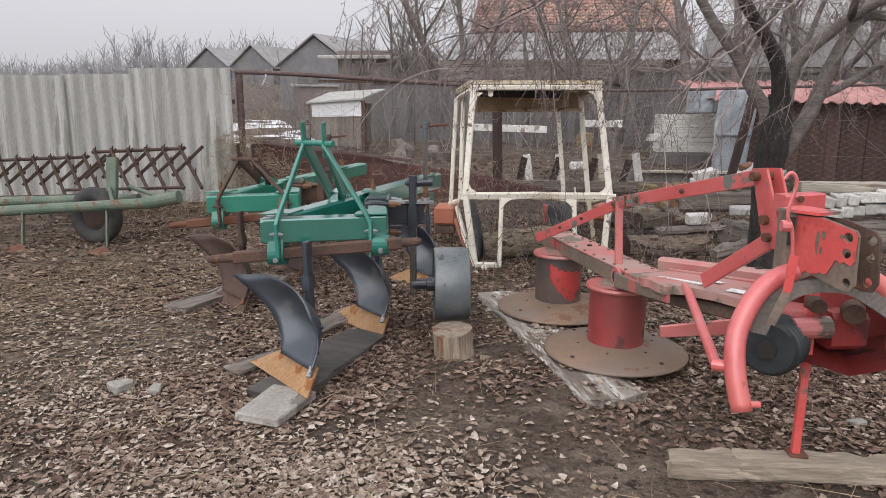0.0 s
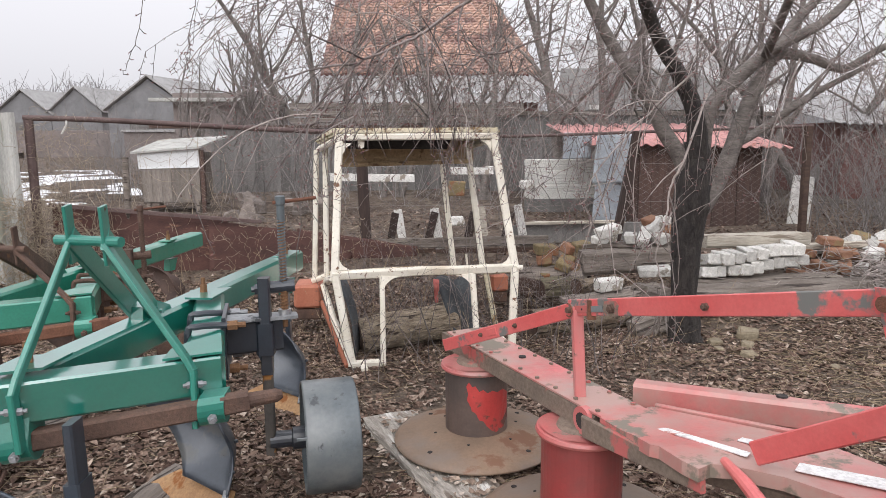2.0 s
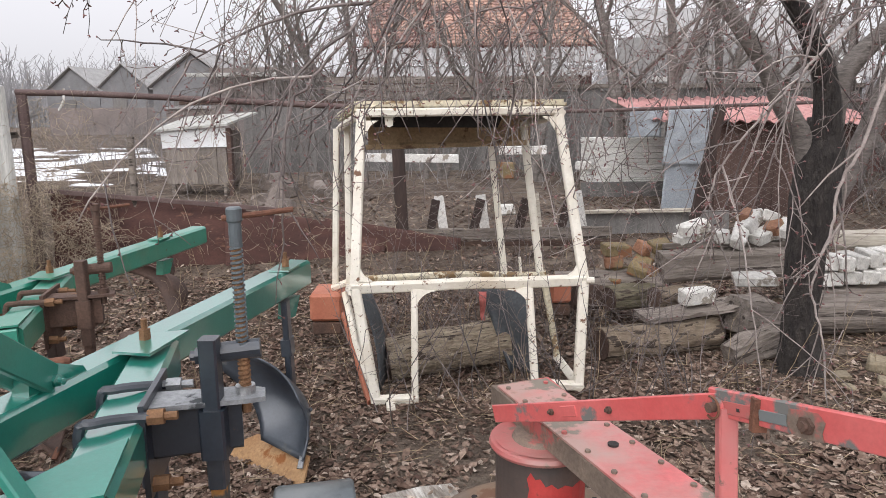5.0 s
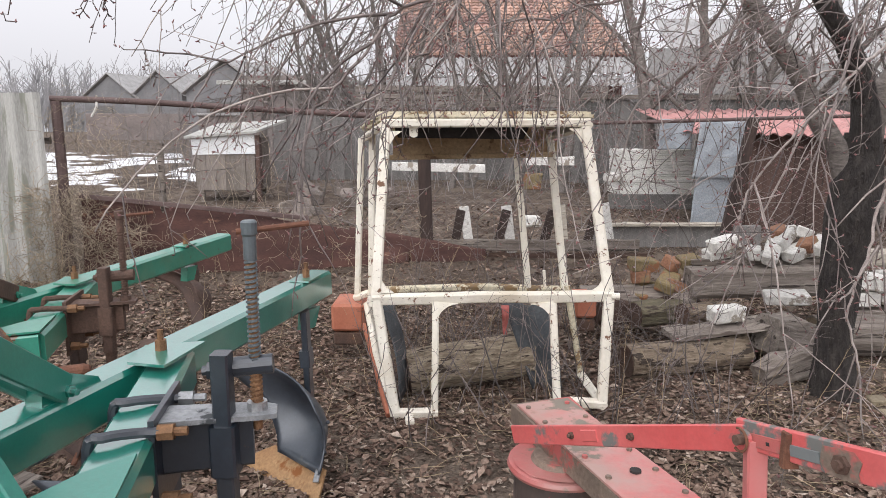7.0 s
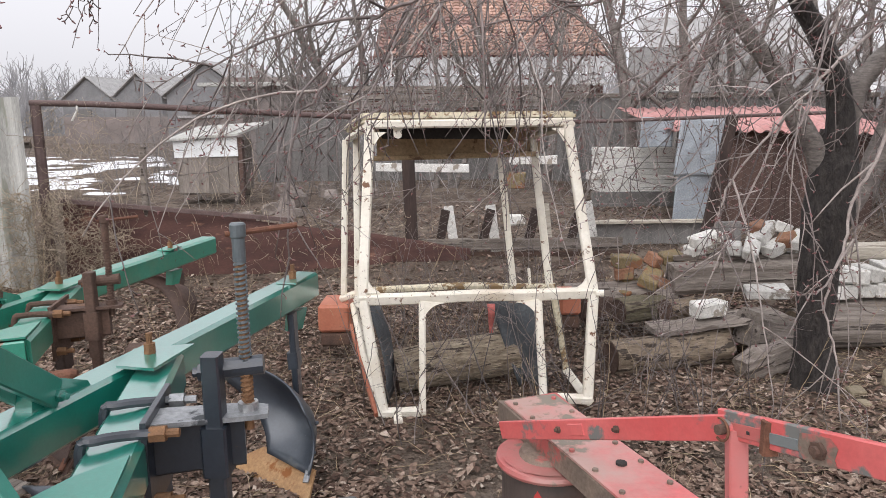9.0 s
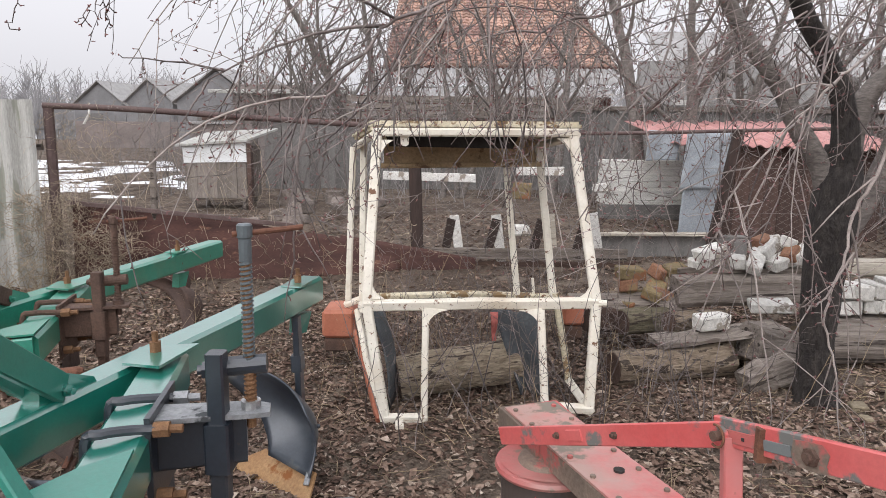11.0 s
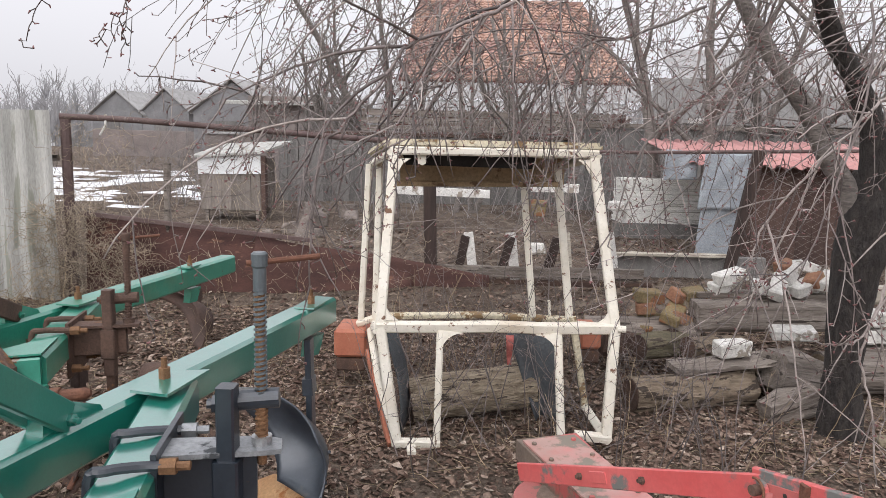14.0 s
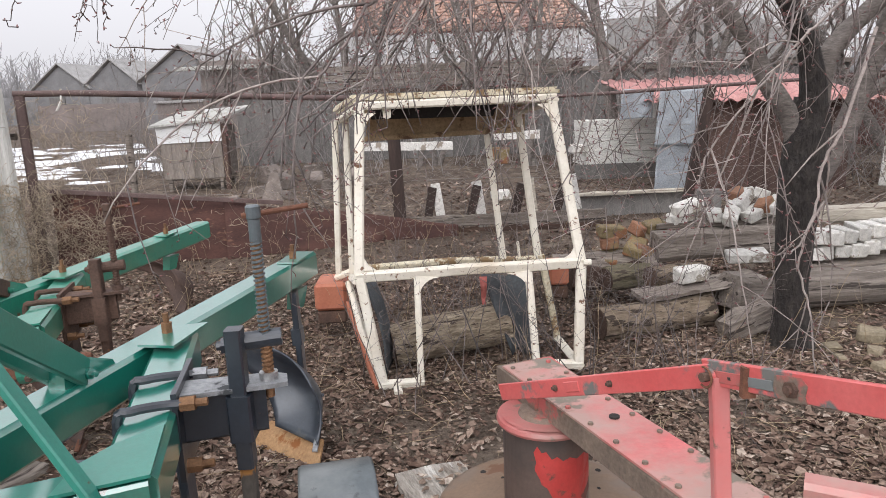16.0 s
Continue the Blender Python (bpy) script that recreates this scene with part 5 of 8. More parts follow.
# ---- tractor cab ----
def cab():
    e = thing("tractor_cab", (0.8, 6.5, 0.0), "stripped cream tractor cab shell with rust chips on the ground", "tractor cab")

    def F(x, z, o=0.0):
        return V((x, 5.97 + 0.21 * z + o, z))
    W = 0.058

    def bar(name, pts, w=W, dpt=0.05, mat=cream_m):
        b = bmesh.new()
        for p, q in zip(pts, pts[1:]):
            ext = (q - p).normalized() * (w * 0.30)
            beam(p - ext, q + ext, w, dpt, 0.008, b, (0, 1, 0.2))
        part(name, b, mat, e)
    # front frame
    bar("front_post", [F(0.250, 0.02), F(0.135, 0.67), F(0.185, 1.66)])
    bar("front_post", [F(1.445, 0.08), F(1.492, 0.685), F(1.357, 1.68)])
    bar("waist_rail", [F(0.135, 0.66), F(0.52, 0.668), F(0.80, 0.678), F(1.08, 0.676), F(1.49, 0.685)], 0.062)
    bar("lower_rail", [F(0.26, 0.015), F(0.485, 0.02)], 0.05)
    bar("lower_rail", [F(1.28, 0.085), F(1.45, 0.075)], 0.05)
    bar("door_post", [F(0.480, 0.02), F(0.484, 0.63)], 0.040)
    bar("door_post", [F(1.187, 0.10), F(1.165, 0.63)], 0.044)
    for x0, sg in ((0.484, 1), (1.165, -1)):
        k = [F(x0 + sg * 0.13 * (1 - math.cos(w)), 0.50 + 0.14 * math.sin(w), -0.022) for w in np.linspace(0, math.pi / 2, 8)]
        part("arch_corner", prism([F(x0 - sg * 0.005, 0.655, -0.022)] + k, (0, 0.02, 0)), cream_m, e)
    for x, z, sx, sz in ((0.163, 0.70, 1, 1), (1.46, 0.71, -1, 1), (0.21, 1.63, 1, -1), (1.335, 1.645, -1, -1)):
        part("corner_gusset", prism([F(x, z, -0.015), F(x + 0.075 * sx, z, -0.015), F(x + 0.03 * sx, z + 0.03 * sz, -0.015), F(x, z + 0.08 * sz, -0.015)], (0, 0.02, 0)), cream_m, e)
    part("hinge_knob", tube([F(1.50, 0.69, -0.03), F(1.545, 0.69, -0.035)], 0.020, 12), cream_m, e)
    part("foot", beam(F(0.335, 0.012, -0.02), F(0.345, 0.008, -0.115), 0.05, 0.02, 0.004), cream_m, e)
    part("foot", beam(F(1.30, 0.06), F(1.34, -0.02), 0.05, 0.03, 0.004), cream_m, e)
    # roof: rounded cream rim, near-black sheet underneath, tan board at the back
    z0 = 1.70
    rim = [(0.13, 6.30, 0.0), (1.41, 6.30, 0.0), (1.36, 6.98, -0.045), (-0.06, 6.98, -0.06)]
    rb = bmesh.new()
    prism([(x, y, z0 - 0.01 + dz) for x, y, dz in rim], (0, 0, 0.055), rb)
    bmesh.ops.bevel(rb, geom=[q for q in rb.edges], offset=0.018, segments=2, affect="EDGES")
    part("roof", rb, roofcream_m, e, "weathered cream sheet roof")
    part("roof_front_rail", beam((0.16, 6.315, 1.675), (1.385, 6.315, 1.678), 0.05, 0.05, 0.01), cream_m, e)
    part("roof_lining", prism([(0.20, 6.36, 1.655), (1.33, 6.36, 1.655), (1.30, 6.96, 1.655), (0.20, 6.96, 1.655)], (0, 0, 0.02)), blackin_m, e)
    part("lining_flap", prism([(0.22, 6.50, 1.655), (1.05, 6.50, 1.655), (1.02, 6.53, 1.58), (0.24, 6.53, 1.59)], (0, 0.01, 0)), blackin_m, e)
    part("rear_board", prism([(0.17, 6.93, 1.655), (1.29, 6.93, 1.655), (1.29, 6.95, 1.47), (0.17, 6.95, 1.45)], (0, 0.02, 0)), tan_m, e, "bare tan fibreboard above the rear window")
    part("rear_board_rail", beam((0.15, 6.925, 1.455), (1.26, 6.925, 1.475), 0.03, 0.035, 0.006), tan_m, e)
    part("lamp_bracket", prism([(0.32, 6.335, 1.665), (0.375, 6.335, 1.665), (0.37, 6.335, 1.60), (0.35, 6.335, 1.59), (0.325, 6.335, 1.60)], (0, 0.03, 0)), cream_m, e)
    # rear frame
    bar("rear_post", [V((0.005, 6.95, 0.44)), V((0.03, 6.95, 1.62))], 0.045)
    bar("rear_post", [V((1.378, 6.95, 0.50)), V((1.24, 6.95, 1.60))], 0.052)
    bar("rear_post", [V((1.335, 6.60, 0.62)), V((1.43, 6.55, 0.05))], 0.045, mat=roofcream_m)
    bar("side_rail", [V((1.335, 6.60, 0.60)), V((1.378, 6.95, 0.50))], 0.04)
    bar("rear_post", [V((1.115, 6.95, 0.55)), V((1.02, 6.95, 1.45))], 0.045)
    bar("rear_sill", [V((0.04, 6.95, 0.52)), V((0.75, 6.95, 0.548)), V((1.36, 6.95, 0.530))], 0.040, mat=roofcream_m)
    bar("rear_post", [V((-0.10, 6.98, 0.45)), V((-0.045, 6.95, 1.57))], 0.042)
    bar("rear_sill", [V((-0.11, 6.97, 0.46)), V((0.04, 6.95, 0.52))], 0.04)
    bar("side_rail", [F(0.12, 0.64), V((0.0, 6.95, 0.46))], 0.05)
    bar("side_rail", [F(1.49, 0.68), V((1.39, 6.95, 0.50))], 0.045)
    bar("side_rail", [F(0.25, 0.02), V((0.10, 6.40, 0.24)), V((-0.02, 6.90, 0.42))], 0.04)
    bar("side_rail", [F(1.45, 0.07), V((1.43, 6.55, 0.05))], 0.045)
    bar("window_pull", [V((1.235, 6.95, 0.54)), V((1.225, 6.95, 0.66))], 0.02, 0.02)
    bar("roof_side_rail", [V((0.165, 6.31, 1.66)), V((-0.02, 6.95, 1.59))], 0.04)
    bar("roof_side_rail", [V((1.375, 6.31, 1.66)), V((1.25, 6.95, 1.60))], 0.04)
    # wings and liners
    for x, y, w, h, dp, z in ((-0.155, 7.02, 0.23, 0.20, 0.34, 0.24), (1.52, 7.05, 0.15, 0.15, 0.30, 0.33)):
        wb = block((w, dp, h), 0.02, 3)
        part("wing_box", wb, fender_m, e, "faded orange wing box", m=pose(x, y, z))
        part("wing_under", block((w * 0.90, dp * 0.90, 0.09), 0.01, 4), brownrust_m, e, m=pose(x, y, z - 0.10))
    part("wing_edge", beam((-0.03, 6.80, 0.30), (0.21, 5.985, -0.01), 0.022, 0.05, 0.005), fender_m, e)

    def left_liner(u, v):
        return V((0.165 + 0.10 * (1 - v) + 0.035 * math.sin(math.pi * v) + 0.03 * u, 6.14 + 0.28 * u, 0.0 + 0.60 * v))
    part("wing_liner", surface(left_liner, 8, 8, 0.008), liner_m, e, "dark grey curved wing liner", smooth=True)

    def right_liner(u, v):
        x = 0.90 + 0.20 * (1 - v) + u * (0.31 - 0.13 * (1 - v))
        return V((x, 6.40 + 0.035 * math.sin(2.2 * v + 5 * u) + 0.03 * math.sin(math.pi * u), 0.0 + 0.60 * v - 0.05 * (1 - u) * v * v + 0.025 * math.sin(9 * u)))
    part("wing_liner", surface(right_liner, 14, 10, 0.008), liner_m, e, "torn dark grey wing liner", smooth=True)

    def rag(u, v):
        return V((0.885 + 0.05 * u * (1 - 0.5 * v) + 0.015 * v, 6.37 - 0.02 * math.sin(6 * v), 0.56 - 0.19 * v))
    part("torn_edge", surface(rag, 4, 8, 0.004), rag_m, e, "faded red torn edge", smooth=True)
    return e


cab()


# ---- logs, stumps, planks ----
def log(name, p0, p1, r, label, bark=barklog_m, seed=0, ends=endgrain_m, n=20, knots=0.10):
    """A round log with uneven bark, cut ends as parts; built along x and laid in place."""
    p0, p1 = V(p0), V(p1)
    d, s, u = axes(p0, p1)
    L = (p1 - p0).length
    m = Matrix(((d.x, -s.x, u.x, p0.x), (d.y, -s.y, u.y, p0.y), (d.z, -s.z, u.z, p0.z), (0, 0, 0, 1)))
    e = new(name)
    e.matrix_basis = m
    tagged(e, label, "log", kind="")
    bm = bmesh.new()
    k = max(8, int(L / 0.06))
    rings = []
    for i in range(k + 1):
        x = L * i / k
        rr = []
        for j in range(n):
            w = TAU * j / n
            q = V((x * 2.2, math.cos(w) * 1.3 + seed * 7, math.sin(w) * 1.3))
            rad = r * (1 + knots * noise.noise(q) + knots * 0.5 * noise.noise(q * 4) + (0.045 * noise.noise(V((x * 9, w * 5.5, seed))) if bark is ridged_m else 0.0))
            rr.append(bm.verts.new((x, rad * math.cos(w), rad * math.sin(w))))
        rings.append(rr)
    for a, b in zip(rings, rings[1:]):
        for j in range(n):
            bm.faces.new((a[j], a[(j + 1) % n], b[(j + 1) % n], b[j]))
    bm.faces.new(rings[0][::-1])
    bm.faces.new(rings[-1])
    part("bark", bm, bark, e, m=m, smooth=False)
    for x, sgn in ((0.0, -1), (L, 1)):
        part("cut_end", tube([(x, 0, 0), (x + sgn * 0.006, 0, 0)], r * 0.93, 18), ends, e, m=m)
    return e


def hewn(size, seed, rough):
    """A long weathered timber: its sides waver along its length and its ends are ragged."""
    L, w, h = size
    bm = bmesh.new()
    k = max(4, int(L / 0.07))
    c = min(w, h) * 0.16
    sec = [(w / 2 - c, h), (0.08 * w, h), (-w / 2 + c, h), (-w / 2, h - c), (-w / 2, c), (-w / 2 + c, 0), (w / 2 - c, 0), (w / 2, c), (w / 2, h * 0.5), (w / 2, h - c)]
    rings = []
    for i in range(k + 1):
        x = L * (i / k - 0.5)
        ring = []
        for q, (y, z) in enumerate(sec):
            o = noise.noise(V((x * 4 + seed * 3.7, q * 1.9, seed))) * rough + noise.noise(V((x * 13, q * 2.7, seed + 5))) * rough * 0.5
            cut = (noise.noise(V((q * 1.3, seed * 2.1, i))) * 0.03 if i in (0, k) else 0)
            y2 = y * (1 + o * 1.4 / w)
            z2 = z + (o if z > 0.01 else 0)
            ring.append(bm.verts.new((x + cut, y2, z2)))
        rings.append(ring)
    n = len(sec)
    for a, b in zip(rings, rings[1:]):
        for q in range(n):
            bm.faces.new((a[q], a[(q + 1) % n], b[(q + 1) % n], b[q]))
    bm.faces.new(rings[0][::-1])
    bm.faces.new(rings[-1])
    return bm


def plank(name, centre, size, rz, mat, label, category, seed=0, rx=0, ry=0, rough=0.012, parent=None, kind="", group=""):
    ob = part(name, hewn(size, seed, rough * 1.5) if size[0] > 0.39 and size[2] < 0.4 else block(size, min(size) * 0.16, seed, rough), mat, parent, m=pose(*centre, rx, ry, rz))
    if parent is None:
        tagged(ob, label, category, group, kind)
    return ob


plank("board", (-0.43, 3.30, 0.0), (1.06, 0.30, 0.05), 77, darkboard_m, "dark wet board with a pale muddy end under the plough", "board", 2)
plank("plank_end", (-0.50, 2.70, 0.006), (0.34, 0.26, 0.042), 77, concrete_m, "pale muddy board end under the plough share", "board", 3)
plank("board", (-0.62, 4.00, 0.0), (0.80, 0.20, 0.045), 70, oldwood_m, "weathered board under the plough", "board", 4)
plank("board", (-0.80, 3.30, 0.0), (0.45, 0.16, 0.035), 60, oldwood_m, "short weathered board under the plough share", "board", 14)
plank("board", (-1.62, 4.68, 0.0), (1.1, 0.24, 0.05), 68, oldwood_m, "weathered board under the older plough", "board", 5)
plank("plank", (0.858, 3.95, -0.002), (2.06, 0.325, 0.050), -69.8, flakeplank_m, "long whitish flaked plank with leaves under the mower discs", "plank", 6, rough=0.016)
stump = thing("chopping_stump", (0.31, 3.74, 0.0), "split wooden stump under the plough wheel", "stump")
sb = bmesh.new()
srings = []
for i in range(9):
    z, q = 0.175 * i / 8, i / 8
    ring_ = []
    for k in range(30):
        w = TAU * k / 30
        ridge = 0.010 * noise.noise(V((k * 0.75, q * 0.6, 2.0))) + 0.012 * noise.noise(V((math.cos(w) * 2, math.sin(w) * 2, z * 3)))
        flare = 0.055 * (1 - q) ** 2 * max(0.0, math.cos(w + 0.5)) ** 3 - 0.022 * (1 - q) * max(0.0, -math.cos(w))
        ring_.append(sb.verts.new((0.283 + (0.120 + ridge + flare) * math.cos(w), 3.61 + (0.165 + ridge) * math.sin(w), z - 0.015)))
    srings.append(ring_)
for a, b in zip(srings, srings[1:]):
    for k in range(30):
        sb.faces.new((a[k], a[(k + 1) % 30], b[(k + 1) % 30], b[k]))
sb.faces.new(srings[-1])
sb.faces.new(srings[0][::-1])
part("split_wood", sb, stump_m, stump)
plank("fence_post", (1.60, 2.365, 0.0), (0.52, 0.12, 0.080), 2, splitpost_m, "split weathered end of an old post on the soil", "post", 51, rough=0.02)
plank("fence_post", (2.10, 2.39, 0.0), (0.98, 0.125, 0.092), 3, splitpost_m, "grey split post lying under the mower leg", "post", 52, rough=0.018)
log("log", (0.30, 6.42, 0.100), (1.08, 6.56, 0.200), 0.138, "barked log lying inside the tractor cab", ridged_m, seed=4, ends=darkwood_m, n=44, knots=0.13)
log("log", (1.755, 6.66, 0.098), (2.62, 6.86, 0.11), 0.118, "weathered grey log with a dark cut end", seed=5, ends=darkwood_m, n=26, knots=0.16)
log("log", (1.95, 7.22, 0.27), (2.40, 7.40, 0.27), 0.10, "short mossy log with a dark end in the timber pile", mosslog_m, 15, darkwood_m, knots=0.2)
log("log", (2.28, 7.14, 0.30), (2.75, 7.32, 0.28), 0.085, "short split log in the timber pile", seed=16, ends=darkwood_m, knots=0.25)
log("log", (2.40, 6.98, 0.16), (2.95, 7.06, 0.17), 0.12, "short dark log in the timber pile", seed=6)
log("log", (1.60, 7.55, 0.30), (2.45, 7.45, 0.33), 0.13, "mossy grey log in the timber pile", oldwood_m, 7)
log("log", (3.2, 7.05, 0.16), (5.2, 7.25, 0.16), 0.15, "long weathered log behind the tree", oldwood_m, 8)
plank("timber_beam", (2.95, 7.40, 0.385), (1.12, 0.20, 0.23), 3, oldwood_m, "thick grey hewn timber beam with a knot", "beam", 8, ry=-1, rough=0.02)
plank("timber_beam", (2.95, 7.55, 0.62), (1.05, 0.24, 0.035), 2, oldwood_m, "weathered board on the timber beam", "board", 18)
plank("board", (2.55, 6.88, 0.265), (0.95, 0.26, 0.035), 8, oldwood_m, "splintered grey board across the logs", "board", 9, ry=-5, rough=0.02)
plank("timber_beam", (2.90, 6.86, 0.10), (0.42, 0.22, 0.24), 25, oldwood_m, "short hewn timber block by the tree", "beam", 10, ry=12, rough=0.03)
plank("timber_beam", (2.80, 6.60, -0.02), (0.40, 0.14, 0.19), 16, oldwood_m, "grey timber offcut leaning on the log", "beam", 11, ry=-14, rough=0.04)
plank("board", (2.10, 7.45, 0.16), (0.80, 0.24, 0.20), 4, darkwood_m, "dark rotten timber under the bricks", "beam", 13, rough=0.03)
plank("board", (4.2, 7.32, 0.262), (1.5, 0.28, 0.055), 2, oldwood_m, "weathered board under the white bricks", "board", 15)
plank("board", (4.28, 7.66, 0.575), (1.14, 0.20, 0.125), 4, palewood_m, "grey board on the brick stack", "board", 16)
plank("board", (5.4, 8.15, 0.45), (1.9, 0.18, 0.06), 8, palewood_m, "old board on the rubble", "board", 17)
for i, (x, y, s) in enumerate(((3.16, 6.20, 0.10), (3.36, 6.08, 0.11), (3.10, 6.02, 0.07), (3.52, 6.35, 0.17), (3.22, 5.80, 0.11), (-1.42, 2.85, 0.12), (-1.22, 2.84, 0.09), (0.50, 3.52, 0.06), (2.35, 2.95, 0.08), (1.02, 2.2, 0.035), (3.2, 4.6, 0.05), (2.9, 5.0, 0.05), (3.7, 5.5, 0.07))):
    plank("stone", (x, y, gz(x, y) - 0.01), (s, s * 0.75, s * 0.5), i * 47, concrete_m if i in (5, 6, 8) else stone_m, "rough stone lying on the soil", "stone", 30 + i, rough=s * 0.12, group="loose stones")


# ---- tine harrow by the fence ----
def harrow():
    e = thing("tine_harrow", (-4.2, 6.5, 0.0), "faded green trailed cultivator with rusty rolling tines and one wheel", "harrow")
    part("front_tube", tube([(-5.6, 6.15, 0.33), (-3.2, 6.2, 0.50), (-3.05, 6.2, 0.52)], 0.056, 14), olive_m, e)
    part("tube_end", tube([(-3.20, 6.2, 0.50), (-2.82, 6.2, 0.575)], 0.066, 14), olive_m, e)
    part("rear_tube", tube([(-5.7, 6.75, 0.38), (-3.6, 6.75, 0.47)], 0.056, 14), olive_m, e)
    part("brace", tube([(-3.55, 6.2, 0.46), (-3.75, 6.45, 0.62)], 0.02, 8), olive_m, e)
    part("brace", tube([(-2.95, 6.2, 0.55), (-3.7, 6.75, 0.60)], 0.025, 8), olive_m, e)
    part("wheel_column", beam((-3.74, 6.45, 0.40), (-3.74, 6.55, 0.94), 0.12, 0.06, 0.008, None, (0, 1, 0)), olive_m, e)
    c = V((-3.93, 6.45, 0.315))
    a = V((0.12, 0.99, 0)).normalized()
    w = part("wheel", tyre(c, a, 0.315, 0.085), tyre_m, e, "old rubber tyred wheel", smooth=True)
    part("rim", tube([c - a * 0.045, c - a * 0.03, c + a * 0.03, c + a * 0.045], [0.10, 0.16, 0.16, 0.10], 24), tine_m, w)
    for x in (-4.55, -3.6):
        part("tine_leg", beam((x, 6.15, 0.42), (x + 0.03, 6.05, 0.05), 0.02, 0.045, 0.004), olive_m, e)
        part("tine_foot", prism([(x - 0.14, 5.93, 0.0), (x + 0.02, 5.80, 0.0), (x + 0.16, 5.95, 0.0), (x + 0.02, 6.02, 0.06)], (0, 0, 0.012)), rust_m, e)
    # hinged tine gangs
    for x0, x1, z in ((-5.95, -4.75, 0.80), (-4.65, -3.48, 0.92)):
        g = part("gang_bar", tube([(x0, 7.55, z), (x1, 7.55, z + 0.06)], 0.02, 8), tine_m, e)
        part("gang_bar", tube([(x0 - 0.1, 7.1, z - 0.42), (x1 + 0.25, 7.1, z - 0.36)], 0.018, 8), tine_m, e)
        for k in range(6):
            x = x0 + (x1 - x0) * (k + 0.1) / 5.2
            zz = z + 0.06 * k / 6
            part("tine", beam((x, 7.55, zz + 0.03), (x + 0.46, 7.15, zz - 0.42), 0.028, 0.044, 0.004), tine_m, e)
            part("cross_tine", beam((x + 0.30, 7.56, zz + 0.04), (x + 0.02, 7.30, zz - 0.30), 0.024, 0.038, 0.004), tine_m, e)
            for u in (0.12, 0.42, 0.72):
                px, py, pz = x + 0.46 * u, 7.55 - 0.40 * u, zz + 0.03 - 0.45 * u
                part("tine_tooth", tube([(px, py, pz), (px + 0.015, py - 0.02, pz + 0.085), (px + 0.03, py - 0.03, pz + 0.10)], [0.012, 0.009, 0.004], 5), tine_m, e)
            part("tine_knuckle", tube([(x + 0.17, 7.44, zz - 0.145), (x + 0.19, 7.36, zz - 0.15)], 0.030, 8), tine_m, e)
    return e


def tyre(c, a, R, r):
    bm = bmesh.new()
    s = a.orthogonal().normalized()
    u = a.cross(s)
    n, k = 32, 12
    rings = []
    for i in range(n):
        d = s * math.cos(TAU * i / n) + u * math.sin(TAU * i / n)
        rings.append([bm.verts.new(c + d * (R - r + r * math.cos(TAU * j / k)) + a * r * math.sin(TAU * j / k)) for j in range(k)])
    for i in range(n):
        p, q = rings[i], rings[(i + 1) % n]
        for j in range(k):
            bm.faces.new((p[j], p[(j + 1) % k], q[(j + 1) % k], q[j]))
    return bm


harrow()

# ---- left fence of corrugated cement sheets ----
def corrugated(w, h, waves, amp, thick=0.007):
    """A corrugated sheet standing in x-z, waves across x."""
    n = waves * 8

    def f(u, v):
        return V((w * (u - 0.5), amp * math.sin(TAU * waves * u), h * v))
    return surface(f, n, 3, thick)


def sheet_fence():
    e = thing("cement_sheet_fence", (-4.6, 8.8, 0.1), "grey corrugated asbestos-cement sheet fence", "fence", kind="structure")
    x = -3.36
    y = 8.80
    for i, (w, top) in enumerate(((1.44, 2.00), (1.05, 1.92), (1.05, 1.90), (1.05, 1.91), (1.05, 1.89), (1.05, 1.9))):
        s = part("cement_sheet", corrugated(w, top - 0.02, max(4, int(w / 0.20)), 0.034), slate_m, e, m=pose(x - w / 2, y + 0.012 * (i % 2), 0.02, 0, 0.4 * (i % 3 - 1), 3))
        x -= w - 0.03
        y -= 0.05
    part("fence_rail", beam((-3.4, 8.99, 1.55), (-9.4, 8.68, 1.5), 0.05, 0.06), oldwood_m, e)
    part("fence_rail", beam((-3.4, 8.99, 0.5), (-9.4, 8.68, 0.5), 0.05, 0.06), oldwood_m, e)


sheet_fence()


# ---- chain-link fence with pipe rail, iron sheets and boards ----
FENCE = [(-3.33, 8.98), (0.27, 9.80), (3.75, 9.75), (8.5, 10.2)]


def on_fence(x):
    for (a, ya), (b, yb) in zip(FENCE, FENCE[1:]):
        if x <= b:
            return ya + (yb - ya) * (x - a) / (b - a)
    return FENCE[-1][1]


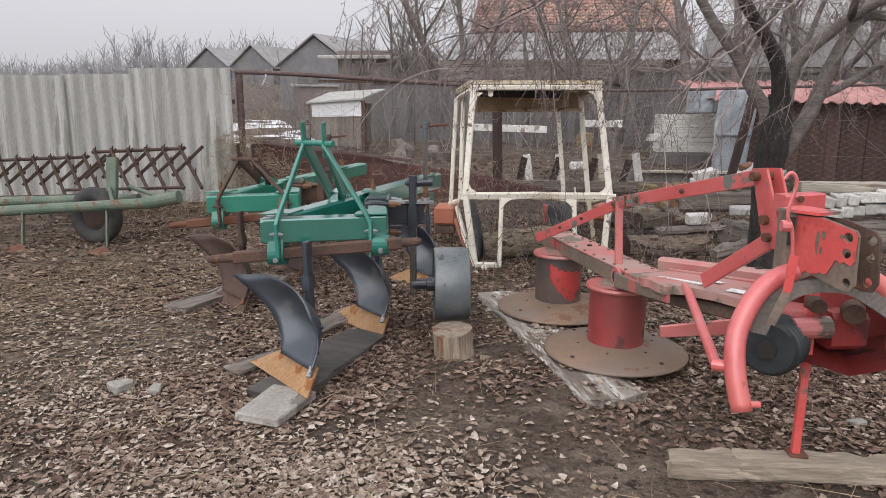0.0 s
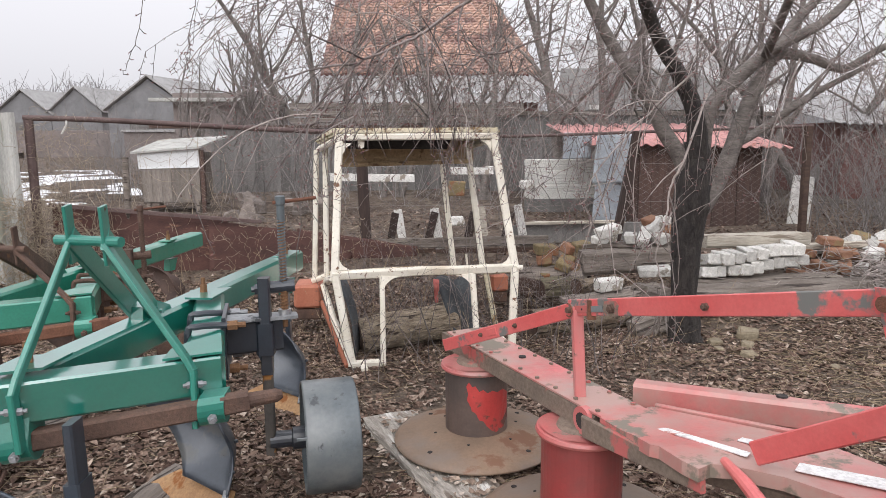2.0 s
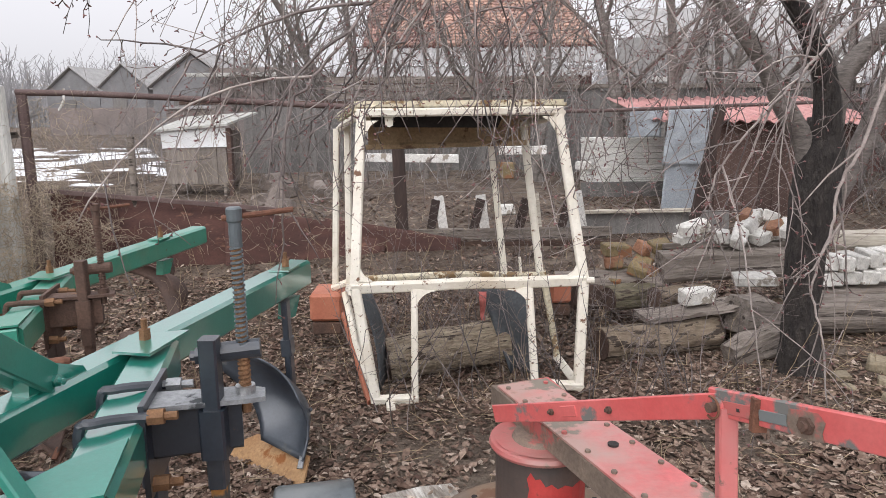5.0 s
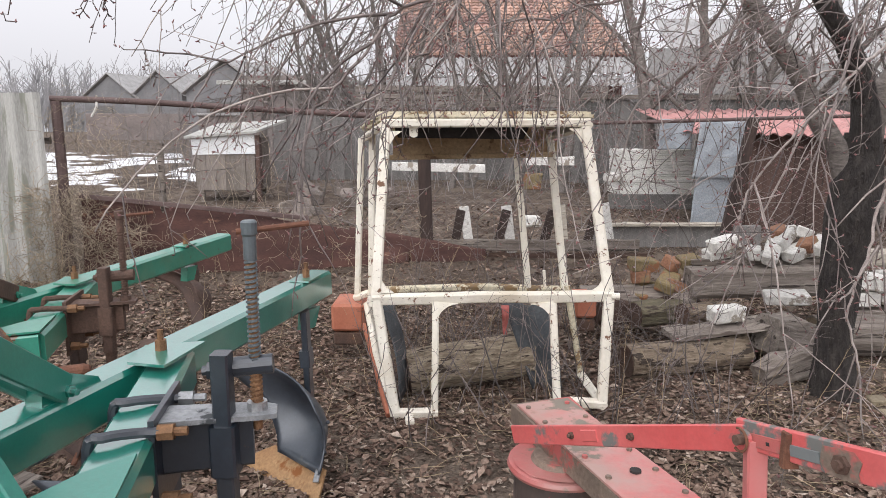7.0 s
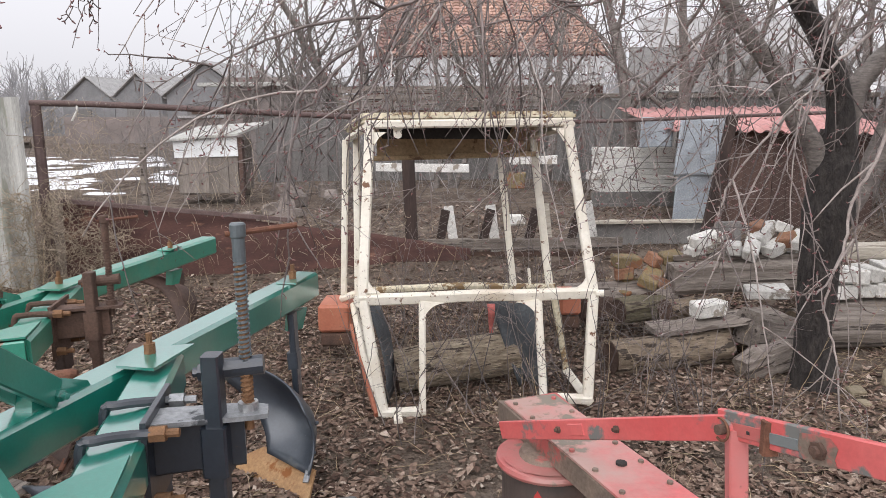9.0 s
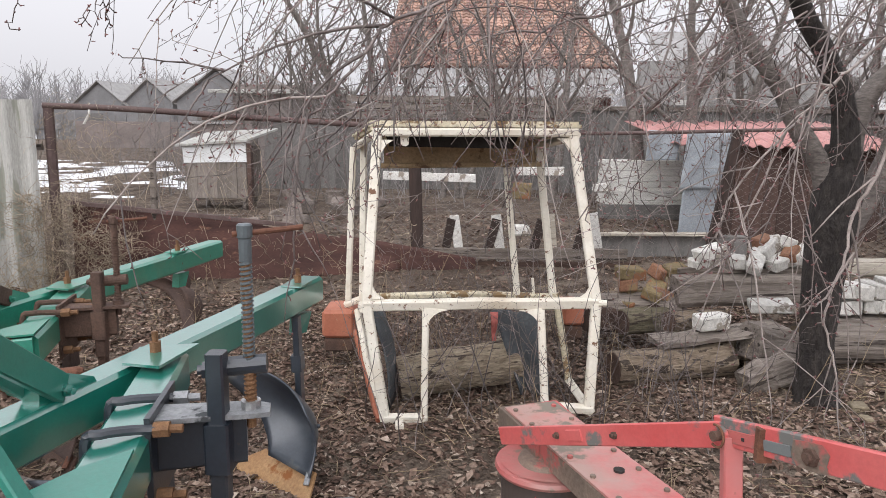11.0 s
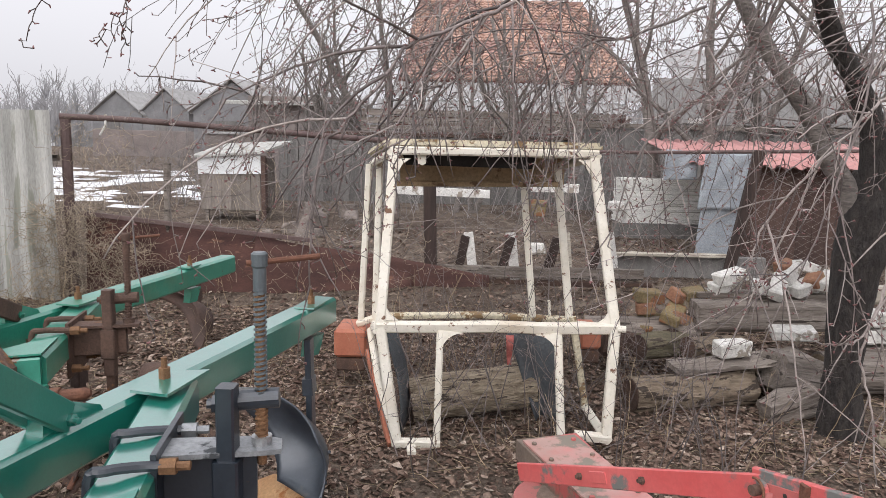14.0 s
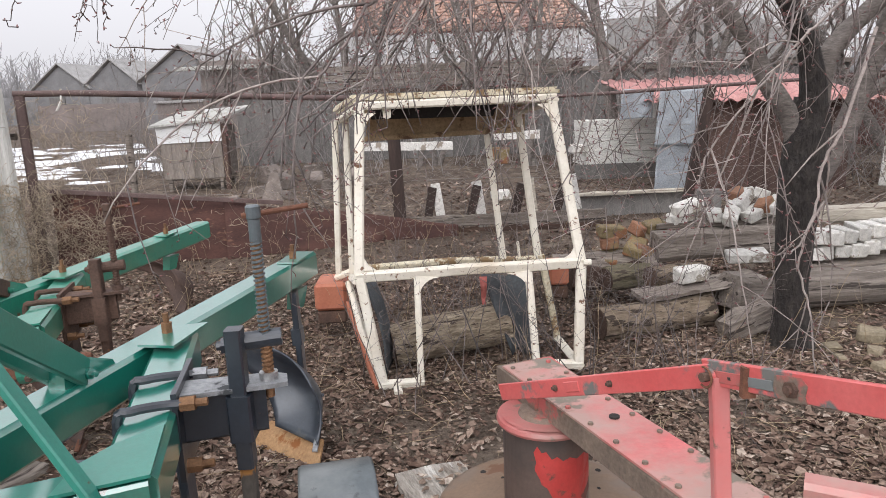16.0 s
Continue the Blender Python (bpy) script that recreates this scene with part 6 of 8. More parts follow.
def wire_fence():
    e = thing("wire_fence", (0.0, 9.7, 0.2), "sagging rusty chain-link fence on iron pipe posts", "fence", kind="structure")
    rail = curve_pts([(-3.36, 8.98, 1.955), (-2.6, 9.16, 1.935), (-1.0, 9.52, 1.845), (0.4, 9.80, 1.77)], 5)
    part("pipe_rail", tube(rail, 0.031, 12), pipe_m, e, "rusty pipe rail", smooth=True)
    part("thin_rail", tube(curve_pts([(0.4, 9.80, 1.75), (2.2, 9.80, 1.735), (3.8, 9.76, 1.775), (6.4, 10.0, 1.85)], 4), 0.02, 8), pipe_m, e)
    part("wire_tie", tube([(-2.95, 9.07, 1.99), (-2.95, 9.06, 1.88), (-3.0, 9.04, 1.78)], 0.012, 6), whitewood_m, e)
    for x, dx, r, top, mat in ((-3.31, 0.0, 0.05, 1.93, pipe_m), (-2.42, 0.02, 0.036, 1.52, oldwood_m)):
        y = on_fence(x)
        part("post", tube([(x, y, gz(x, y) - 0.05), (x + dx, y, top)], r, 10), mat, e)
    y = on_fence(0.27)
    part("post", beam((0.30, y, 0.05), (0.25, y, 1.74), 0.14, 0.09, 0.012, None, (0, 1, 0)), postwood_m, e, "dark stained wooden post")
    part("post", beam((3.52, 9.70, 0.15), (3.82, 9.74, 1.78), 0.11, 0.09, 0.012, None, (0, 1, 0)), postwood_m, e, "leaning dark wooden post")
    part("post", beam((6.3, 9.95, 0.2), (6.3, 9.95, 1.85), 0.09, 0.09, 0.012, None, (0, 1, 0)), darkwood_m, e)
    st = Strands()
    step = 0.078
    x = -3.25
    k = 0
    while x < 6.2:
        yb = on_fence(x)
        top = 1.90 - 0.05 * (x + 3.3) if x < 0.3 else 1.70
        z = gz(x, yb) + 0.10
        pts = []
        j = 0
        while z < top:
            o = step * (0.5 if (j + k) % 2 else -0.5)
            xx = x + o + 0.05 * noise.noise(V((x * 0.8, z * 1.4, 4)))
            pts.append((xx, on_fence(xx) + 0.06 * noise.noise(V((x * 1.2, z * 1.5, 9))) + 0.004 * (1 if k % 2 else -1), z + 0.03 * noise.noise(V((x * 1.1, z, 6)))))
            z += step * 0.52
            j += 1
        if len(pts) > 2:
            st.add(pts, 0.0019, 0.0019)
        x += step
        k += 1
    m = st.make("wire_mesh", wire_m, e, "rusty chain-link mesh", smooth=False)
    for z in (0.85, 1.35):
        w = [(x, on_fence(x) - 0.01, z + 0.02 * math.sin(x * 2)) for x in np.linspace(-3.2, 6.2, 24)]
        part("tension_wire", tube(w, 0.0025, 4), wire_m, e)


wire_fence()


def iron_sheets():
    """Rusty sheets leaning on the fence foot."""
    def sheet(name, x0, x1, z00, z01, z10, z11, off, lean, label, seed):
        y0, y1 = on_fence(x0) - off, on_fence(x1) - off

        def f(u, v):
            x = x0 + (x1 - x0) * u
            zb, zt = z00 + (z10 - z00) * u, z01 + (z11 - z01) * u
            z = zb + (zt - zb) * v
            return V((x, y0 + (y1 - y0) * u + lean * v + 0.025 * noise.noise(V((x * 1.6, z * 3, seed))), z + 0.03 * noise.noise(V((x * 2, seed, 1))) * v))
        return tagged(part(name, surface(f, 20, 8, 0.004), rustsheet_m, smooth=True), label, "sheet iron")
    a = sheet("iron_sheet", -3.15, -1.35, 0.02, 0.99, 0.10, 0.76, 0.10, 0.08, "rusty brown iron sheet leaning on the wire fence", 1)
    b = sheet("iron_sheet", -1.55, 0.10, 0.05, 0.77, 0.08, 0.46, 0.17, 0.10, "rusty iron sheet with a slanting top edge", 2)
    sheet("iron_sheet", -0.55, 0.95, 0.05, 0.62, 0.08, 0.34, 0.06, 0.04, "rusty bent iron sheet behind the tractor cab", 3)
    tagged(part("iron_angle", beam((-3.15, on_fence(-3.15) - 0.10, 1.01), (-0.95, on_fence(-0.95) - 0.12, 0.73), 0.035, 0.045, 0.004), pipe_m), "rusty angle iron along the sheet top", "angle iron")


iron_sheets()


def fence_boards():
    rows = [(0.592, 0.32, 0.47, 0.10, 11, postwood_m), (0.785, 0.26, 0.57, 0.10, -8, whitewood_m), (1.08, 0.35, 0.45, 0.10, 15, postwood_m), (1.26, 0.29, 0.55, 0.11, -8, whitewood_m),
            (1.611, 0.38, 0.42, 0.10, 14, postwood_m), (1.86, 0.33, 0.52, 0.11, -7, palewood_m), (2.108, 0.42, 0.36, 0.10, 14, postwood_m), (2.36, 0.45, 0.42, 0.11, -10, whitewood_m)]
    for i, (x, z, h, w, tilt, mat) in enumerate(rows):
        plank("board", (x, on_fence(x) + 0.12 + 0.02 * (i % 2), z - 0.02), (w, 0.025, h), 0, mat, "flaking white board leaning on the wire fence" if mat is whitewood_m else "weathered board leaning on the wire fence", "board", 40 + i, ry=tilt, rough=0.008, group="boards on the fence")
    plank("board", (1.45, 9.90, 0.30), (2.5, 0.05, 0.13), 0, oldwood_m, "grey horizontal board at the fence foot", "board", 60)
    plank("board", (1.45, 9.93, 0.15), (2.7, 0.05, 0.12), 0, darkwood_m, "dark horizontal board at the fence foot", "board", 61)
    plank("board", (3.25, 10.42, 0.22), (2.1, 0.06, 0.30), 2, greywall_m, "wide grey board at the fence foot", "board", 62)
    plank("board", (3.15, 10.36, 0.53), (1.5, 0.16, 0.03), 2, palewood_m, "pale horizontal board edge", "board", 63)
    plank("white_stone", (1.44, 9.75, 0.60), (0.22, 0.16, 0.14), 15, whitebrick_m, "white stone block on the fence board", "stone", 64, rough=0.03)
    plank("board", (0.35, 13.0, 1.03), (1.45, 0.04, 0.13), 0, whitewood_m, "long white board behind the fence", "board", 65, ry=1.5)
    plank("board", (2.1, 13.0, 1.13), (0.75, 0.04, 0.13), 0, whitewood_m, "white board behind the fence", "board", 66)
    plank("rusty_panel", (1.75, 12.4, 0.80), (0.30, 0.08, 0.24), 0, mossbrick_m, "dull rusty brown panel in the garden", "panel", 67, rough=0.03)


fence_boards()


# ---- hutch ----
def hutch():
    e = thing("rabbit_hutch", (-3.1, 13.6, 0.5), "weathered plank rabbit hutch on legs with a white front sheet", "hutch")
    x0, x1, yf, yb = -3.64, -2.66, 13.4, 14.15
    for i in range(6):
        x = x0 + (x1 - x0) * (i + 0.5) / 6
        part("plank", block(((x1 - x0) / 6 - 0.004, 0.025, 0.62), 0.004, i, 0.003), hutchwood_m, e, m=pose(x, yf, 0.70))
    for i in range(5):
        y = yf + (yb - yf) * (i + 0.5) / 5
        part("plank", block((0.025, (yb - yf) / 5 - 0.01, 0.84), 0.004, i + 9, 0.003), brownwall_m if i < 2 else oldwood_m, e, m=pose(x1 + 0.02, y, 0.72))
    for i in range(5):
        y = yf + (yb - yf) * (i + 0.5) / 5
        part("plank", block((0.025, (yb - yf) / 5 - 0.01, 0.74), 0.004, i + 19, 0.003), oldwood_m, e, m=pose(x0 - 0.01, y, 0.72))
    part("back", block((x1 - x0, 0.03, 0.80), 0.004, 5), oldwood_m, e, m=pose((x0 + x1) / 2, yb, 0.72))
    part("floor_board", block((x1 - x0, yb - yf, 0.04), 0.004, 5), oldwood_m, e, m=pose((x0 + x1) / 2, (yf + yb) / 2, 0.68))
    part("front_sheet", block((x1 - x0 + 0.05, 0.012, 0.30), 0.003, 6, 0.022), whitesheet_m, e, "white sheet over the hutch front", m=pose((x0 + x1) / 2 - 0.02, yf - 0.03, 1.29, 0, -1.0, 0))
    rf = bmesh.new()
    prism([(x0 - 0.14, yf - 0.10, 1.54), (x1 + 0.06, yf - 0.12, 1.63), (x1 + 0.34, yb + 0.05, 1.83), (x0 + 0.10, yb + 0.05, 1.76)], (0, 0, 0.035), rf)
    part("roof", rf, slate_m, e, "grey cement sheet roof")
    part("corner_post", beam((x1 + 0.05, yf, 0.50), (x1 + 0.05, yf, 1.60), 0.07, 0.07), brownwall_m, e)
    for x, y in ((x0 + 0.08, yf + 0.03), (x1 - 0.06, yf + 0.03), (x0 + 0.08, yb - 0.05), (x1 - 0.06, yb - 0.05)):
        part("leg", beam((x, y, gz(x, y) - 0.02), (x, y, 0.72), 0.06, 0.06), oldwood_m, e)


hutch()
for i, (x, y, s) in enumerate(((-1.95, 12.6, 0.26), (-1.7, 13.2, 0.35), (-1.5, 12.4, 0.2), (-1.2, 13.6, 0.3), (-0.9, 13.0, 0.24), (-2.1, 14.2, 0.4), (-1.4, 14.4, 0.35), (-0.6, 14.0, 0.3), (-2.25, 12.3, 0.16))):
    plank("rubble_lump", (x, y, gz(x, y) - 0.03), (s, s * 0.8, s * 0.7), i * 33, rubble_m, "lump of rubble in the garden", "rubble", 80 + i, ry=i * 17 % 40 - 20, rough=s * 0.14, group="rubble lumps")
tagged(part("leaning_panel", prism([(-1.85, 12.25, 0.42), (-1.50, 12.3, 0.40), (-1.62, 12.5, 0.80), (-1.72, 12.5, 0.82)], (0, 0.03, 0)), rubble_m), "broken grey slab leaning on the rubble", "slab")


# ---- sheds and house behind ----
def board_wall(e, x0, x1, y0, y1, zb, zt, w, mat, seed, top_jitter=0.06):
    rg = random.Random(seed)
    L = math.hypot(x1 - x0, y1 - y0)
    ang = math.degrees(math.atan2(y1 - y0, x1 - x0))
    n = int(L / w)
    for i in range(n):
        u = (i + 0.5) / n
        x, y = x0 + (x1 - x0) * u, y0 + (y1 - y0) * u
        part("board", block((L / n - 0.006, 0.025 + 0.012 * (i % 2), zt - zb + rg.uniform(-1, 1) * top_jitter), 0.003, i), mat, e, m=pose(x, y, zb, 0, rg.uniform(-0.4, 0.4), ang))


def grey_fence():
    e = thing("board_wall", (1.5, 17.0, 0.6), "long dark grey weathered board wall behind the garden", "wall", kind="structure")
    board_wall(e, -3.3, 3.4, 17.0, 17.0, 0.55, 2.12, 0.19, greywall_m, 3)
    board_wall(e, 3.0, 9.4, 16.4, 16.0, 0.55, 2.30, 0.19, greywall_m, 4)
    part("cap_rail", beam((-4.6, 16.93, 2.12), (3.4, 16.93, 2.08), 0.05, 0.07), darkwood_m, e)
    part("cap_rail", beam((3.0, 16.33, 2.36), (9.4, 15.93, 2.30), 0.06, 0.09), oldwood_m, e)
    for i, z in enumerate((2.20, 2.36, 2.52)):
        part("top_board", block((5.6, 0.03, 0.14), 0.004, i, 0.01), oldwood_m, e, m=pose(1.2, 17.6 + 0.02 * i, z, 0, 0.3 * (i - 1), 0))
    part("top_board", block((0.5, 0.03, 0.10), 0.004, 9), whitewood_m, e, m=pose(5.4, 16.1, 2.42))


grey_fence()


def house():
    e = thing("tiled_house", (2.2, 26, 0.9), "house with a steep orange tile roof and grey eave sheets", "house")
    part("wall", block((7.4, 7.0, 2.6), 0.02, 1), redwall_m, e, m=pose(2.4, 28.6, 0.8))
    part("gable_board", block((7.6, 0.05, 0.42), 0.01, 2), redwall_m, e, "maroon fascia boards", m=pose(2.0, 24.98, 2.75))
    # grey eave strip of corrugated sheets

    def eave(u, v):
        x = -1.6 + 8.0 * u
        return V((x, 24.2 + 1.5 * v, 3.50 + 0.72 * v + 0.03 * math.sin(TAU * 44 * u)))
    part("eave_sheet", surface(eave, 352, 1, 0.01), greyroof_m, e, "grey corrugated eave sheets")

    def lower(u, v):
        x = -2.0 + 7.8 * u
        return V((x, 23.2 + 1.2 * v, 3.05 + 0.40 * v + 0.03 * math.sin(TAU * 40 * u)))
    part("porch_roof", surface(lower, 160, 1, 0.01), greyroof_m, e, "grey porch roof sheets")
    part("porch_wall", block((7.6, 0.1, 1.6), 0.01, 2), redwall_m, e, m=pose(1.9, 24.2, 1.45))
    part("porch_post", block((0.12, 0.12, 2.2), 0.01, 2), redwall_m, e, m=pose(2.2, 23.4, 0.85))
    # tile hip roof with single tiles
    verts, faces = [], []
    rg = random.Random(8)
    y0, z0, y1, z1 = 25.5, 4.22, 29.0, 7.45
    rows = 26
    for r in range(rows):
        v0, v1 = r / rows, (r + 1.25) / rows
        xl, xr = -1.45 + 0.40 * v0, 6.30 - 1.15 * v0
        n = int((xr - xl) / 0.24)
        for i in range(n):
            xa, xb = xl + (xr - xl) * i / n, xl + (xr - xl) * (i + 1) / n - 0.012
            j = rg.uniform(-0.012, 0.012)
            ya, za = y0 + (y1 - y0) * v0 - 0.05, z0 + (z1 - z0) * v0 + 0.045 + j
            yb_, zb_ = y0 + (y1 - y0) * min(1, v1) - 0.02, z0 + (z1 - z0) * min(1, v1) + 0.012
            xm = (xa + xb) / 2
            b = len(verts)
            verts.extend([(xa, ya, za), (xm, ya - 0.02, za + 0.035), (xb, ya, za), (xb, yb_, zb_), (xm, yb_ - 0.02, zb_ + 0.035), (xa, yb_, zb_), (xa, ya + 0.02, za - 0.06), (xb, ya + 0.02, za - 0.06)])
            faces.extend([(b, b + 1, b + 4, b + 5), (b + 1, b + 2, b + 3, b + 4), (b, b + 6, b + 7, b + 2, b + 1)])
    t = raw("roof_tiles", verts, faces, tile_m, e, "rows of orange clay roof tiles")
    t["kind"] = "stuff"
    rb = prism([(-1.5, 25.5, 4.16), (6.35, 25.5, 4.16), (5.15, 29.0, 7.42), (-1.05, 29.0, 7.42)], (0, 0.1, -0.06))
    part("roof_deck", rb, redwall_m, e)
    part("roof_side", prism([(6.35, 25.5, 4.16), (6.35, 32.3, 4.16), (5.15, 29.0, 7.45)], (-0.02, 0, -0.05)), tile_m, e)
    part("roof_side", prism([(-1.5, 25.5, 4.16), (-1.5, 32.3, 4.16), (-1.05, 29.0, 7.45)], (0.02, 0, -0.05)), tile_m, e)
    part("ridge", tube([(-1.05, 29.0, 7.48), (5.15, 29.0, 7.48)], 0.09, 8), tile_m, e)


house()


def red_roof_shed():
    e = thing("garden_shed", (5.5, 11.8, 0.3), "low dark brown shed with a faded red corrugated roof", "shed")
    board_wall(e, 4.22, 6.45, 11.2, 11.3, 0.18, 1.62, 0.20, brownwall_m, 5, 0.02)
    board_wall(e, 4.50, 4.62, 11.35, 13.2, 0.3, 1.62, 0.22, brownwall_m, 6, 0.02)
    board_wall(e, 6.45, 6.45, 11.4, 13.2, 0.3, 1.62, 0.22, brownwall_m, 7, 0.02)

    def roof(u, v):
        x = 3.50 + 3.25 * u
        return V((x, 10.98 + 2.4 * v, 1.64 + 0.36 * v + 0.022 * math.sin(TAU * 18 * u) - 0.08 * u * (1 - v)))
    part("roof_sheet", surface(roof, 150, 4, 0.006), pinkroof_m, e, "faded red corrugated roof sheet", smooth=True)
    def dented(x0, x1, z0, z1, slant, y, seed):
        def f(u, v):
            x, z = x0 + (x1 - x0) * u + slant * v, z0 + (z1 - z0) * v
            return V((x, y + 0.05 * u + 0.022 * noise.noise(V((x * 5, z * 4, seed))) + 0.010 * noise.noise(V((x * 14, z * 11, seed))), z + 0.02 * noise.noise(V((x * 3, seed, v)))))
        return surface(f, 16, 18, 0.004)
    part("galvanised_panel", dented(3.62, 4.16, 0.46, 1.12, 0.05, 10.94, 1.0), bluegal_m, e, "dented bluish galvanised panel", smooth=True)
    part("galvanised_panel", dented(3.60, 4.20, 1.06, 1.78, 0.06, 10.89, 4.0), bluegal_m, e, "dented bluish galvanised panel", smooth=True)
    part("galvanised_panel", dented(3.18, 3.62, 1.42, 1.80, 0.02, 11.0, 7.0), bluegal_m, e, "dented bluish galvanised panel", smooth=True)


red_roof_shed()


def slate_stack():
    e = thing("slate_stack", (3.8, 13.1, 0.55), "stack of pale corrugated cement sheets behind the fence", "sheet stack")
    rg = random.Random(4)
    for i in range(24):
        z = 0.66 + i * 0.0300

        def f(u, v, z=z, o=rg.uniform(-0.012, 0.012), q=rg.uniform(-0.006, 0.006)):
            return V((3.22 + o + 1.16 * v, 12.95 + 0.9 * u + 0.01 * math.sin(9 * v + z * 40), z + 0.004 * math.sin(TAU * 6 * v) + q * v))
        part("cement_sheet", surface(f, 6, 16, 0.0255), slatewhite_m, e)
    part("bearer", block((1.2, 0.8, 0.16), 0.01, 2), oldwood_m, e, m=pose(3.78, 13.3, 0.48))
    part("front_board", block((1.42, 0.03, 0.42), 0.006, 3), greywall_m, e, m=pose(3.72, 12.85, 0.27))
    plank("white_block", (3.05, 12.9, 0.88), (0.20, 0.3, 0.14), 0, whitewood_m, "white block beside the sheet stack", "block", 3)


slate_stack()
plank("white_board", (7.15, 11.4, 0.25), (0.36, 0.03, 0.85), 0, whitewood_m, "flaking white board leaning beside the shed", "board", 5, ry=6)



def far_shed(x, y, w, d, zb, zw, zt, seed):
    e = thing("village_shed", (x, y, zb), "small grey gabled shed on the far slope", "shed", "far sheds")
    hw = w / 2
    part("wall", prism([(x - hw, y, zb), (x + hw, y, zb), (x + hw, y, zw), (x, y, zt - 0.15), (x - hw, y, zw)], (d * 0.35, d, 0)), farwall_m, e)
    o = V((d * 0.35, d, 0))
    for sg in (-1, 1):
        a, b = V((x + sg * (hw + 0.25), y - 0.25, zw - 0.12)), V((x, y - 0.25, zt))
        part("roof", prism([a, b, b + o, a + o], (0, 0, 0.10)), greyroof_m, e)
    part("door", block((w * 0.3, 0.06, (zw - zb) * 0.8), 0.01, seed), greywall_m, e, m=pose(x - w * 0.1, y - 0.04, zb))


far_shed(-25.8, 55, 3.9, 6, 1.3, 4.4, 6.15, 1)
far_shed(-22.0, 55, 3.6, 6, 1.3, 4.6, 6.35, 2)
far_shed(-13.2, 44, 4.8, 6, 1.2, 4.1, 6.0, 3)
bw = thing("brick_outbuildings", (-14, 40, 1.1), "low far brick outbuilding walls", "wall", kind="structure")
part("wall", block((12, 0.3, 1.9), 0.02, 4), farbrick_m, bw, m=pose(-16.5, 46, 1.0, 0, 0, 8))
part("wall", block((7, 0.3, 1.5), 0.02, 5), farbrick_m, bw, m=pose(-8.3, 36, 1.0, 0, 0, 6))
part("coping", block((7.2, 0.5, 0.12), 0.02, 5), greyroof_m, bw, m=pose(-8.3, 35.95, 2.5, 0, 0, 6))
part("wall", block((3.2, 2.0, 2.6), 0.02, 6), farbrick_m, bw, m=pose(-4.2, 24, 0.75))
part("roof", block((4.0, 2.8, 0.12), 0.02, 7), slate_m, bw, m=pose(-4.4, 24, 3.15, 4, 0, 0))
gar = thing("white_garage", (13, 30, 1), "pale far building behind the orchard", "building")
part("wall", block((9, 6, 3.6), 0.05, 8), whitesheet_m, gar, m=pose(14.5, 34, 0.9))
part("roof", prism([(9.6, 30.8, 4.45), (19.4, 30.8, 4.45), (19.4, 34, 6.6), (9.6, 34, 6.6)], (0, 0.1, 0.12)), greyroof_m, gar)
wb2 = thing("garden_house", (9, 20, 0.7), "grey roofed garden house behind the board wall", "building")
part("wall", block((5, 4, 2.0), 0.05, 8), greywall_m, wb2, m=pose(8.2, 22, 0.7))
part("roof", prism([(5.4, 19.7, 2.6), (11, 19.7, 2.6), (10.3, 22, 3.9), (6.1, 22, 3.9)], (0, 0.1, 0.1)), greywall_m, wb2)


# ---- trees ----
def wander(rg, p, d, L, n, jit, droop=0.0, rise=0.0):
    pts = [V(p)]
    d = V(d).normalized()
    for i in range(n):
        d = (d + V((rg.gauss(0, jit), rg.gauss(0, jit), rg.gauss(0, jit) - droop + rise))).normalized()
        pts.append(pts[-1] + d * (L / n))
    return pts


def sprout(st, rg, pts, r, level, maxlev, droop=0.0, rise=0.0, dens=1.0, ratio=0.55, jit=0.16, buds=None, start=0.15, spread=0.8, n0=4, pale=None, rmin=0.0016):
    """Twigs from a strand, and twigs from those."""
    L = sum((b - a).length for a, b in zip(pts, pts[1:]))
    k = max(2, int(dens * L * (5.0 if level == 0 else 8.0)))
    for i in range(k):
        u = start + (1 - start) * rg.random()
        f = u * (len(pts) - 1)
        j = min(int(f), len(pts) - 2)
        p = pts[j].lerp(pts[j + 1], f - j)
        d = (pts[j + 1] - pts[j]).normalized()
        side = d.cross(V((rg.gauss(0, 1), rg.gauss(0, 1), rg.gauss(0, 1)))).normalized()
        nd = d * rg.uniform(0.3, 0.9) + side * spread
        l2 = L * ratio * rg.uniform(0.35, 1.0) * (1 - 0.5 * u)
        if l2 < 0.05:
            l2 = 0.05
        r2 = max(rmin, r * (1 - 0.6 * u) * rg.uniform(0.35, 0.6))
        tw = wander(rg, p, nd, l2, 4 if level < 1 else 3, jit, droop, rise)
        (pale if pale is not None and rg.random() < 0.3 else st).add(tw, r2, r2 * 0.45, n0 if level == 0 else 3)
        if buds is not None and level >= 1 and rg.random() < 0.35:
            q = tw[-1]
            buds.add([q, q + (tw[-1] - tw[-2]).normalized() * 0.014], 0.0045, 0.002, 4)
        if level + 1 < maxlev:
            sprout(st, rg, tw, r2, level + 1, maxlev, droop, rise, dens, ratio, jit, buds, 0.1, spread, 3, pale, rmin)


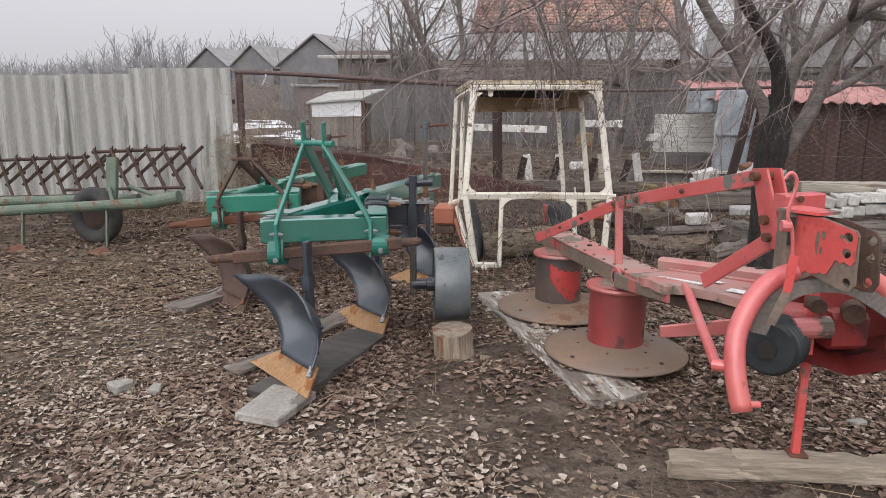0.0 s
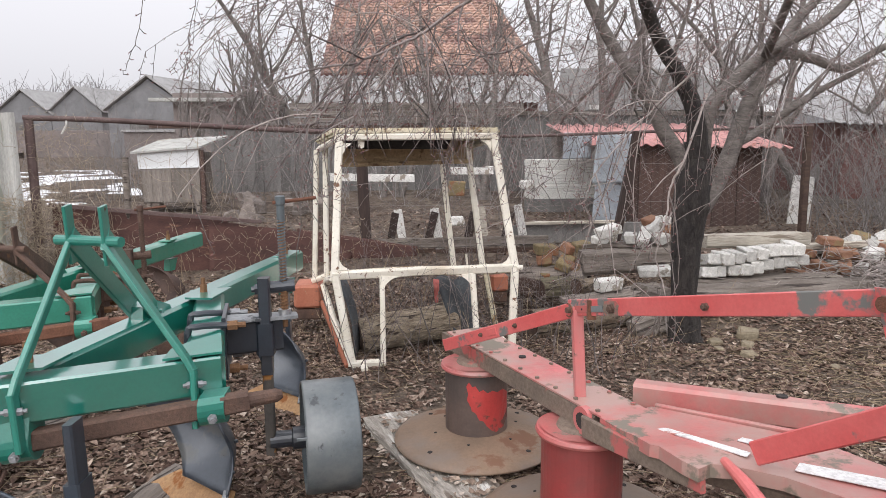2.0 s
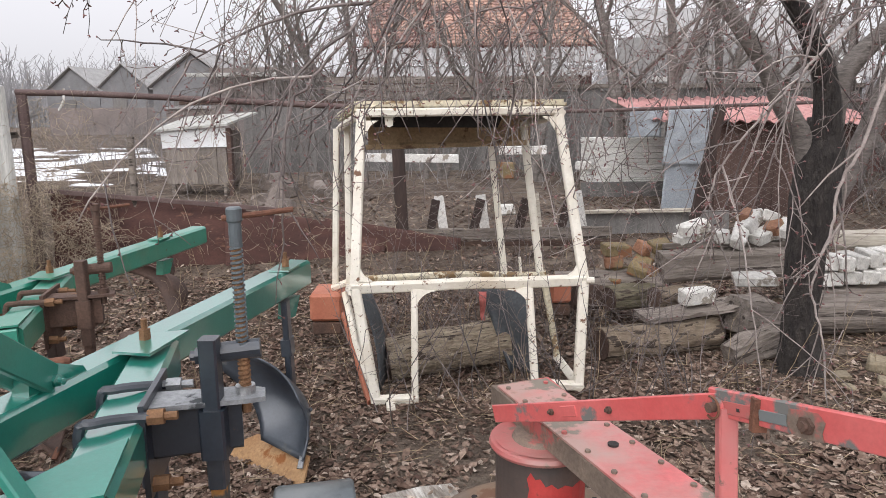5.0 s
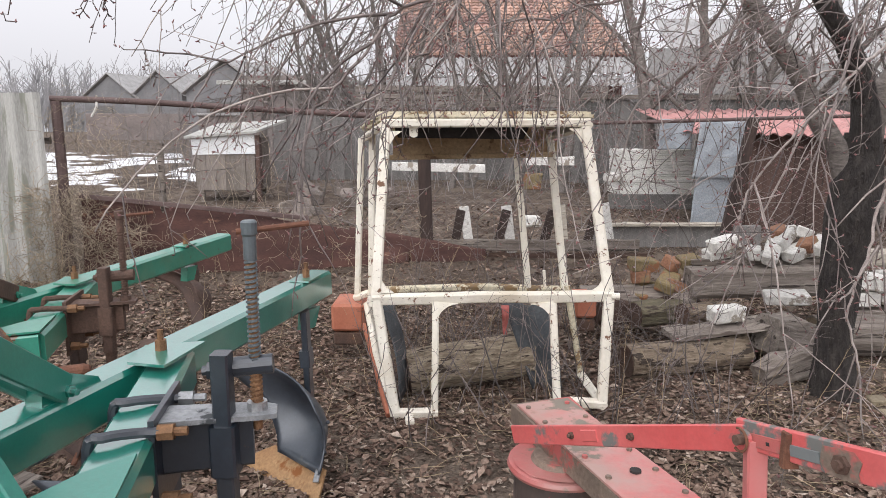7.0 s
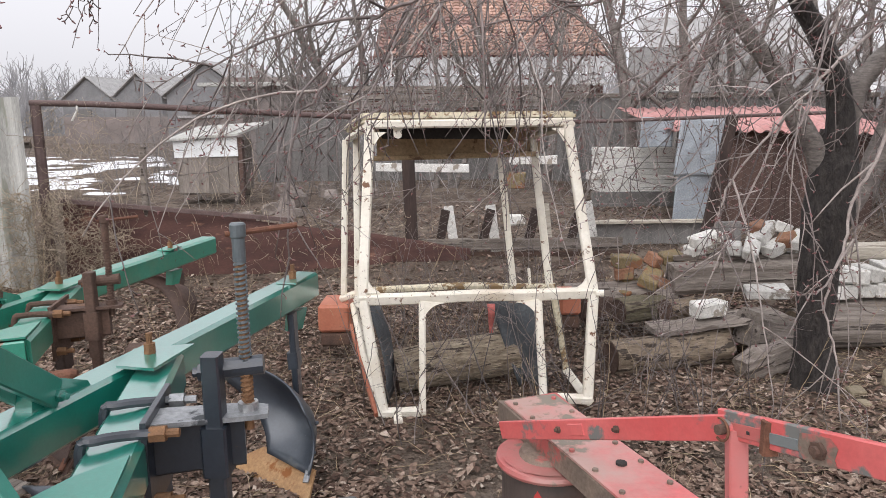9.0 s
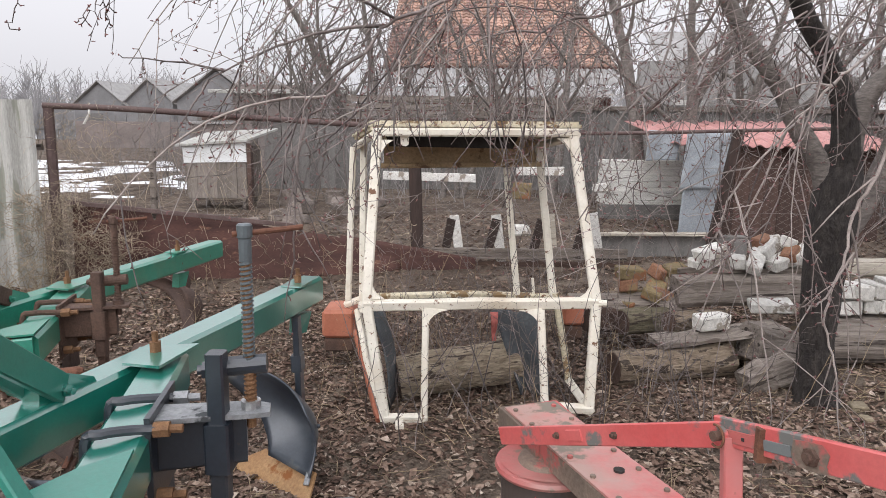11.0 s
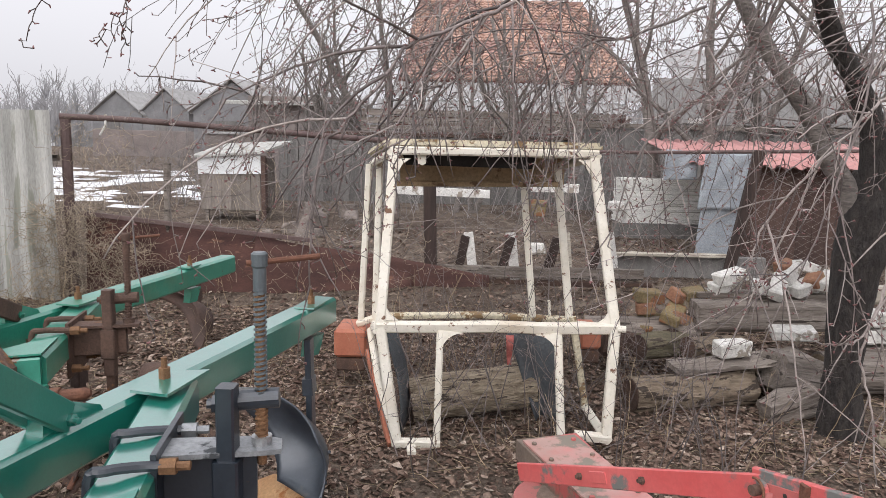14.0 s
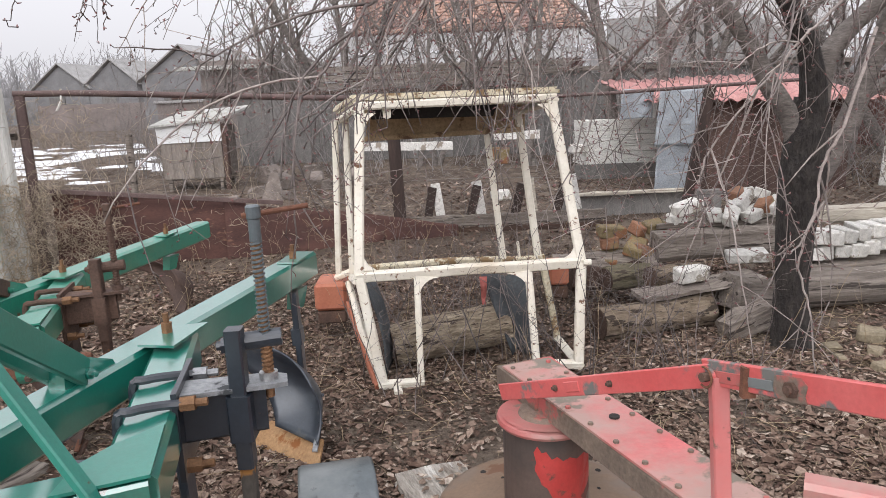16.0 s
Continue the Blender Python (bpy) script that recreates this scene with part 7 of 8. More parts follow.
def cherry():
    rg = random.Random(21)
    e = thing("cherry_tree", (3.0, 6.33, 0.0), "bare old cherry tree with a blackened trunk and drooping twigs", "tree")

    def rough_tube(ctrl, rad, n, seed, k=6):
        pts = curve_pts(ctrl, k)
        m = len(pts)
        bm = bmesh.new()
        rings = []
        ref = V((0, 1, 0))
        for i, p in enumerate(pts):
            d = (pts[min(i + 1, m - 1)] - pts[max(i - 1, 0)]).normalized()
            s = (ref - d * ref.dot(d)).normalized()
            u = d.cross(s)
            f = i / (m - 1) * (len(rad) - 1)
            j = min(int(f), len(rad) - 2)
            r = rad[j] + (rad[j + 1] - rad[j]) * (f - j)
            rings.append([bm.verts.new(p + (s * math.cos(TAU * q / n) + u * math.sin(TAU * q / n)) * r * (1 + 0.13 * noise.noise(V((math.cos(TAU * q / n) * 1.6 + seed, math.sin(TAU * q / n) * 1.6, i * 0.35))))) for q in range(n)])
        for a, b in zip(rings, rings[1:]):
            for q in range(n):
                bm.faces.new((a[q], a[(q + 1) % n], b[(q + 1) % n], b[q]))
        bm.faces.new(rings[0][::-1])
        bm.faces.new(rings[-1])
        return bm, pts
    bm, tp = rough_tube([(2.97, 6.33, -0.06), (2.955, 6.33, 0.06), (2.94, 6.33, 0.40), (2.94, 6.33, 0.83), (2.965, 6.33, 1.12), (2.98, 6.33, 1.40), (2.985, 6.33, 1.62)], [0.175, 0.128, 0.104, 0.118, 0.145, 0.135, 0.09], 20, 1)
    part("trunk", bm, bark_m, e, "black rough cracked trunk", smooth=True)
    limbs = [([(2.93, 6.33, 1.28), (2.86, 6.34, 1.50), (2.72, 6.33, 1.70), (2.59, 6.33, 1.94), (2.50, 6.33, 2.06), (2.30, 6.33, 2.33), (2.05, 6.3, 2.75), (1.72, 6.2, 3.45)], [0.07, 0.066, 0.056, 0.052, 0.05, 0.045, 0.036, 0.018], limb_m),
             ([(2.98, 6.30, 1.45), (2.97, 6.28, 1.66), (2.90, 6.26, 1.92), (2.75, 6.20, 2.14), (2.57, 6.12, 2.36), (2.35, 5.9, 2.62), (2.0, 5.3, 2.95), (1.75, 4.85, 3.05)], [0.085, 0.078, 0.066, 0.058, 0.052, 0.046, 0.038, 0.03], bark_m),
             ([(3.03, 6.36, 1.45), (3.06, 6.36, 1.70), (3.10, 6.34, 1.90), (3.34, 6.33, 2.15), (3.58, 6.33, 2.34), (4.0, 6.2, 2.6), (4.5, 6.1, 3.3)], [0.075, 0.068, 0.06, 0.054, 0.05, 0.036, 0.014], limb_m),
             ([(3.01, 6.36, 0.98), (3.14, 6.38, 1.20), (3.27, 6.40, 1.42), (3.38, 6.42, 1.72), (3.50, 6.42, 2.05), (3.66, 6.42, 2.30), (3.95, 6.42, 2.28), (4.25, 6.42, 2.20), (4.6, 6.42, 2.38), (5.2, 6.6, 2.5)], [0.07, 0.075, 0.07, 0.066, 0.058, 0.05, 0.04, 0.034, 0.028, 0.018], limb_m),
             ([(3.62, 6.42, 2.24), (3.80, 6.42, 2.55), (4.1, 6.4, 2.9), (4.45, 6.35, 3.6)], [0.045, 0.04, 0.03, 0.012], limb_m),
             ([(3.36, 6.42, 1.60), (3.62, 6.5, 1.72), (4.05, 6.5, 2.0), (4.5, 6.4, 2.25)], [0.04, 0.034, 0.028, 0.016], limb_m),
             ([(1.75, 4.85, 3.05), (1.4, 4.75, 2.95), (0.95, 4.65, 2.90), (0.60, 4.62, 2.80), (0.30, 4.6, 2.70)], [0.03, 0.024, 0.018, 0.012, 0.006], limb_m),
             ([(3.5, 6.3, 2.28), (3.2, 5.4, 2.75), (2.8, 4.8, 2.85), (2.4, 4.5, 2.75), (2.1, 4.4, 2.55)], [0.035, 0.03, 0.024, 0.018, 0.010], limb_m)]
    paths = []
    for i, (c, r, m) in enumerate(limbs):
        bm, pts = rough_tube(c, r, 12, i * 3 + 5)
        part("limb", bm, m, e, smooth=True)
        paths.append((pts, r))
    st, pale, buds = Strands(), Strands(), Strands()
    for i, (pts, r) in enumerate(paths):
        if i == 6:
            continue
        sprout(st, rg, pts[8:], r[-1] * 0.6 + 0.004, 0, 3, 0.03, 0.0, 0.55 if i < 5 else 1.0, 0.26, 0.22, buds, 0.05, 0.9, 4, pale)
    def spur(p, d, r, pal):
        """A short fruiting spur with a knot of buds."""
        side = d.cross(V((rg.gauss(0, 1), rg.gauss(0, 1), rg.gauss(0, 1)))).normalized()
        tip = p + (side + d * rg.uniform(0.2, 0.9)).normalized() * rg.uniform(0.007, 0.028)
        (pale if pal else st).add([p, tip], max(0.0016, r * 0.75), 0.0017, 3)
        for _ in range(rg.choice((1, 1, 2, 3))):
            o = (side + d * rg.uniform(-0.2, 0.9) + V((rg.gauss(0, 0.5), rg.gauss(0, 0.5), rg.gauss(0, 0.5)))).normalized()
            b = tip + o * rg.uniform(0.006, 0.010)
            buds.add([tip - o * 0.001, tip.lerp(b, 0.5), b], 0.0027, 0.0012, 4)

    def hang(p, way, L, r, pal, low, level=0, ctrl=None):
        """A twig that arches over and droops, bent a little at each node, with side twigs and spurs."""
        if ctrl is not None:
            pts = [q + V((rg.gauss(0, 0.0035), rg.gauss(0, 0.0035), rg.gauss(0, 0.0035))) for q in curve_pts(ctrl, 5)]
            L = sum((b - a).length for a, b in zip(pts, pts[1:]))
        else:
            n = max(4, int(L / 0.062))
            pts, d, sg = [V(p)], V(way).normalized(), 1
            pull = rg.uniform(0.03, 0.11) * (1.0 if level < 2 else 0.5)
            bend = V((rg.gauss(0, 0.035), rg.gauss(0, 0.02), 0))
            for i in range(n):
                node = d.cross(V((rg.gauss(0, 0.3), 1, rg.gauss(0, 0.3)))).normalized()
                lift = 0.14 * max(0, i / n - 0.75)
                d = (d + node * sg * rg.uniform(0.02, 0.14) + bend + V((0, 0, lift - pull))).normalized()
                sg = -sg
                pts.append(pts[-1] + d * (L / n))
        pts = [q for q in pts if q.z > low]
        if len(pts) < 3:
            return
        (pale if pal else st).add(pts, r, max(0.0014, r * 0.4), 5 if r > 0.004 else (4 if level == 0 else 3))
        for i in range(1, len(pts)):
            d = (pts[i] - pts[i - 1]).normalized()
            if rg.random() < (0.62 if level < 2 else 0.75):
                spur(pts[i], d, r * 0.7, pal)
            if level < 3 and L > 0.16 and rg.random() < (0.30, 0.24, 0.13)[level]:
                side = d.cross(V((rg.gauss(0, 0.5), 1, rg.gauss(0, 0.5)))).normalized() * rg.choice((-1, 1))
                hang(pts[i], d * 0.85 + side * rg.uniform(0.45, 0.9), L * rg.uniform(0.22, 0.55), max(0.0016, r * rg.uniform(0.45, 0.65)), pal if rg.random() < 0.85 else not pal, low - 0.12, level + 1)

    # sweeping branches nearest to the path
    for ctrl, r, pal in (
            ([(1.25, 5.1, 2.55), (0.97, 5.0, 2.38), (0.77, 4.9, 2.23), (0.63, 4.8, 2.14), (0.49, 4.7, 2.07), (0.37, 4.6, 1.99), (0.28, 4.5, 1.84), (0.16, 4.4, 1.69)], 0.0105, False),
            ([(0.63, 4.8, 2.14), (0.58, 4.75, 2.02), (0.51, 4.7, 1.91), (0.43, 4.65, 1.77), (0.34, 4.6, 1.61)], 0.0062, False),
            ([(2.6, 5.1, 2.25), (2.21, 4.9, 1.95), (2.03, 4.8, 1.83), (1.83, 4.7, 1.66), (1.61, 4.6, 1.45), (1.54, 4.55, 1.29)], 0.0075, True),
            ([(2.2, 4.6, 1.85), (2.05, 4.5, 1.52), (1.98, 4.5, 1.37), (1.96, 4.5, 1.20), (1.92, 4.5, 1.04), (1.96, 4.5, 0.85), (1.99, 4.5, 0.76)], 0.0070, True),
            ([(1.99, 4.5, 1.24), (1.88, 4.45, 1.10), (1.80, 4.4, 1.08), (1.70, 4.35, 1.09)], 0.0048, True),
            ([(1.6, 5.3, 2.3), (1.28, 5.2, 2.16), (1.05, 5.1, 2.10), (0.93, 5.0, 2.00), (0.81, 5.0, 1.80), (0.76, 5.0, 1.63)], 0.0070, False),
            ([(0.94, 4.9, 2.25), (0.99, 4.9, 2.12), (1.12, 4.9, 2.04), (1.19, 4.9, 1.93)], 0.0050, True),
            ([(1.7, 5.5, 2.5), (1.64, 5.4, 2.24), (1.54, 5.3, 1.92), (1.34, 5.2, 1.70), (1.26, 5.2, 1.49), (1.22, 5.2, 1.27)], 0.0070, True),
            ([(0.75, 5.0, 2.25), (0.49, 5.0, 2.12), (0.40, 5.0, 1.95), (0.22, 5.0, 1.72), (0.04, 5.0, 1.56)], 0.0065, False)):
        hang(None, None, 0, r, pal, 0.7, 0, ctrl)
    # curtains of drooping twigs before the cab and beside it
    for i in range(215):
        x, y = rg.uniform(0.0, 4.3), 4.3 + 3.3 * rg.random() ** 1.2
        z = 1.62 + (y - 2.25) * rg.uniform(0.13, 0.40)
        way = (rg.gauss(-0.35 if x < 2.6 else 0.0, 0.5), rg.gauss(0, 0.3), rg.gauss(-0.25, 0.45))
        low = (1.00 if rg.random() < 0.35 else 1.36) + (0.22 if x < 0.6 else 0)
        hang((x, y, z), way, rg.uniform(0.45, 1.05), rg.uniform(0.0024, 0.0042), rg.random() < 0.34, low)
    for i in range(26):
        y = rg.uniform(4.3, 6.4)
        x = rg.uniform(-0.1, 0.75) - 0.12 * (y - 4.3)
        hang((x, y, 1.60 + (y - 2.25) * rg.uniform(0.18, 0.36)), (rg.gauss(-0.7, 0.22), rg.gauss(0, 0.2), rg.gauss(-0.45, 0.25)), rg.uniform(0.4, 0.8), rg.uniform(0.0022, 0.0038), rg.random() < 0.35, 1.25)
    for i in range(75):
        x, y = rg.uniform(3.2, 7.2), rg.uniform(5.6, 9.0)
        hang((x, y, 1.60 + (y - 1.0) * rg.uniform(0.08, 0.30)), (rg.gauss(0.1, 0.6), rg.gauss(0, 0.35), rg.gauss(-0.1, 0.45)), rg.uniform(0.5, 1.2), rg.uniform(0.003, 0.005), rg.random() < 0.4, 1.15)
    for i in range(150):
        x, y = rg.uniform(0.3, 4.6), rg.uniform(4.8, 7.8)
        hang((x, y, 1.62 + (y - 2.25) * rg.uniform(0.26, 0.46)), (rg.gauss(-0.2, 0.7), rg.gauss(0, 0.3), rg.gauss(-0.1, 0.4)), rg.uniform(0.35, 0.8), rg.uniform(0.0022, 0.0036), rg.random() < 0.3, 1.5)
    # twig tips that come into view before the sky, from a branch overhead
    st.add(curve_pts([(0.30, 4.6, 2.70), (0.05, 4.3, 2.50), (-0.2, 4.0, 2.36), (-0.4, 4.0, 2.30), (-0.60, 4.2, 2.24)], 5), 0.007, 0.003, 6)
    for ctrl in ([(-0.40, 4.0, 2.30), (-0.47, 4.0, 2.03), (-0.50, 4.0, 1.95), (-0.53, 4.0, 1.89)], [(-0.20, 4.0, 2.36), (-0.26, 4.0, 2.05), (-0.27, 4.0, 1.95), (-0.28, 4.0, 1.89)], [(-0.262, 4.0, 2.03), (-0.28, 4.0, 1.97), (-0.32, 4.0, 1.93), (-0.35, 4.0, 1.91)]):
        hang(None, None, 0, 0.0018, False, 1.5, 3, ctrl)
    for nm, s, m, lab in (("twig_mass", st, twig_m, "thin drooping grey brown twigs"), ("pale_twig_mass", pale, paletwig_m, "pale drooping twigs"), ("bud_mass", buds, bud_m, "tiny dark red buds")):
        s.make(nm, m, e, lab)["kind"] = "stuff"
    return e


cherry()


def bare_tree(x, y, h, r, seed, label, lean=(0, 0), stems=1, spread=0.5, dens=0.55, mat=fartwig_m, lev=3, first=0.25):
    rg = random.Random(seed)
    z = gz(x, y)
    e = thing("bare_tree", (x, y, z), label, "tree", "bare trees behind the fence")
    tr, tw = Strands(), Strands()
    for s in range(stems):
        d = V((lean[0] + rg.gauss(0, 0.12 + 0.25 * (stems > 1)), lean[1] + rg.gauss(0, 0.12), 1))
        b = wander(rg, (x + rg.gauss(0, 0.15) * (stems > 1), y, z - 0.05), d, h * rg.uniform(0.75, 1), 9, 0.07, 0, 0.02)
        tr.add(b, r, r * 0.25, 9)
        k = 9
        for i in range(k):
            u = first + (1 - first) * (i + rg.random()) / k
            f = u * (len(b) - 1)
            j = min(int(f), len(b) - 2)
            p = b[j].lerp(b[j + 1], f - j)
            a = rg.uniform(0, TAU)
            l2 = h * rg.uniform(0.25, 0.45) * (1.15 - u * 0.7)
            c = wander(rg, p, (math.cos(a) * spread, math.sin(a) * spread, rg.uniform(0.5, 0.9)), l2, 6, 0.12, 0, 0.03)
            rr = r * (1 - 0.7 * u) * 0.5
            tr.add(c, rr, rr * 0.3, 6)
            sprout(tw, rg, c, rr * 0.7, 0, lev - 1, 0.01, 0.02, dens, 0.45, 0.15, None, 0.1, 0.75, 3, None, 0.0042)
    t = tr.make("trunk", limb_m, e, "grey bare trunk and limbs")
    tw.make("crown", mat, e, "bare twiggy crown")["kind"] = "stuff"
    return e


for i, (x, y, h, r, ln, st_, sp) in enumerate((
        (3.9, 13.6, 5.5, 0.13, (-0.06, 0), 1, 0.5), (4.5, 13.2, 5.2, 0.12, (0.12, 0), 1, 0.5), (4.15, 14.2, 5.5, 0.10, (0.25, 0), 1, 0.5),
        (2.6, 14.8, 5.0, 0.10, (-0.1, 0), 2, 0.5), (5.6, 15.0, 5.0, 0.11, (0.1, 0), 2, 0.6), (-0.6, 18.4, 6.0, 0.12, (0.0, 0), 3, 0.55),
        (-1.9, 18.8, 5.0, 0.08, (-0.1, 0), 4, 0.6), (-3.2, 19.2, 4.2, 0.06, (-0.15, 0), 5, 0.7), (0.8, 15.4, 3.8, 0.06, (0.0, 0), 4, 0.6), (2.0, 18.6, 5.6, 0.10, (0.05, 0), 3, 0.5),
        (-4.6, 20.5, 3.6, 0.05, (-0.2, 0), 5, 0.8), (7.6, 13.4, 5.0, 0.10, (0.0, 0), 3, 0.6), (9.4, 14.5, 5.5, 0.11, (0.1, 0), 2, 0.6), (8.6, 11.4, 3.6, 0.05, (0.1, 0), 5, 0.7), (6.9, 17.8, 6.0, 0.12, (0.05, 0), 2, 0.6), (11.0, 12.5, 4.5, 0.07, (0.1, 0), 4, 0.7))):
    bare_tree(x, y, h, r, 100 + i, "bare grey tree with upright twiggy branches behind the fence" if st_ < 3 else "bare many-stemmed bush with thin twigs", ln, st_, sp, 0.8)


def thicket(name, label, area, count, h, r, seed, mat, spread=0.5, lev=2, rise=0.02):
    rg = random.Random(seed)
    st = Strands()
    x0, x1, y0, y1 = area
    for _ in range(count):
        x, y = rg.uniform(x0, x1), rg.uniform(y0, y1)
        hh = h * rg.uniform(0.5, 1.1)
        b = wander(rg, (x, y, gz(x, y)), (rg.gauss(0, spread), rg.gauss(0, spread), 1), hh, 6, 0.12, 0.02, rise)
        st.add(b, r, r * 0.4, 3)
        sprout(st, rg, b, r * 0.7, 1, lev + 1, 0.01, rise, 0.5 if hh > 1 else 0.9, 0.45, 0.16, None, 0.2, 0.8, 3)
    o = st.make(name, mat)
    return tagged(o, label, "bushes", kind="stuff")


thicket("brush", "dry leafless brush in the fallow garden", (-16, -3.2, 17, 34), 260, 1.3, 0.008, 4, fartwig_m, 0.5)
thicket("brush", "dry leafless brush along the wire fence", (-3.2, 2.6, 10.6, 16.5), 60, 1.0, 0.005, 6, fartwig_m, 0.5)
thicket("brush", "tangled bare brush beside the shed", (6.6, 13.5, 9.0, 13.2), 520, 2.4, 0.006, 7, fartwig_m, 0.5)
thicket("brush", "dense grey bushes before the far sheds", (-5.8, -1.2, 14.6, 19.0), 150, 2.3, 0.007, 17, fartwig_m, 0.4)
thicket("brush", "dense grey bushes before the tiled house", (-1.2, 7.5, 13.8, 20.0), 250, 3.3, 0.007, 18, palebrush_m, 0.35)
thicket("weed_stems", "thin dry weed stems standing in the leaves", (-1.9, 3.4, 5.2, 9.4), 95, 0.55, 0.0028, 8, straw_m, 0.28, 1)
thicket("saplings", "thin bare saplings round the tractor cab", (0.1, 2.4, 5.5, 7.7), 115, 1.0, 0.0042, 9, twig_m, 0.32, 2)


def vines():
    rg = random.Random(12)
    st = Strands()
    for _ in range(900):
        x = -3.5 + 1.0 * rg.random() ** 1.5 if rg.random() < 0.88 else rg.uniform(-2.4, 0.6)
        y = on_fence(x) - rg.uniform(0.02, 0.35)
        top = 0.95 if x < -2.9 else 0.55
        z = gz(x, y) + rg.uniform(0.0, top)
        b = wander(rg, (x, y, z), (rg.gauss(0, 1), rg.gauss(0, 0.25), rg.gauss(0.2, 0.7)), rg.uniform(0.2, 0.6), 8, 0.5, 0.06)
        b = [V((q.x, min(q.y, on_fence(q.x) + 0.05), max(q.z, gz(q.x, q.y) + 0.01))) for q in b]
        st.add(b, rg.uniform(0.0018, 0.0040), 0.0013, 3)
    for _ in range(60):
        x = rg.uniform(-3.4, -1.2)
        y = on_fence(x) - 0.03
        b = wander(rg, (x, y, rg.uniform(0.9, 1.85)), (rg.gauss(0, 0.6), 0, -1), rg.uniform(0.3, 0.9), 7, 0.25, 0.05)
        st.add([V((q.x, y, max(0.2, q.z))) for q in b], 0.003, 0.0015, 3)
    for _ in range(150):
        x = -3.42 + 0.75 * rg.random() ** 1.4
        y = on_fence(max(x, -3.3)) - 0.03
        b = wander(rg, (x, y, rg.uniform(0.95, 1.95)), (rg.gauss(0, 0.9), rg.gauss(0, 0.15), rg.gauss(-0.5, 0.6)), rg.uniform(0.15, 0.6), 8, 0.55, 0.08)
        st.add(b, 0.0024, 0.0013, 3)
    tagged(st.make("dry_vines", vine_m), "tangle of dry straw-coloured vines on the wire fence", "vines", kind="stuff")
    st = Strands()
    for _ in range(160):
        x, y = rg.uniform(-4.6, -2.9), rg.uniform(7.6, 8.7)
        b = wander(rg, (x, y, gz(x, y)), (rg.gauss(0, 0.5), rg.gauss(0, 0.4), 1), rg.uniform(0.2, 0.65), 5, 0.2, 0.12)
        st.add(b, 0.003, 0.0015, 3)
    tagged(st.make("dry_grass", straw_m), "dry grass stems at the fence foot", "grass", kind="stuff")


vines()


def far_woods():
    """Bare woods on the far slope, many thin stems and fans of twigs."""
    rg = random.Random(31)
    verts, faces = [], []

    def blade(a, b, w):
        k = len(verts)
        verts.extend([(a[0] - w, a[1], a[2]), (a[0] + w, a[1], a[2]), (b[0] + w * 0.3, b[1], b[2]), (b[0] - w * 0.3, b[1], b[2])])
        faces.append((k, k + 1, k + 2, k + 3))
    for _ in range(1900):
        y = rg.uniform(95, 170)
        x = rg.uniform(-1.05, 0.9) * y
        h = rg.uniform(6.0, 10.5) * (0.8 + 0.5 * noise.noise(V((x * 0.03, y * 0.03, 0))))
        z = 1.9
        blade((x, y, z), (x + rg.gauss(0, 0.5), y, z + h), 0.14)
        for _ in range(24):
            u = rg.uniform(0.08, 0.92)
            p = (x, y, z + h * u)
            a, L = rg.uniform(-1.2, 1.2), h * rg.uniform(0.14, 0.36) * (1.25 - u * 0.7)
            q = (p[0] + math.sin(a) * L, y + rg.gauss(0, 0.5), p[2] + math.cos(a) * L)
            blade(p, q, 0.08)
            a2, l2 = a + rg.gauss(0, 0.7), L * 0.6
            blade(q, (q[0] + math.sin(a2) * l2, q[1], q[2] + math.cos(a2) * l2), 0.06)
    tagged(raw("far_woods", verts, faces, hazywoods_m), "bare woods along the far slope, haze put into their colour", "woods", kind="backdrop")


far_woods()


# ---- bricks ----
def heap(u, v):
    x, y = 4.7 + 3.0 * u, 7.4 + 1.7 * v
    h = 0.42 * math.sin(math.pi * u) ** 0.7 * math.sin(math.pi * v) ** 0.7
    return V((x, y, gz(x, y) - 0.03 + h + 0.05 * noise.noise(V((x * 5, y * 5, 1)))))


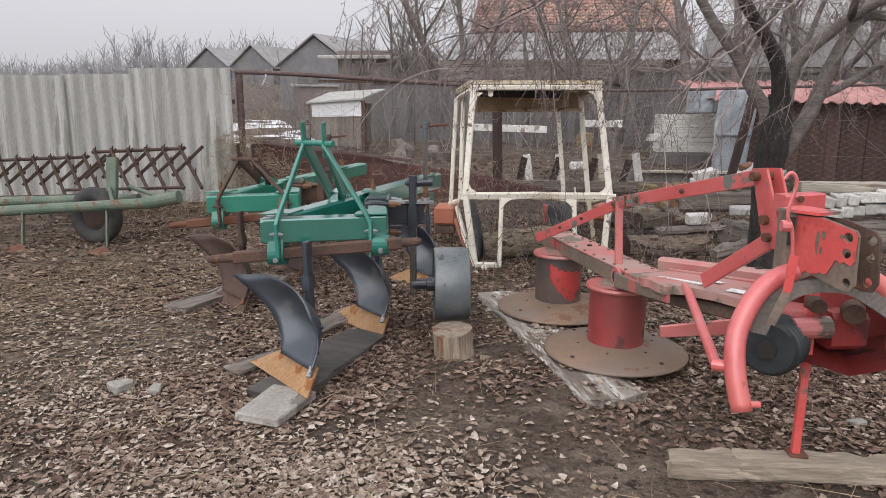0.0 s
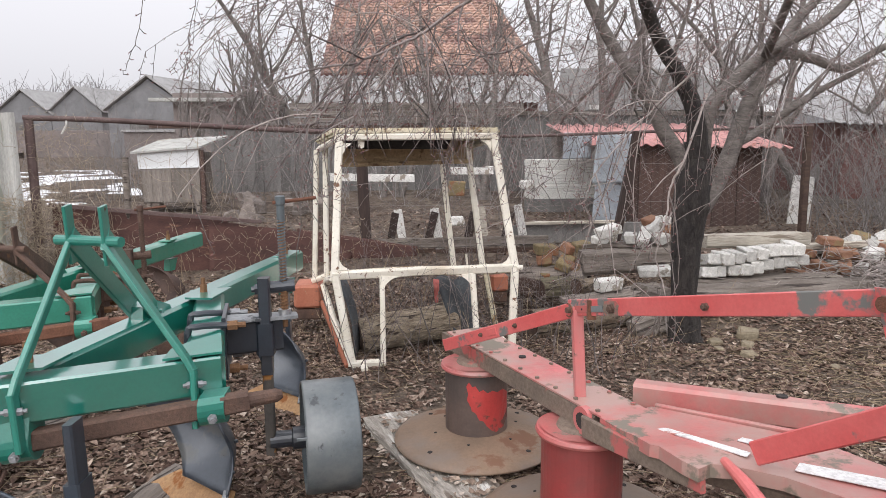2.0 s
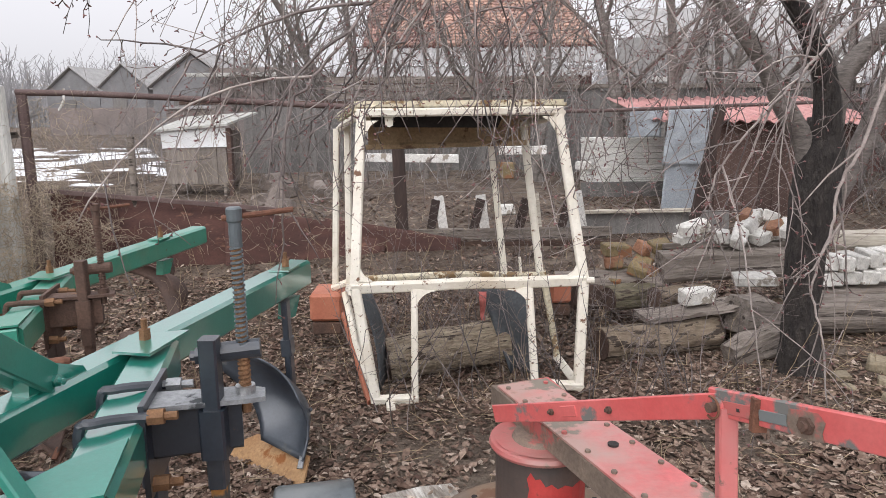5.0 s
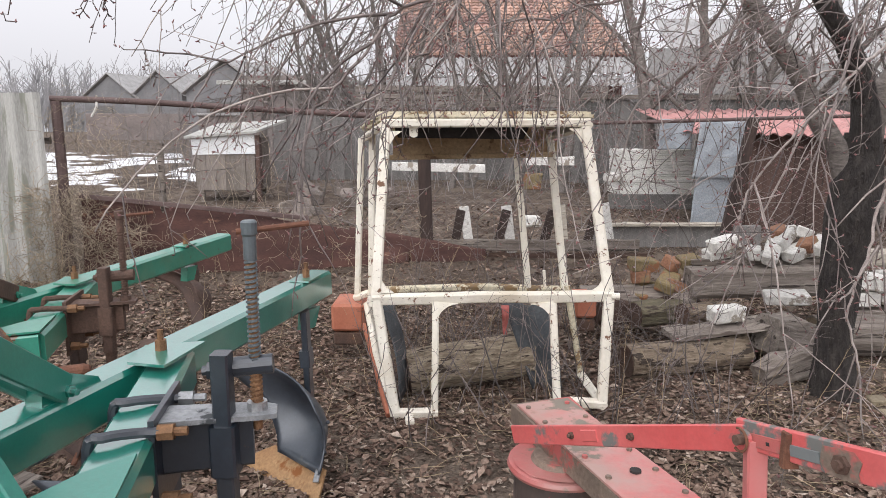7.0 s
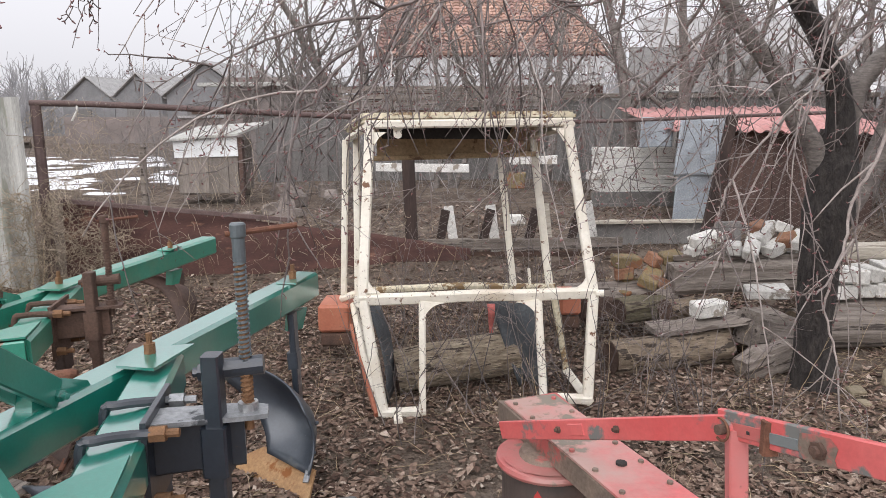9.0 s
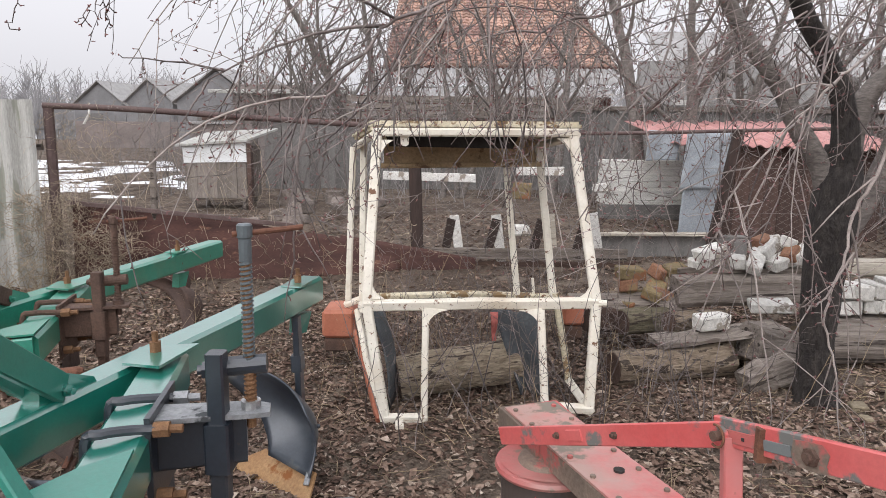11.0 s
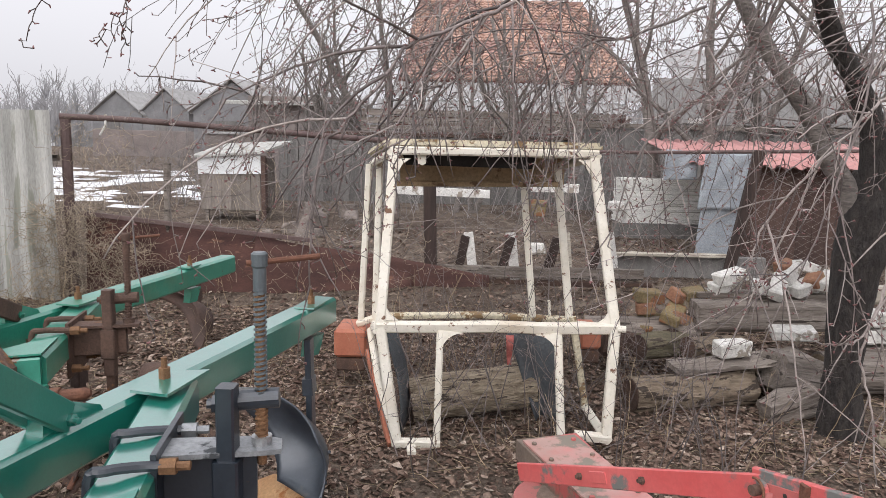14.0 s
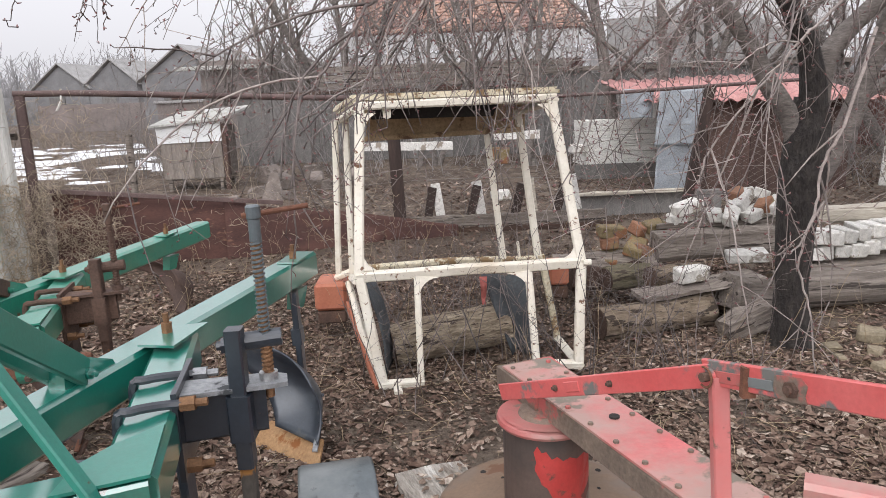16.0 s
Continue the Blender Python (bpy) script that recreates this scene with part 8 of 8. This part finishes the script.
def bricks():
    rg = random.Random(17)
    meshes = {}

    def brick(mat, x, y, z, rx, ry, rz, label, s=1.0, size=(0.25, 0.12, 0.088)):
        key = (mat.name, size, rg.randrange(4))
        if key not in meshes:
            me = bpy.data.meshes.new("brick")
            bm = block(size, 0.010, key[2] + 3, 0.012)
            bm.to_mesh(me)
            bm.free()
            me.materials.append(mat)
            meshes[key] = me
        ob = new("brick", meshes[key])
        ob.matrix_basis = pose(x, y, z, rx, ry, rz)
        tagged(ob, label, "brick", "bricks on the timber pile")
    wl_ = "chipped white silicate brick on the timber pile"
    # tumbled group on the beam
    for x, y, z, rx, ry, rz in ((2.66, 7.50, 0.655, 0, -8, 20), (2.68, 7.46, 0.735, 4, -12, 22), (2.92, 7.50, 0.655, 0, 0, 70), (3.02, 7.44, 0.68, 20, -30, 60), (3.10, 7.52, 0.66, 0, 25, 80), (3.24, 7.46, 0.67, 10, -14, 30),
                                (3.18, 7.52, 0.77, -15, -28, 40), (3.36, 7.54, 0.66, 0, 6, 15), (3.42, 7.48, 0.73, 0, -16, 40), (3.34, 7.58, 0.80, 12, 10, 60)):
        brick(whitebrick_m, x, y, z, rx, ry, rz, wl_, size=(0.25, 0.12, 0.088))
    brick(whitebrick_m, 2.50, 6.90, 0.315, 0, -3, 12, "single white brick lying on the grey board", size=(0.24, 0.13, 0.11))
    brick(whitebrick_m, 3.02, 7.12, 0.40, 6, -4, -14, "white brick slab on the timber", size=(0.30, 0.16, 0.07))
    # stacked rows behind the tree
    for r in range(2):
        for i in range(9 - r):
            w = rg.choice((0.118, 0.128, 0.138))
            brick(whitebrick_m, 3.60 + i * 0.131 + 0.05 * r + rg.uniform(-0.012, 0.012), 7.31 + 0.022 * i + rg.uniform(-0.03, 0.03), 0.322 + 0.011 * i + r * 0.120, rg.uniform(-4, 4), rg.uniform(-5, 5) + (9 if rg.random() < 0.2 else 0), 86 + rg.uniform(-9, 9), "white silicate brick stacked behind the tree", size=(0.25, w, 0.112))
    for i in range(110):
        u, v = rg.uniform(0.08, 0.95), rg.uniform(0.05, 0.75)
        p = heap(u, v)
        m = whitebrick_m if rg.random() < 0.72 else (redbrick_m if rg.random() < 0.6 else mossbrick_m)
        brick(m, p.x, p.y, p.z - rg.uniform(0.02, 0.07), rg.uniform(-35, 35), rg.uniform(-35, 35), rg.uniform(0, 180), "broken white brick in the rubble heap" if m is whitebrick_m else "broken red brick in the rubble heap", size=rg.choice(((0.25, 0.13, 0.09), (0.19, 0.15, 0.11), (0.16, 0.12, 0.09), (0.12, 0.10, 0.08), (0.10, 0.07, 0.06))))
    for i in range(13):
        brick(redbrick_m, rg.uniform(4.75, 5.4), rg.uniform(7.5, 8.1), 0.10 + 0.10 * (i // 3) + rg.uniform(0, 0.04), rg.uniform(-12, 12), rg.uniform(-12, 12), rg.uniform(0, 180), "orange red brick in the rubble heap")
    for x, y, z, rx, ry, rz, m in ((2.07, 7.52, 0.585, 5, 4, 12, mossbrick_m), (2.06, 7.50, 0.49, -4, -6, -10, redbrick_m), (2.30, 7.55, 0.585, 20, 14, 35, redbrick_m), (2.25, 7.44, 0.475, 14, -18, 55, mossbrick_m), (2.30, 7.40, 0.43, -12, 25, 20, redbrick_m), (2.27, 7.46, 0.355, 6, 12, 70, mossbrick_m),
                               (2.44, 7.54, 0.615, 8, -6, 14, mossbrick_m), (2.10, 7.54, 0.40, 0, 5, 30, mossbrick_m), (2.44, 7.50, 0.52, -10, 8, -25, stone_m), (2.17, 7.56, 0.33, 4, -8, 80, redbrick_m), (2.02, 7.48, 0.36, 10, 10, -35, mossbrick_m)):
        brick(m, x, y, z - 0.03, rx, ry, rz, "mossy old brick piled by the cab" if m is mossbrick_m else "old orange brick piled by the cab", size=rg.choice(((0.22, 0.13, 0.09), (0.17, 0.12, 0.09), (0.15, 0.13, 0.10))))
    brick(redbrick_m, 3.16, 7.60, 0.80, 10, -12, 30, "broken red brick among the white ones", size=(0.17, 0.12, 0.088))
    brick(redbrick_m, 3.33, 7.46, 0.735, -12, -30, 50, "broken red brick among the white ones", size=(0.14, 0.11, 0.085))


bricks()


def brushwood():
    rg = random.Random(44)
    st = Strands()
    for _ in range(520):
        x, y = rg.gauss(5.75, 0.50), rg.gauss(7.30, 0.24)
        a = rg.uniform(0, TAU)
        b = wander(rg, (x, y, gz(x, y) + rg.uniform(0.02, 0.42)), (math.cos(a), math.sin(a) * 0.6, rg.gauss(0, 0.25)), rg.uniform(0.3, 0.9), 6, 0.2, 0.05)
        st.add([V((q.x, q.y, max(q.z, gz(q.x, q.y) + 0.01))) for q in b], rg.uniform(0.003, 0.008), 0.002, 4)
    tagged(st.make("brushwood_heap", paletwig_m), "heap of pale cut brushwood before the rubble", "brushwood", kind="stuff")


brushwood()


def grey_roof_shed():
    e = thing("grey_roof_shed", (13, 14, 0.5), "low brown shed with a pale grey roof behind the brush", "shed")
    part("wall", block((8.0, 3.5, 1.65), 0.02, 3), redwall_m, e, m=pose(13.6, 15.6, 0.4))

    def f(u, v):
        return V((9.3 + 8.6 * u, 13.5 + 4.2 * v, 2.0 + 0.85 * v + 0.025 * math.sin(TAU * 40 * u)))
    part("roof", surface(f, 240, 1, 0.012), greyroof_m, e, "pale grey corrugated roof")


grey_roof_shed()
rh = thing("rubble_heap", (6.1, 8.2, 0.0), "low heap of soil and brick rubble", "rubble", kind="stuff")


part("soil_heap", surface(lambda u, v: heap(u, v), 26, 18, 0.02), soil_m, rh, smooth=True)
